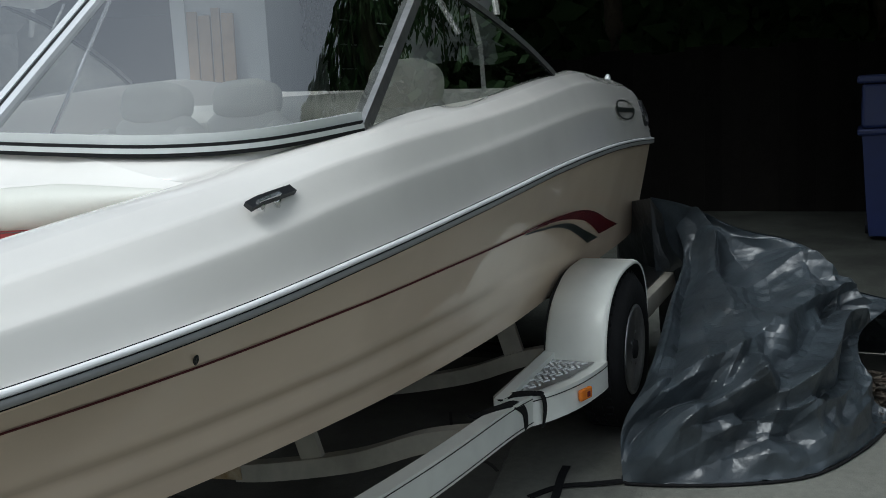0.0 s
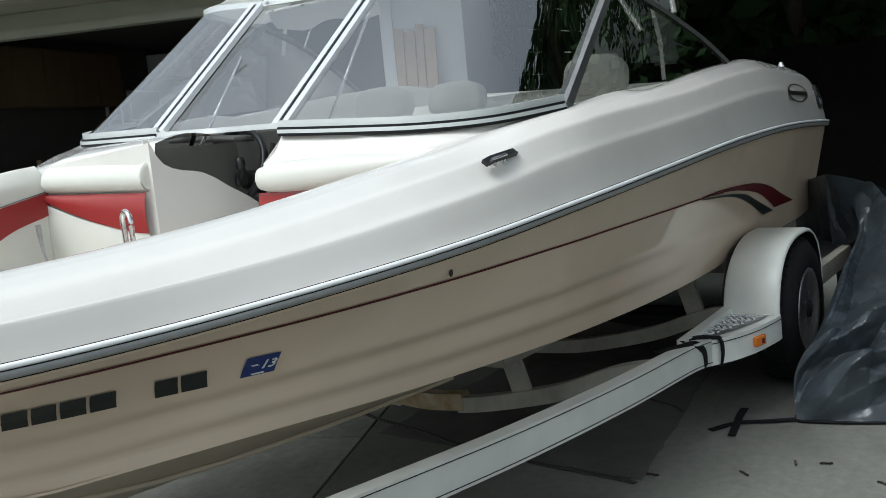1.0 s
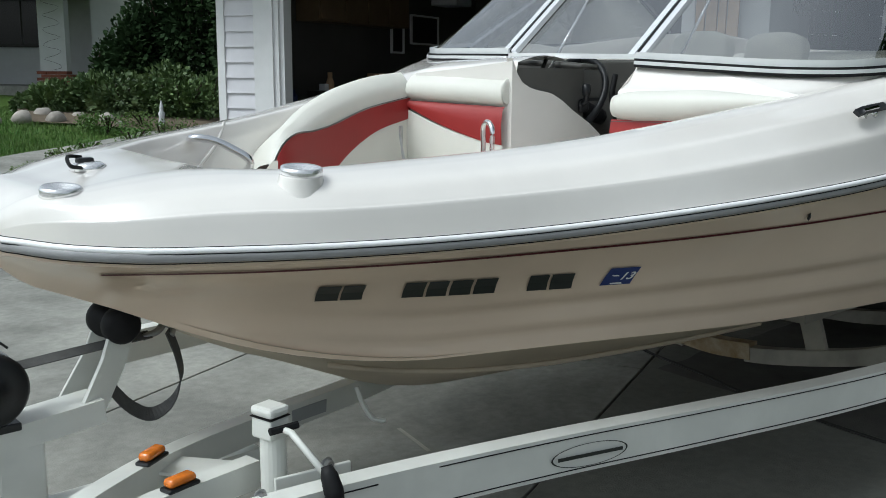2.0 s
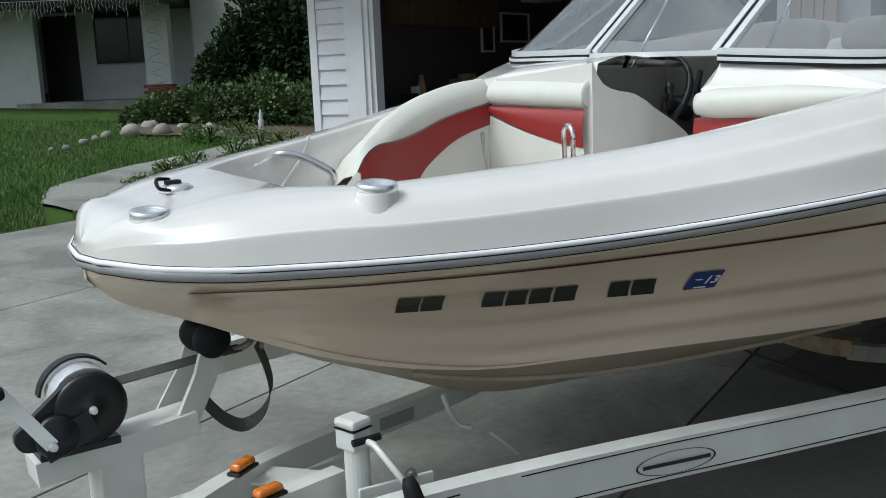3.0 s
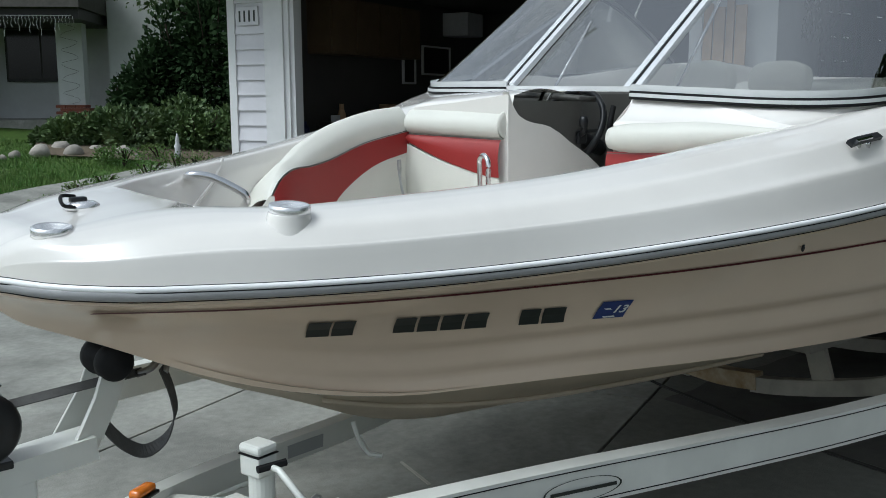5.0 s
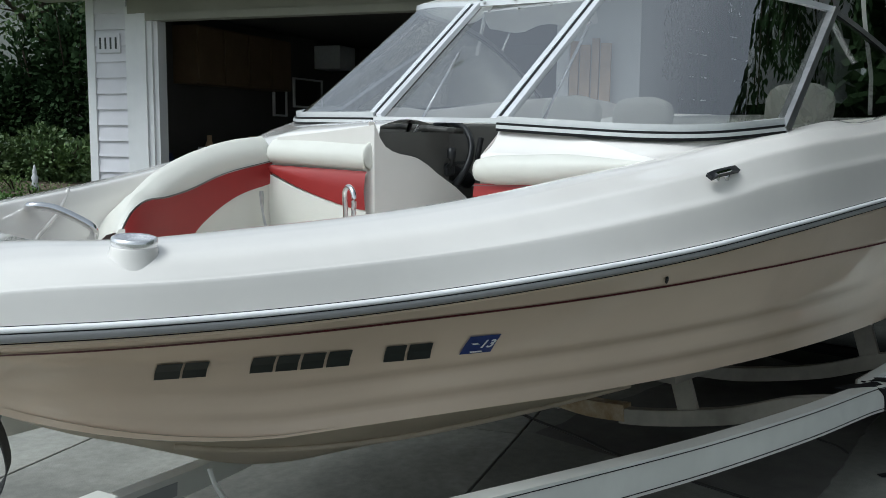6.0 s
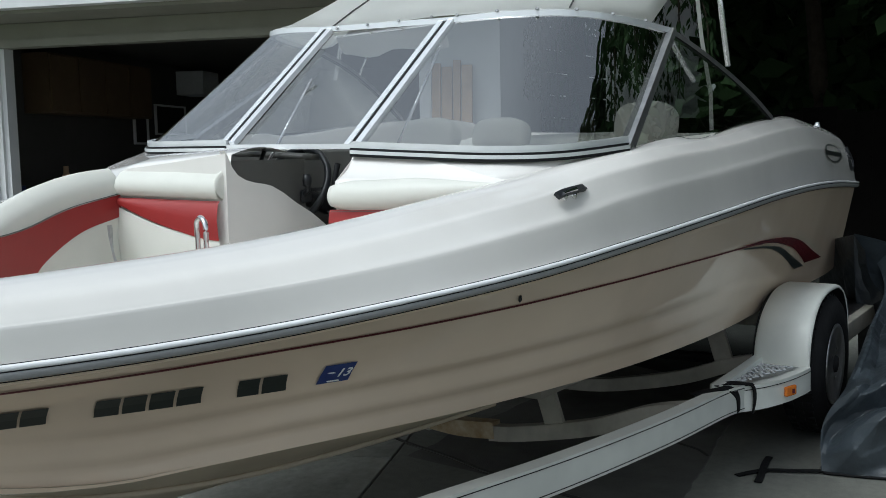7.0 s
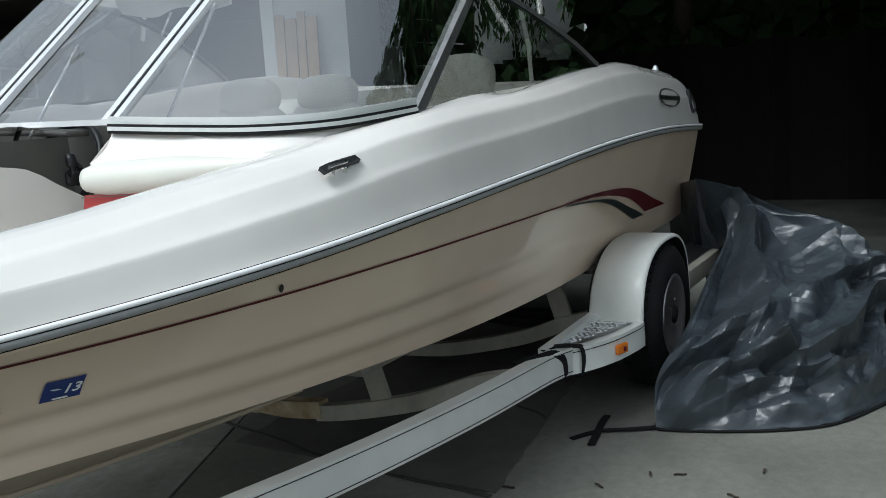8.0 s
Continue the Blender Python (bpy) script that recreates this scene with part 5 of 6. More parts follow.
def bucket_seat(x, y, z, ang, wide=0.23):
    """A helm seat with a thick back, a fat rounded head roll and a base cushion, facing the bow."""
    m = pose(x, y, z, 0, 0, ang)
    s = part("cockpit_seat", cushion_mesh(m @ pose(0.06, 0, 1.17, 0, 8, 0), (0.10, wide * 1.1, 0.31)), M["vinyl"], boat, "white vinyl bucket seat", smooth=True)
    part("head_roll", cushion_mesh(m @ pose(0.09, 0, 1.515, 0, 8, 0), (0.085, wide * 0.74, 0.095), 0.7), M["vinyl"], s, smooth=True)
    part("cushion", cushion_mesh(m @ pose(-0.18, 0, 0.92), (0.25, wide, 0.08)), M["vinyl"], s, smooth=True)
    for k in (-1, 1):
        part("side_wing", cushion_mesh(m @ pose(-0.0, k * wide * 0.9, 1.2, 0, 8, 0), (0.10, 0.05, 0.22)), M["vinyl"], s, smooth=True)
    return s


bucket_seat(3.40, 0.55, 0.0, 0)
bucket_seat(3.76, 0.33, 0.0, 0)
bucket_seat(3.22, -0.74, 0.02, 0, 0.19)
part("stern_lounge", boxed((4.0, -0.98, 0.75), (4.35, 0.98, 1.50), None, 0.09), M["vinyl"], boat, "white padded stern lounge", smooth=True)
bm = bmesh.new()
grid(bm, [[(x, y, z - 0.04 * abs(y) + HEEL * y) for y in (-1.03, -0.7, -0.35, 0, 0.35, 0.7, 1.03)] for x, z in ((4.25, 1.47), (4.6, 1.53), (5.0, 1.50), (5.35, 1.36), (5.5, 1.2))])
part("sun_pad", bm, M["vinyl"], boat, "white padded stern sun pad", smooth=True)

# bimini canvas -----------------------------------------------------------------
bm = bmesh.new()
rows = []
for k in range(9):
    s = k / 8
    row = []
    for j in range(25):
        a = -1 + 2 * j / 24
        i = min(len(WS_TOP) - 1, int(abs(a) * 0.9 * (len(WS_TOP) - 1)))
        q = Vector(WS_TOP[i]) if a < 0 else Vector(heeled(WS_TOP[i]))
        if abs(a) < 0.18:
            q = Vector((2.393, 0.302 * a / 0.18, 1.94))
        bow_y = a * (1.0 if a < 0 else 0.8)
        end = Vector((3.35, bow_y, 2.52 - 0.12 * a * a + HEEL * bow_y))
        p = q.lerp(end, s)
        if a > 0.3:
            p.z = q.z + (end.z - q.z) * s ** (1 + 2.5 * (a - 0.3))
        p.z += 0.05 * math.sin(math.pi * s) * (0.5 - abs(a)) + 0.012 * noise.noise((p.x * 5, p.y * 5, 0)) * math.sin(math.pi * s)
        p.z += 0.016 * (1 - s)
        row.append(p)
    rows.append(row)
for k in range(1, 6):
    s = k / 5
    rows.append([Vector((3.35 + 1.5 * s, (-1 + 2 * j / 24) * 1.0, 2.52 - 0.12 * (-1 + 2 * j / 24) ** 2 - 0.05 * math.sin(math.pi * s) + HEEL * (-1 + 2 * j / 24))) for j in range(25)])
grid(bm, rows)
top = part("bimini_top", bm, M["canvas"], boat, "white canvas bimini top snapped to the windshield", smooth=True)
top.modifiers.new("thickness", "SOLIDIFY").thickness = 0.004
for j in (5, 14, 19):
    part("seam", tubed([rows[k][j] + Vector((0, 0, 0.005)) for k in range(9)], 0.0035, 5), M["strap_grey"], top)
fl = []
for k in range(4):
    fl.append([(2.42 + 0.015 * k + 0.012 * math.sin(j * 1.3 + k), -0.26 + 0.54 * j / 12, 1.925 - 0.028 * k - 0.012 * math.sin(j * 0.9) * k / 3) for j in range(13)])
part("canvas_flap", grid(bmesh.new(), fl), M["canvas"], top, "drooping canvas flap", smooth=True)
for i in range(2, len(WS_TOP) - 2, 5):
    p = Vector(WS_TOP[i])
    part("snap", lathe(bmesh.new(), [(0, 0.004), (0.006, 0.004), (0.008, 0)], Matrix.Translation(p + Vector((-0.012, -0.004, 0.014))) @ pose(0, 0, 0, 50, 0, -60), 10), M["alu_dark"], top)
for j in range(4):
    part("snap", lathe(bmesh.new(), [(0, 0.004), (0.006, 0.004), (0.008, 0)], Matrix.Translation((2.378, -0.24 + 0.16 * j, 1.95)) @ pose(0, 0, 0, 50, 0, -90), 10), M["alu_dark"], top)
for s in (-1, 1):
    part("pole", tubed([(3.35, s * 1.09, 1.765 + (0.07 if s > 0 else 0)), (3.37, s * 1.04, 2.1), (3.36, s * 0.98, 2.42)], 0.012, 10), M["chrome"], top, "polished steel bimini pole", smooth=True)
    part("bow_tube", tubed(spline([(3.36, s * 0.98, 2.38), (3.36, s * 0.8, 2.46), (3.36, s * 0.4, 2.49), (3.36, 0, 2.495)], 5), 0.012, 8), M["chrome"], top, smooth=True)
part("strap", tubed([(3.30, -0.93, 2.42), (3.42, -0.95, 1.9), (3.50, -0.965, 1.66), (3.53, -0.96, 1.50)], 0, flat=(0.010, 0.0015), up=(0.5, 0.8, 0)), M["canvas"], top, "pale hanging webbing strap")

# ---------------------------------------------------------------- the trailer
trailer = thing("boat_trailer", (2.0, 0, 0), "white painted steel boat trailer with fenders and winch", "trailer")
RAIL = [(-0.62, -0.66, 0.475), (-0.1, -0.70, 0.462), (0.3, -0.745, 0.459), (0.8, -0.835, 0.450), (1.3, -0.935, 0.434), (1.9, -1.04, 0.412), (2.5, -1.13, 0.402), (3.0, -1.175, 0.393), (3.22, -1.185, 0.372)]
for side in (-1, 1):
    path = spline([(x, y if side < 0 else -y, z) for x, y, z in RAIL] if side < 0 else [(x, -y, z) for x, y, z in RAIL[2:]], 6)
    rail = part("side_rail", tubed(path, 0, flat=(0.028, 0.054)), M["trailer"], trailer, "white channel side rail")
    for dz in (0.043, -0.043):
        part("edge_line", tubed([p + Vector((0, side * 0.0285, dz)) for p in path[14:]], 0, flat=(0.0012, 0.0014)), M["black"], rail)
    if side < 0:
        part("edge_line", tubed([Vector(p) + Vector((0, -0.029, 0.036)) for p in path[6:13]], 0, flat=(0.0012, 0.0014)), M["black"], rail)
# maker's oval on the rail: ring and bar
bm = bmesh.new()
lx, lz = 0.90, 0.439
grid(bm, [[(lx + r * math.cos(a), -0.855 - 0.19 * r * math.cos(a) - 0.0315, lz - 0.04 * r * math.cos(a) + 0.25 * r * math.sin(a)) for r in (0.118, 0.124)] for a in (2 * math.pi * i / 40 for i in range(41))])
em = part("emblem", bm, M["decal_black"], trailer, "dark oval maker's emblem")
bm = bmesh.new()
grid(bm, [[(x, -0.855 - 0.19 * (x - lx) - 0.034, lz - 0.04 * (x - lx) + z) for z in (-0.005, 0.005)] for x in (lx - 0.105, lx + 0.105)])
part("bar", bm, M["decal_black"], em)
# tongue members
part("tongue_beam", tubed(spline([(-0.75, -0.74, 0.47), (-0.175, -0.398, 0.468), (0.10, -0.225, 0.44), (0.45, -0.06, 0.40), (0.875, 0.09, 0.365), (1.4, 0.3, 0.33)], 6), 0, flat=(0.026, 0.036)), M["trailer"], trailer, "white tongue beam with label")
part("label_patch", tubed([(0.52, -0.058, 0.392), (0.70, 0.0, 0.376)], 0, flat=(0.002, 0.020)), M["decal_grey"], trailer, "worn grey data label")
part("tongue_beam", tubed([(-0.62, -0.67, 0.475), (-0.10, -0.515, 0.468), (0.16, -0.475, 0.468)], 0, flat=(0.024, 0.034)), M["trailer"], trailer)
part("gusset", tubed([(0.02, -0.26, 0.455), (0.13, -0.42, 0.46)], 0, flat=(0.05, 0.004)), M["trailer"], trailer)
part("tongue_spine", tubed([(-1.5, -0.07, 0.30), (0.4, -0.07, 0.30)], 0, flat=(0.04, 0.05)), M["trailer"], trailer)
part("tongue_cross", tubed([(-0.55, -0.66, 0.42), (-0.55, -0.05, 0.36)], 0, flat=(0.03, 0.04)), M["trailer"], trailer)
part("safety_rod", tubed(spline([(0.745, -0.10, 0.45), (0.755, -0.115, 0.40), (0.775, -0.135, 0.355), (0.79, -0.15, 0.348), (0.805, -0.165, 0.345)], 5), 0.008, 8), M["trailer"], trailer, "thin white bent rod", smooth=True)
for x, y, z, turn in ((-0.02, -0.325, 0.497, 30), (-0.045, -0.515, 0.502, 12)):
    am = part("marker_base", boxed((-0.042, -0.019, 0), (0.042, 0.019, 0.010), pose(x, y, z, 0, 0, turn), 0.004), M["black_plastic"], trailer)
    bm = boxed((-0.037, -0.016, 0.010), (0.037, 0.016, 0.030), None, 0.008)
    for v in bm.verts:
        v.co.x *= 1 - 6 * max(0, v.co.z - 0.012)
        v.co = pose(x, y, z, 0, 0, turn) @ v.co
    part("amber_lens", bm, M["amber"], am, "amber marker lens", smooth=True)
# jack
jx, jy = 0.155, -0.575
jack = part("jack_tube", lathe(bmesh.new(), [(0, 0.0), (0.03, 0.0), (0.03, 0.60), (0, 0.60)], Matrix.Translation((jx, jy, 0.02)), 20), M["trailer"], trailer, "white tongue jack", smooth=False)
part("jack_head", boxed((-0.029, -0.032, 0), (0.029, 0.032, 0.05), pose(jx - 0.006, jy, 0.588, 0, 0, 12), 0.006), M["trailer"], jack)
part("jack_cap", boxed((-0.031, -0.034, 0), (0.031, 0.034, 0.024), pose(jx - 0.006, jy, 0.6395, 0, 0, 12), 0.009), M["trailer"], jack, "white jack cap")
part("cap_line", boxed((-0.0305, -0.0335, -0.0012), (0.0305, 0.0335, 0.0006), pose(jx - 0.006, jy, 0.6385, 0, 0, 12)), M["black"], jack)
part("gear_pin", tubed([(jx - 0.035, jy - 0.045, 0.618), (jx + 0.034, jy - 0.05, 0.620)], 0.009, 8), M["black"], jack)
part("crank", tubed([(jx - 0.005, jy - 0.04, 0.618), (jx + 0.004, jy - 0.07, 0.614), (jx + 0.014, jy - 0.2, 0.545)], 0.008, 8), M["trailer"], jack, smooth=True)
part("crank_grip", lathe(bmesh.new(), [(0, 0), (0.012, 0), (0.019, 0.02), (0.022, 0.055), (0.018, 0.075), (0, 0.08)], pose(jx + 0.014, jy - 0.188, 0.572, 155, 0, 5), 14), M["black"], jack, "black rubber crank grip", smooth=True)
part("jack_plate", boxed((-0.03, -0.01, 0), (0.16, 0.0, 0.11), pose(jx, jy - 0.05, 0.40, 0, 0, -8), 0.003), M["trailer"], jack)
for k in range(4):
    part("bolt", lathe(bmesh.new(), [(0, 0.014), (0.010, 0.014), (0.010, 0), (0.016, 0), (0.016, -0.004)], pose(jx + (-0.1, 0.03, 0.10, 0.1)[k], jy - 0.068 - 0.02 * (k == 0) * 2, (0.51, 0.42, 0.515, 0.43)[k], 90, 0, 0), 8), M["alu_dark"], jack)
# winch stand, roller and winch
part("winch_post", boxed((-0.30, -0.115, 0.25), (-0.19, 0.0, 0.525), None, 0.006), M["trailer"], trailer, "white winch post")
part("winch_bracket", tubed([(-0.44, -0.06, 0.535), (-0.25, -0.06, 0.548), (-0.04, -0.06, 0.566)], 0, flat=(0.055, 0.03)), M["trailer"], trailer)
for y in (-0.095, 0.03):
    part("roller_arm", tubed([(-0.075, y, 0.55), (0.0, y * 0.8, 0.67), (0.03, y * 0.75, 0.745)], 0, flat=(0.006, 0.034)), M["trailer"], trailer)
rr = part("bow_roller", lathe(bmesh.new(), [(0, -0.075), (0.038, -0.075), (0.047, -0.062), (0.049, -0.035), (0.034, -0.012), (0.028, 0.0), (0.034, 0.012), (0.049, 0.035), (0.047, 0.062), (0.038, 0.075), (0, 0.075)], pose(0.028, -0.03, 0.766, 90, 0, 0), 24), M["black"], trailer, "black rubber bow roller", smooth=True)
WC = Vector((-0.306, -0.115, 0.674))
winch = part("winch", lathe(bmesh.new(), [(0, -0.04), (0.074, -0.04), (0.083, -0.03), (0.087, -0.015), (0.087, 0.012), (0.079, 0.02), (0.05, 0.022), (0.010, 0.024), (0.010, 0.032), (0, 0.032)], Matrix.Translation(WC) @ pose(0, 0, 0, 90, 0, 0), 30), M["black_plastic"], trailer, "black strap winch with steel crank", smooth=True)
part("side_plate", slab([(0.088 * math.cos(a), 0.088 * math.sin(a)) for a in (math.radians(-70 + 12 * i) for i in range(18))] + [(-0.142 + 0.034 * math.cos(a), -0.04 + 0.034 * math.sin(a)) for a in (math.radians(150 + 15 * i) for i in range(9))], 0.022, Matrix.Translation(WC + Vector((0, 0.012, 0))) @ pose(0, 0, 0, 90, 0, 0)), M["black_plastic"], winch, "black teardrop winch cover")
part("drum_guard", tubed([WC + Vector((0.094 * math.cos(a), 0.095, 0.012 + 0.094 * math.sin(a))) for a in (math.radians(40 + 12 * i) for i in range(12))], 0, flat=(0.003, 0.016), up=(0, 1, 0)), M["black_plastic"], winch)
part("strap_drum", lathe(bmesh.new(), [(0.0, -0.04), (0.080, -0.04), (0.080, 0.04), (0, 0.04)], Matrix.Translation(WC + Vector((0, 0.06, 0.012))) @ pose(0, 0, 0, 90, 0, 0), 24), M["alu"], winch, smooth=False)
part("gear_housing", lathe(bmesh.new(), [(0, -0.02), (0.046, -0.02), (0.052, -0.012), (0.052, 0.014), (0.046, 0.022), (0, 0.022)], Matrix.Translation(WC + Vector((-0.085, -0.012, -0.045))) @ pose(0, 0, 0, 90, 0, 0), 24), M["black_plastic"], winch, smooth=True)
part("housing_web", tubed([WC + Vector((0.0, -0.012, -0.03)), WC + Vector((-0.12, -0.012, -0.07))], 0, flat=(0.018, 0.035), up=(0.4, 0, 1)), M["black_plastic"], winch)
part("base_plate", boxed((-0.43, -0.118, 0.566), (-0.24, -0.0, 0.586), None, 0.004), M["black_plastic"], winch)
part("crank_arm", tubed([WC + Vector((-0.105, -0.05, -0.055)), WC + Vector((-0.214, -0.055, 0.11))], 0, flat=(0.003, 0.016), up=(1, 0, 0.2)), M["alu"], winch, "steel crank arm")
part("crank_grip", lathe(bmesh.new(), [(0, 0), (0.013, 0), (0.015, 0.04), (0.011, 0.07), (0, 0.07)], Matrix.Translation(WC + Vector((-0.214, -0.05, 0.11))) @ pose(0, 0, 0, 90, 0, 0), 14), M["black"], winch)
part("hub_bolt", lathe(bmesh.new(), [(0, 0.012), (0.008, 0.010), (0.011, 0)], Matrix.Translation(WC + Vector((0.0, -0.03, 0))) @ pose(0, 0, 0, 90, 0, 0), 12), M["alu"], winch)
part("crank_bolt", lathe(bmesh.new(), [(0, 0.016), (0.009, 0.014), (0.012, 0)], Matrix.Translation(WC + Vector((-0.105, -0.054, -0.055))) @ pose(0, 0, 0, 90, 0, 0), 12), M["alu"], winch)
part("winch_strap", tubed([(-0.27, -0.05, 0.70), (0.0, -0.05, 0.716), (0.12, -0.04, 0.718)], 0, flat=(0.015, 0.0015), up=(0, -0.5, 1)), M["strap_grey"], trailer, "grey winch strap")
part("bow_hook", tubed(spline([(0.10, -0.04, 0.712), (0.14, -0.04, 0.722), (0.165, -0.03, 0.735), (0.185, -0.035, 0.725), (0.175, -0.045, 0.705)], 5), 0.010, 8), M["alu_dark"], trailer, "rusty steel bow hook", smooth=True)
loop = spline([(0.168, -0.045, 0.722), (0.19, -0.05, 0.65), (0.194, -0.055, 0.585), (0.16, -0.06, 0.53), (0.105, -0.06, 0.508), (0.055, -0.058, 0.535), (0.015, -0.056, 0.582), (-0.008, -0.055, 0.622)], 6)
part("strap_tail", tubed(loop, 0, flat=(0.0018, 0.022), up=(0.6, 0.75, 0.45)), M["strap_grey"], trailer, "loose grey strap tail")
# cross members and bunk brackets
for x, rust in ((2.9, True), (3.95, False)):
    for s in (-1, 1):
        pts = spline([(x, s * 0.0, 0.145), (x, s * 0.27, 0.165), (x, s * 0.66, 0.248), (x, s * 0.93, 0.345), (x, s * 1.12, 0.385)], 6)
        part("cross_member", tubed(pts[4:] if rust else pts, 0, flat=(0.03, 0.034)), M["trailer_dirty"], trailer, "stained white cross member")
    if rust:
        part("rusty_joint", tubed(spline([(x, -0.19, 0.17), (x, 0, 0.157), (x, 0.19, 0.17)], 4), 0, flat=(0.034, 0.038)), M["rust"], trailer, "rusty cross member joint")
    for s in (-1, 1):
        y0, y1, z0, z1 = (0.50, 0.43, 0.20, 0.42) if rust else (0.90, 0.84, 0.33, 0.52)
        part("bunk_bracket", tubed([(x, s * y0, z0), (x, s * y1, z1)], 0, flat=(0.012, 0.045), up=(0, 1, 0)), M["trailer_dirty"], trailer)
for s in (-1, 1):
    part("bunk_board", tubed([(2.75, s * 0.43, 0.40), (5.2, s * 0.45, 0.41)], 0, flat=(0.07, 0.02)), M["trailer_dirty"], trailer)
part("axle", tubed([(4.2, -1.2, 0.31), (4.2, 1.2, 0.31)], 0.03, 10), M["black"], trailer)
part("rear_beam", tubed([(3.2, -1.10, 0.36), (5.4, -1.08, 0.36)], 0, flat=(0.028, 0.06)), M["trailer_dirty"], trailer)
part("rear_beam", tubed([(3.2, 1.10, 0.36), (5.4, 1.08, 0.36)], 0, flat=(0.028, 0.06)), M["trailer_dirty"], trailer)
part("rear_cross", tubed([(5.38, -1.1, 0.34), (5.38, 1.1, 0.34)], 0, flat=(0.03, 0.05)), M["trailer_dirty"], trailer)


def fender(s):
    """Step pads, arch and wheel of one side (s = -1 is port)."""
    def Y(y):
        return s * y
    outer = [(3.20, 1.185), (3.32, 1.26), (3.48, 1.318), (3.66, 1.35), (3.74, 1.355)]
    out = spline([(x, y, 0) for x, y in outer], 5)
    bm = bmesh.new()
    grid(bm, [[(p.x, Y(1.12), 0.418), (p.x, Y(p.y), 0.418), (p.x, Y(p.y + 0.002), 0.31), (p.x, Y(p.y - 0.02), 0.305)] for p in out])
    pad = part("step_pad", bm, M["trailer"], trailer, "white step pad before the fender")
    part("pad_rail", tubed([(3.12, Y(1.128), 0.424), (3.74, Y(1.118), 0.43)], 0, flat=(0.022, 0.016)), M["trailer"], pad)
    part("edge_line", tubed([Vector((p.x, Y(p.y + 0.003), 0.402)) for p in out], 0, flat=(0.0012, 0.0014)), M["black"], pad)
    part("tread_plate", grid(bmesh.new(), [[(x, Y(1.135 + 0.0), 0.422), (x, Y(w), 0.422)] for x, w in ((3.20, 1.15), (3.32, 1.215), (3.48, 1.275), (3.70, 1.315))]), M["tread"], pad, "aluminium tread plate")
    bm = bmesh.new()
    for i in range(11):
        for j in range(7):
            x, y = 3.245 + i * 0.042, 1.15 + j * 0.026 + (i % 2) * 0.013
            lim = 1.15 + (x - 3.2) * 0.42 - (x - 3.2) ** 2 * 0.2
            if y < lim - 0.008:
                tube(bm, [(x - 0.014, Y(y - 0.008 * (-1) ** i), 0.4235), (x + 0.014, Y(y + 0.008 * (-1) ** i), 0.4235)], 0, flat=(0.005, 0.003))
    tagged(part("tread_pattern", bm, M["alu"], pad), kind="stuff")
    cx, a, b, z0 = 4.2, 0.475, 0.35, 0.385
    arc = []
    for i in range(33):
        th = math.pi * (1 - i / 32)
        c, q = math.cos(th), math.sin(th)
        arc.append((cx + (a if c < 0 else 0.355) * math.copysign(abs(c) ** 0.75, c), z0 + b * q ** 0.8 - (0.0 if 0 < i < 32 else 0.06)))
    bm = bmesh.new()
    grid(bm, [[(x + 0.01 * (cx - x), Y(1.10), z - 0.03), (x, Y(1.115), z), (x, Y(1.33), z), (x + 0.01 * (cx - x), Y(1.345), z - 0.004), (x + (0.03 if x < cx else 0.006) * (cx - x), Y(1.352), z - 0.012), (x + (0.045 if x < cx else 0.008) * (cx - x), Y(1.350), z - 0.02), (x + (0.045 if x < cx else 0.012) * (cx - x), Y(1.335), z - 0.021)] for x, z in arc])
    part("fender", bm, M["trailer"], trailer, "rounded white steel fender", smooth=True)
    bm = bmesh.new()
    grid(bm, [[(x + (0.045 if x < cx else 0.014) * (cx - x), Y(1.349), z - 0.021), (x + 0.03 * (cx - x), Y(1.09), z - 0.02), (x, Y(1.09), 0.33)] for x, z in arc[1:-1]])
    part("fender_apron", bm, M["black"], trailer)
    rear = part("rear_pad", boxed((4.56, Y(1.115), 0.385), (5.5, Y(1.345), 0.485), None, 0.006), M["trailer_dirty"], trailer, "stained rear step pad")
    part("tread_plate", boxed((4.70, Y(1.13), 0.486), (5.47, Y(1.30), 0.490)), M["tread"], rear)
    wm = pose(cx, Y(1.272), 0.345, 90 if s < 0 else -90, 0, 0)
    tyre = part("tyre", lathe(bmesh.new(), [(0.19, -0.08), (0.25, -0.098), (0.305, -0.092), (0.335, -0.07), (0.345, 0.0), (0.335, 0.07), (0.305, 0.092), (0.25, 0.098), (0.215, 0.094), (0.19, 0.08)], wm, 44), M["tyre"], trailer, "black trailer tyre", smooth=True)
    bm = bmesh.new()
    for k in range(44):
        t = 2 * math.pi * k / 44
        for h in (-0.045, 0, 0.045):
            box(bm, (-0.004, -0.012, -0.016), (0.006, 0.012, 0.016), wm @ pose(0, 0, 0, 0, 0, math.degrees(t)) @ Matrix.Translation((0.3415, 0, h)))
    tagged(part("tread_pattern", bm, M["tyre"], tyre), kind="stuff")
    rim = part("rim", lathe(bmesh.new(), [(0.19, -0.07), (0.178, -0.05), (0.165, 0.05), (0.172, 0.086), (0.188, 0.098), (0.198, 0.095), (0.2, 0.09)], wm, 36), M["alu_dark"], trailer, "silver steel rim", smooth=True)
    part("disc", lathe(bmesh.new(), [(0.17, 0.05), (0.14, 0.078), (0.10, 0.068), (0.06, 0.062), (0.045, 0.085), (0.04, 0.10), (0, 0.104)], wm, 30), M["tyre"], rim, "dark wheel disc", smooth=True)
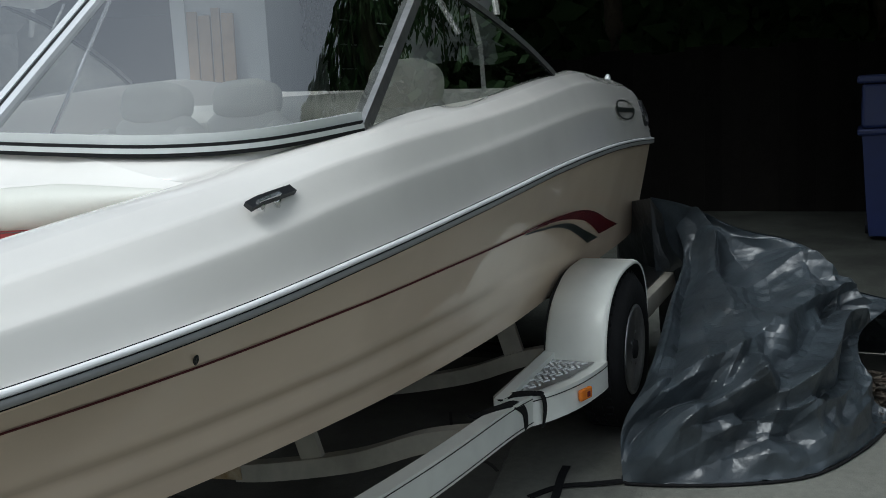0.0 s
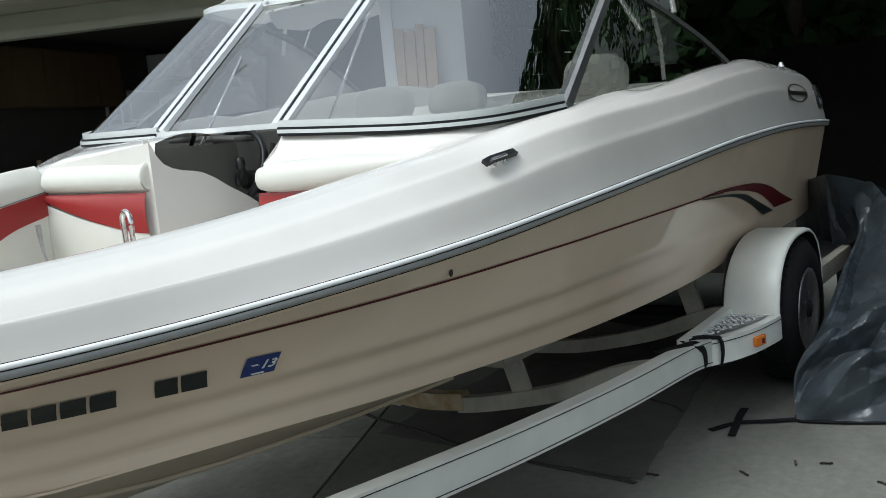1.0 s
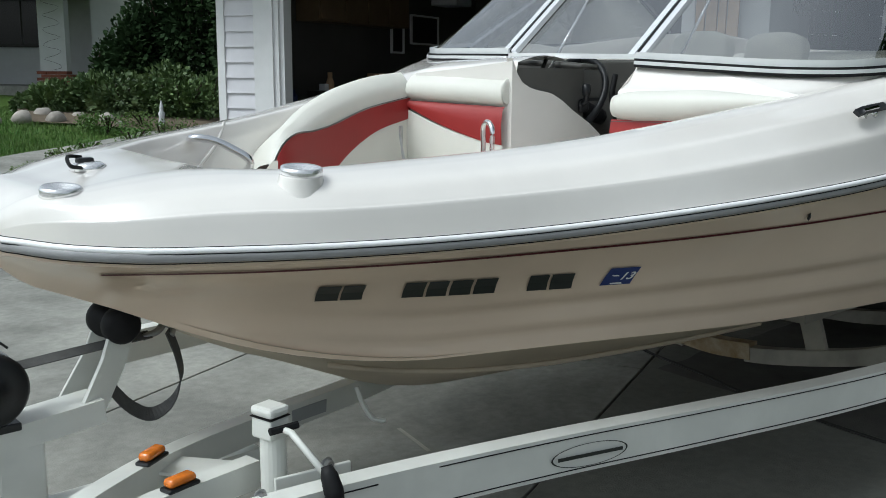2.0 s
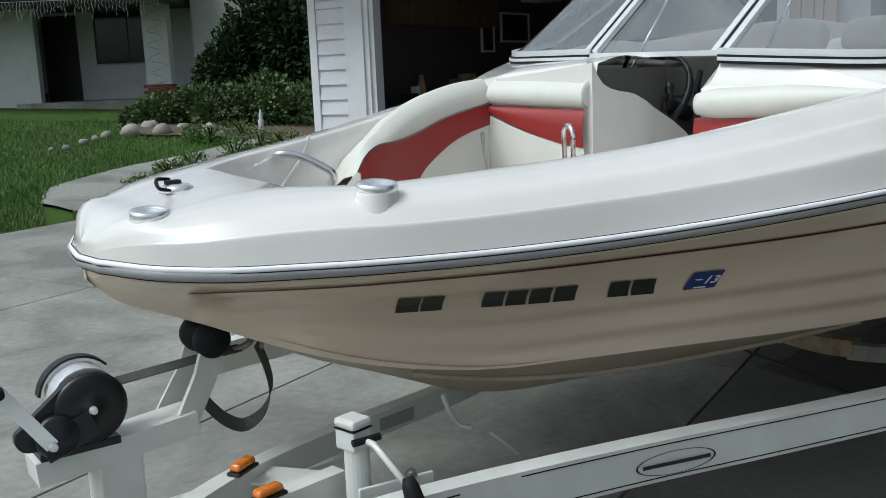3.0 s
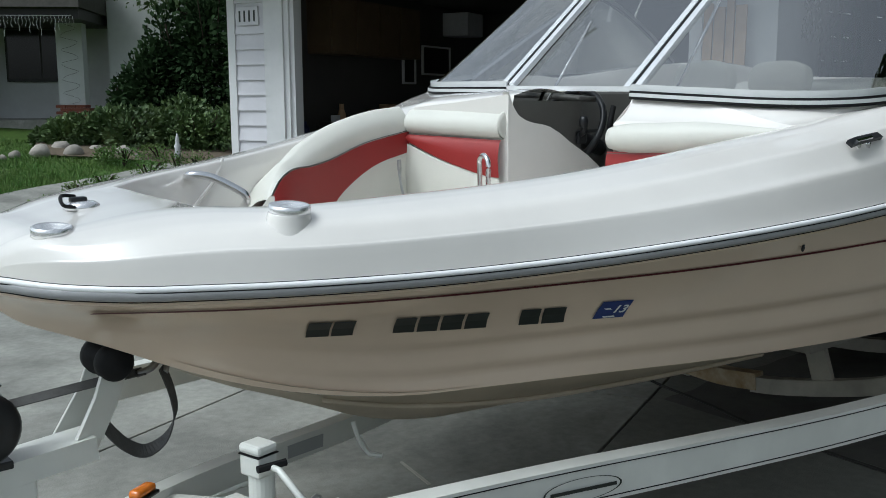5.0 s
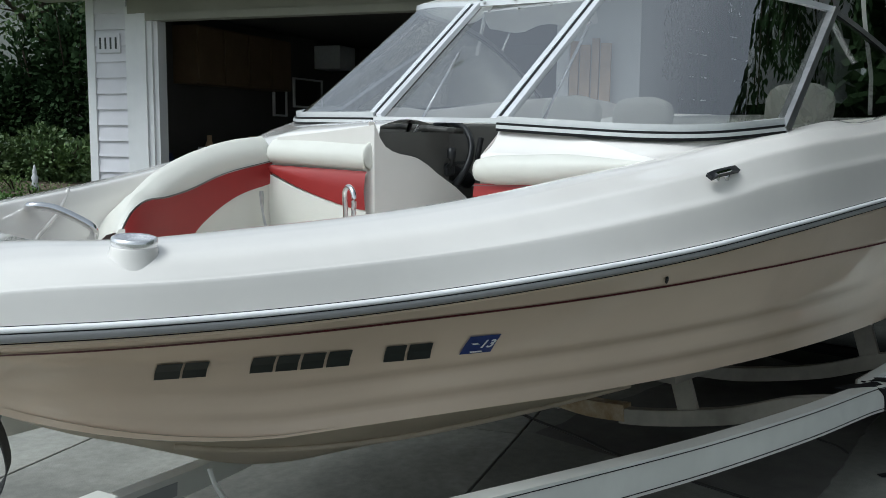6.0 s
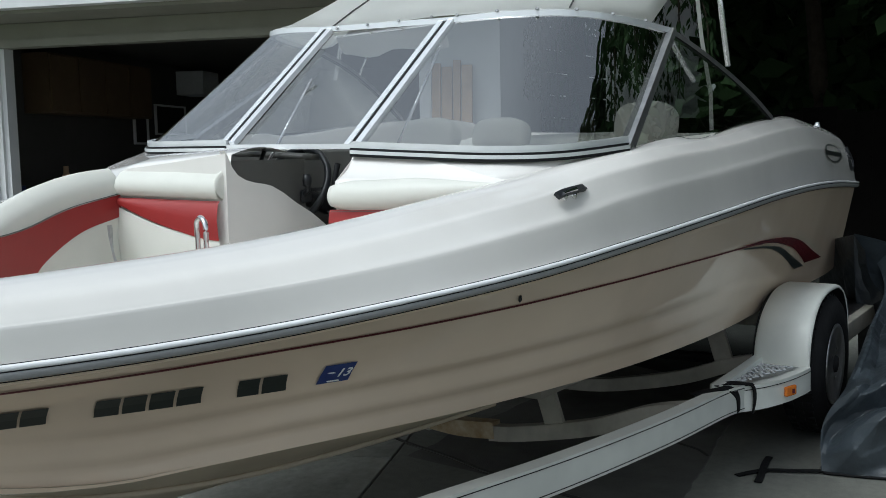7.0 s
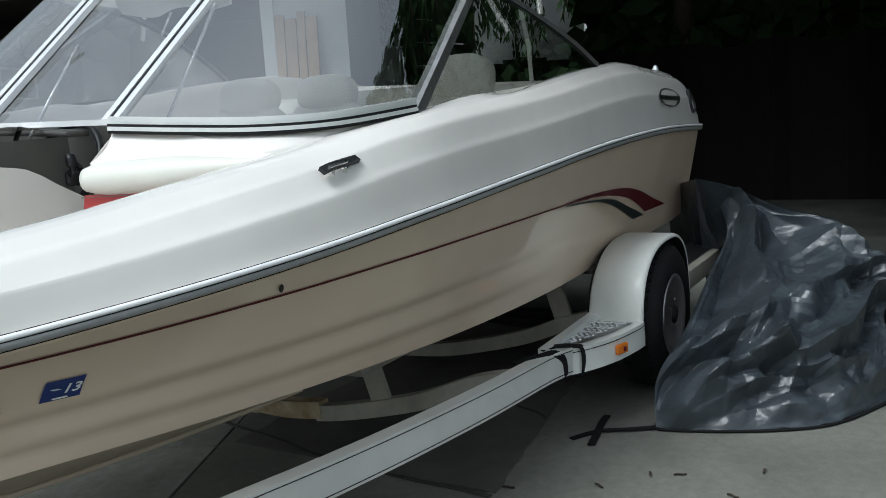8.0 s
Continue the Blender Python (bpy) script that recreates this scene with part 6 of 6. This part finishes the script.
    for k in range(5):
        part("lug_nut", lathe(bmesh.new(), [(0, 0.092), (0.008, 0.09), (0.011, 0.065)], wm @ pose(0.075 * math.cos(k * 1.2566), 0.075 * math.sin(k * 1.2566), 0), 6), M["chrome"], rim)


fender(-1)
fender(1)
lens = part("side_marker", boxed((-0.038, -0.012, -0.022), (0.038, 0.006, 0.022), pose(3.485, -1.33, 0.362, 0, 0, -17), 0.006), M["amber"], trailer, "orange side marker light")
part("bulb_window", boxed((0.0, -0.0135, -0.012), (0.02, -0.012, 0.008), pose(3.485, -1.33, 0.362, 0, 0, -17)), M["red_decal"], lens)
# black tie straps over the rail by the pad
for pts in ([(2.89, -1.112, 0.449), (2.98, -1.15, 0.449), (3.06, -1.195, 0.444), (3.13, -1.212, 0.40), (3.15, -1.21, 0.33)],
            [(3.12, -1.118, 0.436), (3.19, -1.16, 0.437), (3.25, -1.205, 0.426), (3.27, -1.235, 0.415), (3.275, -1.242, 0.36), (3.275, -1.235, 0.30)]):
    part("tie_strap", tubed(spline(pts, 6), 0, flat=(0.0025, 0.018), up=(1, 0, 0)), M["strap"], trailer, "black webbing tie strap")

# ---------------------------------------------------------------- tarp and litter
def along(curve, s):
    k = min(max(s, 0.0), 1.0) * (len(curve) - 1)
    i = min(int(k), len(curve) - 2)
    return curve[i].lerp(curve[i + 1], k - i)


# the sheet hangs between four edges: wheel side, top, ground and open side
T_SIDE = spline([(3.52, -1.46, 0), (3.62, -1.44, 0.2), (3.85, -1.49, 0.33), (4.5, -1.46, 0.48), (5.05, -1.43, 0.6), (5.15, -1.36, 0.8), (5.0, -1.28, 0.92)], 16)
T_TOP = spline([(5.0, -1.28, 0.92), (5.1, -1.46, 0.86), (5.15, -1.70, 0.74), (5.15, -1.98, 0.67), (5.1, -2.12, 0.53), (5.1, -2.24, 0.45), (5.1, -2.45, 0.40)], 16)
T_FRONT = spline([(3.52, -1.46, 0), (3.55, -1.62, 0), (3.64, -1.88, 0), (3.80, -2.12, 0), (4.12, -2.29, 0), (4.40, -2.38, 0), (4.55, -2.42, 0)], 16)
T_OPEN = spline([(4.55, -2.42, 0), (4.48, -2.36, 0.12), (4.45, -2.3, 0.22), (4.55, -2.27, 0.30), (4.75, -2.3, 0.36), (4.95, -2.38, 0.39), (5.1, -2.45, 0.40)], 16)
# creases: lift, half width, then the line over the sheet (u along the ground edge, v upwards)
CREASES = [
    (0.145, 0.15, (0.06, 0.0), (0.22, 0.18), (0.35, 0.32)),
    (0.170, 0.15, (0.0, 0.23), (0.25, 0.38), (0.38, 0.47)),
    (-0.102, 0.10, (0.06, 0.12), (0.18, 0.22), (0.30, 0.32)),
    (0.170, 0.14, (0.35, 0.31), (0.42, 0.27), (0.60, 0.38), (0.90, 0.68)),
    (-0.085, 0.10, (0.40, 0.21), (0.55, 0.28)),
    (0.119, 0.13, (0.42, 0.48), (0.82, 0.87)),
    (0.102, 0.09, (0.15, 0.74), (0.18, 0.62), (0.25, 0.52)),
    (-0.102, 0.10, (0.07, 0.68), (0.13, 0.45), (0.12, 0.30)),
    (0.085, 0.12, (0.32, 0.60), (0.47, 0.78), (0.78, 0.90)),
    (-0.085, 0.10, (0.22, 0.76), (0.32, 0.60), (0.38, 0.50)),
    (0.085, 0.09, (0.50, 0.32), (0.58, 0.03)),
    (-0.051, 0.09, (0.27, 0.27), (0.23, 0.06)),
    (0.051, 0.09, (0.43, 0.22), (0.38, 0.05)),
    (0.051, 0.05, (0.27, 0.42), (0.28, 0.30)),
    (0.051, 0.05, (0.33, 0.40), (0.33, 0.32)),
    (-0.085, 0.10, (0.52, 0.55), (0.70, 0.70)),
    (0.068, 0.08, (0.10, 0.92), (0.20, 0.72)),
]
trng = random.Random(12)
KNOTS = [[trng.uniform(-1, 1) for j in range(26)] for i in range(26)]


def facets(a, b):
    """Flat triangular facets between random knots."""
    i, j = int(a) % 24, int(b) % 24
    a, b = a - int(a), b - int(b)
    k00, k10, k01, k11 = KNOTS[i][j], KNOTS[i + 1][j], KNOTS[i][j + 1], KNOTS[i + 1][j + 1]
    if (i * 3 + j) % 2:
        return k00 + (k10 - k00) * a + (k11 - k10) * b if a > b else k00 + (k11 - k01) * a + (k01 - k00) * b
    return k00 + (k10 - k00) * a + (k01 - k00) * b if a + b < 1 else k11 + (k01 - k11) * (1 - a) + (k10 - k11) * (1 - b)


FOLDS = []
for span in (0.62, 0.5, 0.4, 0.33, 0.27, 0.22, 0.18, 0.15, 0.125, 0.10, 0.08, 0.065):
    FOLDS.append((Vector((trng.uniform(-1, 1), trng.uniform(-1, 1), trng.uniform(-1, 1))).normalized(), span, 0.07 * span, trng.random()))


def tarp_point(u, v):
    """Stiff sheet: a draped base with sharp creases and flat facets laid over it."""
    p = along(T_FRONT, u) * (1 - v) + along(T_TOP, u) * v + along(T_SIDE, v) * (1 - u) + along(T_OPEN, v) * u
    p = p - (T_FRONT[0] * ((1 - u) * (1 - v)) + T_FRONT[-1] * (u * (1 - v)) + T_TOP[0] * ((1 - u) * v) + T_TOP[-1] * (u * v))
    wob = 0.022 * noise.noise((u * 6, v * 6, 1)), 0.022 * noise.noise((u * 6, v * 6, 7))
    d = 0.0
    for lift, half, *line in CREASES:
        best = 9.0
        for (ax, ay), (bx_, by_) in zip(line, line[1:]):
            px, py = (u + wob[0] - ax) * 1.5, (v + wob[1] - ay) * 1.8
            dx, dy = (bx_ - ax) * 1.5, (by_ - ay) * 1.8
            t = min(max((px * dx + py * dy) / (dx * dx + dy * dy), 0), 1)
            best = min(best, math.hypot(px - t * dx, py - t * dy))
        d += lift * max(0.0, 1 - best / half)
    for way, span, lift, shift in FOLDS:           # straight pleats that come and go, each in its own direction
        k = p.dot(way) / span + shift + 0.5 * noise.noise(p * 1.7 + way * 9)
        there = min(max(0.5 + 1.6 * noise.noise(p * (0.55 / span) + way * 31), 0.0), 1.0)
        d += lift * there * (abs(k - math.floor(k) - 0.5) * 4 - 1)
    fan, reach = math.atan2(v + 0.04, u + 0.06), math.hypot(u, v)       # long pulls that fan out of the pinned corner
    for pulls, lift in ((3.7, 0.055), (6.9, 0.026)):
        k = fan * pulls / 1.57 + 1.3 * noise.noise((u * 2.2, v * 2.2, pulls))
        there = min(max(0.62 + 1.5 * noise.noise((fan * pulls * 0.8, reach * 2.6, pulls + 3)), 0.0), 1.0)
        d += lift * there * min(1.0, reach * 2.2) * (abs(k - math.floor(k) - 0.5) * 4 - 1)
    hold = min(1, v * 7, (1 - v) * 7) * (0.35 + 0.65 * min(1, u * 8))
    p = p + Vector((-0.62, -0.36, 0.55)) * (d * hold + 0.05 * math.sin(math.pi * v) * math.sin(math.pi * u))
    p.z = max(p.z, 0.004 + 0.008 * (1 + noise.noise((u * 30, v * 20, 0))))
    return p


tarp = thing("tarp", (4.4, -1.9, 0), "crumpled silver-grey plastic tarp heaped behind the trailer wheel", "tarp")
NU, NV = 230, 230
bm = bmesh.new()
grid(bm, [[tarp_point(i / NU, j / NV) for j in range(NV + 1)] for i in range(NU + 1)])
sheet = part("sheet", bm, M["tarp"], tarp, "creased grey tarp sheet", smooth=True)
sheet.data.set_sharp_from_angle(angle=radians(12))
# the far side falls back to the ground behind the ridge, and a loose tail spreads over the slab
bm = bmesh.new()
grid(bm, [[along(T_TOP, u) + Vector((0.5 * w, 0.05 * w, -along(T_TOP, u).z * w)) + Vector((0.05, 0.02, 0.03)) * facets(5 + u * 9, 4 + w * 5) * math.sin(math.pi * w) + Vector((0, 0, 0.006)) for w in (k / 16 for k in range(17))] for u in (i / 60 for i in range(61))])
part("rear_fold", bm, M["tarp"], tarp)
bm = bmesh.new()
grid(bm, [[Vector((4.85 + 0.75 * u, -2.42 - 0.42 * w - 0.2 * u * w, 0.40 * (1 - w) ** 1.5 * (1 - 0.5 * u) + 0.02)) + Vector((0.02, 0.02, 0.05)) * facets(7 + u * 5, 9 + w * 4) * min(1, w * 4) for w in (k / 24 for k in range(25))] for u in (i / 30 for i in range(31))])
part("loose_tail", bm, M["tarp"], tarp, "loose tail of the tarp")
bm = bmesh.new()
corner = [Vector((5.0, -1.28, 0.92)), Vector((5.15, -1.42, 0.55)), Vector((5.8, -0.85, 0.78)), Vector((5.75, -0.95, 0.2))]
grid(bm, [[corner[0].lerp(corner[2], u).lerp(corner[1].lerp(corner[3], u), w) + Vector((-0.05, -0.06, 0.03)) * facets(6 + u * 5, 7 + w * 4) * math.sin(math.pi * w) for w in (k / 16 for k in range(17))] for u in (i / 20 for i in range(21))])
part("side_fold", bm, M["tarp"], tarp)
part("hem_rope", tubed([Vector((p.x - 0.006, p.y - 0.008, 0.009)) for p in T_FRONT[::2]], 0.006, 6), M["strap"], tarp, "dark rolled hem rope", smooth=True)
gs = thing("ground_strap", (3.4, -1.25, 0), "black webbing strap lying on the concrete", "strap")
part("webbing", tubed(spline([(3.30, -1.16, 0.006), (3.42, -1.24, 0.008), (3.48, -1.36, 0.010), (3.54, -1.47, 0.012)], 6), 0, flat=(0.016, 0.002)), M["strap"], gs)
part("webbing", tubed(spline([(3.62, -1.21, 0.008), (3.5, -1.225, 0.015), (3.38, -1.245, 0.012), (3.26, -1.262, 0.006)], 6), 0, flat=(0.016, 0.002)), M["strap"], gs)
part("knot", boxed((3.53, -1.50, 0), (3.58, -1.45, 0.035), None, 0.012), M["strap"], gs)
rng = random.Random(5)
bm = bmesh.new()
for k in range(420):
    x, y = 4.75 + rng.gauss(0, 0.16), -2.34 + rng.gauss(0, 0.12)
    z = 0.01 + max(0, 0.14 * math.exp(-((x - 4.75) ** 2 + (y + 2.34) ** 2) / 0.05)) * rng.random()
    a = rng.uniform(0, 6.28)
    d, e = Vector((math.cos(a), math.sin(a), rng.uniform(-.4, .4))) * 0.03, Vector((-math.sin(a), math.cos(a), rng.uniform(-.3, .3))) * 0.015
    bm.faces.new([bm.verts.new(Vector((x, y, z)) + o) for o in (-d, e, d, -e)])
solo("leaf_litter", bm, M["dry_leaf"], "brown dry leaf litter beside the tarp", "leaf litter", kind="stuff")
for x, y, a in ((3.04, -1.575, 20), (3.077, -1.68, 120), (2.877, -1.43, 60), (2.75, -1.12, 100), (3.21, -1.96, 0), (2.95, -1.9, 70)):
    m = pose(x, y, 0.004, 6, 10, a)
    bm = bmesh.new()
    grid(bm, [[m @ Vector((t, w * k, 0.007 * abs(k) + 0.005 * math.sin(t * 90))) for k in (-1, 0, 1)] for t, w in ((-0.024, 0.001), (-0.01, 0.005), (0.008, 0.0055), (0.024, 0.001))])
    solo("fallen_leaf", bm, M["dry_leaf"], "curled dry leaf lying on the concrete", "leaf", "fallen leaves", smooth=True)

# ---------------------------------------------------------------- in and by the garage
for k, (x, w, h) in enumerate(((3.99, 0.07, 2.16), (4.07, 0.085, 2.13), (4.165, 0.06, 2.18), (4.235, 0.085, 2.14))):
    solo("board", boxed((-w / 2, -0.02, 0), (w / 2, 0.02, h), GARAGE @ pose(x + w / 2, -0.22, 0.0, -4.5, 0, 0), 0.003), M["wood"], "long pine board leaning on the white wall", "board", "boards leaning on the wall")
wallx = CORNER_L + 0.16
cab = thing("wall_cabinet", GARAGE @ Matrix.Translation((wallx + 0.16, 2.2, 1.95)), "brown wooden cabinets hung on the garage wall", "cabinet")
part("body", boxed((wallx, 1.15, 1.93), (wallx + 0.30, 3.25, 2.55), GARAGE), M["cabinet"], cab)
for k in range(4):
    part("door", boxed((wallx + 0.302, 1.17 + k * 0.52, 1.95), (wallx + 0.32, 1.67 + k * 0.52, 2.53), GARAGE, 0.006), M["cabinet"], cab)


def framed(y0, y1, z0, z1, label):
    t = thing("picture_frame", GARAGE @ Matrix.Translation((wallx + 0.02, (y0 + y1) / 2, z0)), label, "frame")
    for a, b, c, d in ((y0, y1, z0, z0 + 0.025), (y0, y1, z1 - 0.025, z1), (y0, y0 + 0.03, z0 + 0.025, z1 - 0.025), (y1 - 0.03, y1, z0 + 0.025, z1 - 0.025)):
        part("frame_bar", boxed((wallx, a, c), (wallx + 0.03, b, d), GARAGE), M["trim"], t)
    part("backing", boxed((wallx, y0 + 0.03, z0 + 0.025), (wallx + 0.012, y1 - 0.03, z1 - 0.025), GARAGE), M["door_dark"], t)


framed(3.3, 3.65, 1.62, 1.98, "pale narrow frame hanging on the dark wall")
framed(3.85, 4.7, 1.75, 2.15, "wide dark panel in a thin grey frame")
solo("carton", boxed((wallx, 4.5, 2.3), (wallx + 0.4, 5.0, 2.62), GARAGE, 0.006), M["statue"], "pale carton stacked high in the garage", "box")
shelf = thing("garage_shelf", GARAGE @ Matrix.Translation((wallx + 0.25, 2.0, 0)), "cluttered workbench along the garage wall", "workbench")
part("top", boxed((wallx, 0.6, 0.92), (wallx + 0.55, 5.0, 0.97), GARAGE, 0.004), M["cabinet"], shelf)
for y in (0.65, 2.6, 4.9):
    for x in (0.03, 0.5):
        part("leg", boxed((wallx + x, y, 0.012), (wallx + x + 0.05, y + 0.05, 0.92), GARAGE), M["cabinet"], shelf)
rng = random.Random(9)
for k in range(16):
    y, w, h = 0.75 + k * 0.26, rng.uniform(0.07, 0.2), rng.uniform(0.1, 0.42)
    mt = rng.choice(["statue", "cabinet", "bin", "rock", "brick", "alu_dark", "wood", "door_dark"])
    x = wallx + rng.uniform(0.05, 0.3)
    if k % 3 == 0:
        bm = lathe(bmesh.new(), [(0, 0), (w * 0.5, 0), (w * 0.52, h * 0.7), (w * 0.3, h * 0.85), (w * 0.3, h), (0, h)], GARAGE @ Matrix.Translation((x + 0.1, y, 0.97)), 14)
        solo("can", bm, M[mt], "small paint can on the workbench", "can", "things on the workbench")
    else:
        solo("tool_box", boxed((x, y - w / 2, 0.97), (x + w, y + w / 2, 0.97 + h), GARAGE, 0.008), M[mt], "small worn box on the workbench", "box", "things on the workbench")

# weeping tree beyond the starboard quarter
def weeping(x, y, height):
    t = thing("weeping_tree", (x, y, 0), "tree with drooping leafy branches beside the garage", "tree")
    bm = bmesh.new()
    tube(bm, spline([(x, y, -0.1), (x + 0.08, y, height * 0.4), (x, y + 0.1, height * 0.75), (x + 0.1, y, height)], 6), [0.11 - 0.004 * i for i in range(19)], 9)
    part("trunk", bm, M["bark"], t)
    twigs, leaves = bmesh.new(), bmesh.new()
    for k in range(60):
        a, r = rng.uniform(0, 6.28), rng.uniform(0.3, 1.5)
        z0 = height * rng.uniform(0.75, 1.0)
        e = Vector((x + r * math.cos(a), y + r * math.sin(a), z0 - rng.uniform(0.7, 1.9)))
        pts = spline([(x, y, z0), (x + 0.6 * r * math.cos(a), y + 0.6 * r * math.sin(a), z0 + 0.1), (x + 0.95 * r * math.cos(a), y + 0.95 * r * math.sin(a), z0 - 0.4), e], 6)
        tube(twigs, pts, 0.008, 4)
        for p in pts[7:]:
            for _ in range(9):
                d = Vector((rng.uniform(-.6, .6), rng.uniform(-.6, .6), -1)).normalized()
                s = d.cross(Vector((rng.uniform(-1, 1), rng.uniform(-1, 1), 0.2))).normalized()
                q = p + Vector((rng.uniform(-.07, .07), rng.uniform(-.07, .07), rng.uniform(-.08, .08)))
                l = rng.uniform(0.08, 0.17)
                leaves.faces.new([leaves.verts.new(w) for w in (q, q + d * l * 0.4 + s * 0.017, q + d * l, q + d * l * 0.4 - s * 0.017)])
    part("branches", twigs, M["bark"], t)
    part("leaves", leaves, M["leaf_dark"], t)


weeping(8.3, 2.0, 4.0)
rng = random.Random(44)
# spreading crowns added overhead to keep daylight off the back yard
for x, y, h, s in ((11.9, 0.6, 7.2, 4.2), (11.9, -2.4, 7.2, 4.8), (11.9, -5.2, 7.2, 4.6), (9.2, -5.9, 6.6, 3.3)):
    tree("tree", x, y, h, s, 0.2, M["leaf_dark"], "tall spreading tree added to shade the back yard", 90, 620, 0.62)
# the side beyond the camera: out-of-view trees added to shade the yard behind the boat
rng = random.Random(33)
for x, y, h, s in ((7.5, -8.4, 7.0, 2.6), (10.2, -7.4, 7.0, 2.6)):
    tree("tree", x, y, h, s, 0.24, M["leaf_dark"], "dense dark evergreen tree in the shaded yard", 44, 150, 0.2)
tree("tree", 10.2, -4.6, 6.0, 3.8, 0.2, M["leaf_dark"], "broad dark tree added low over the back yard for shade", 130, 520, 0.5)
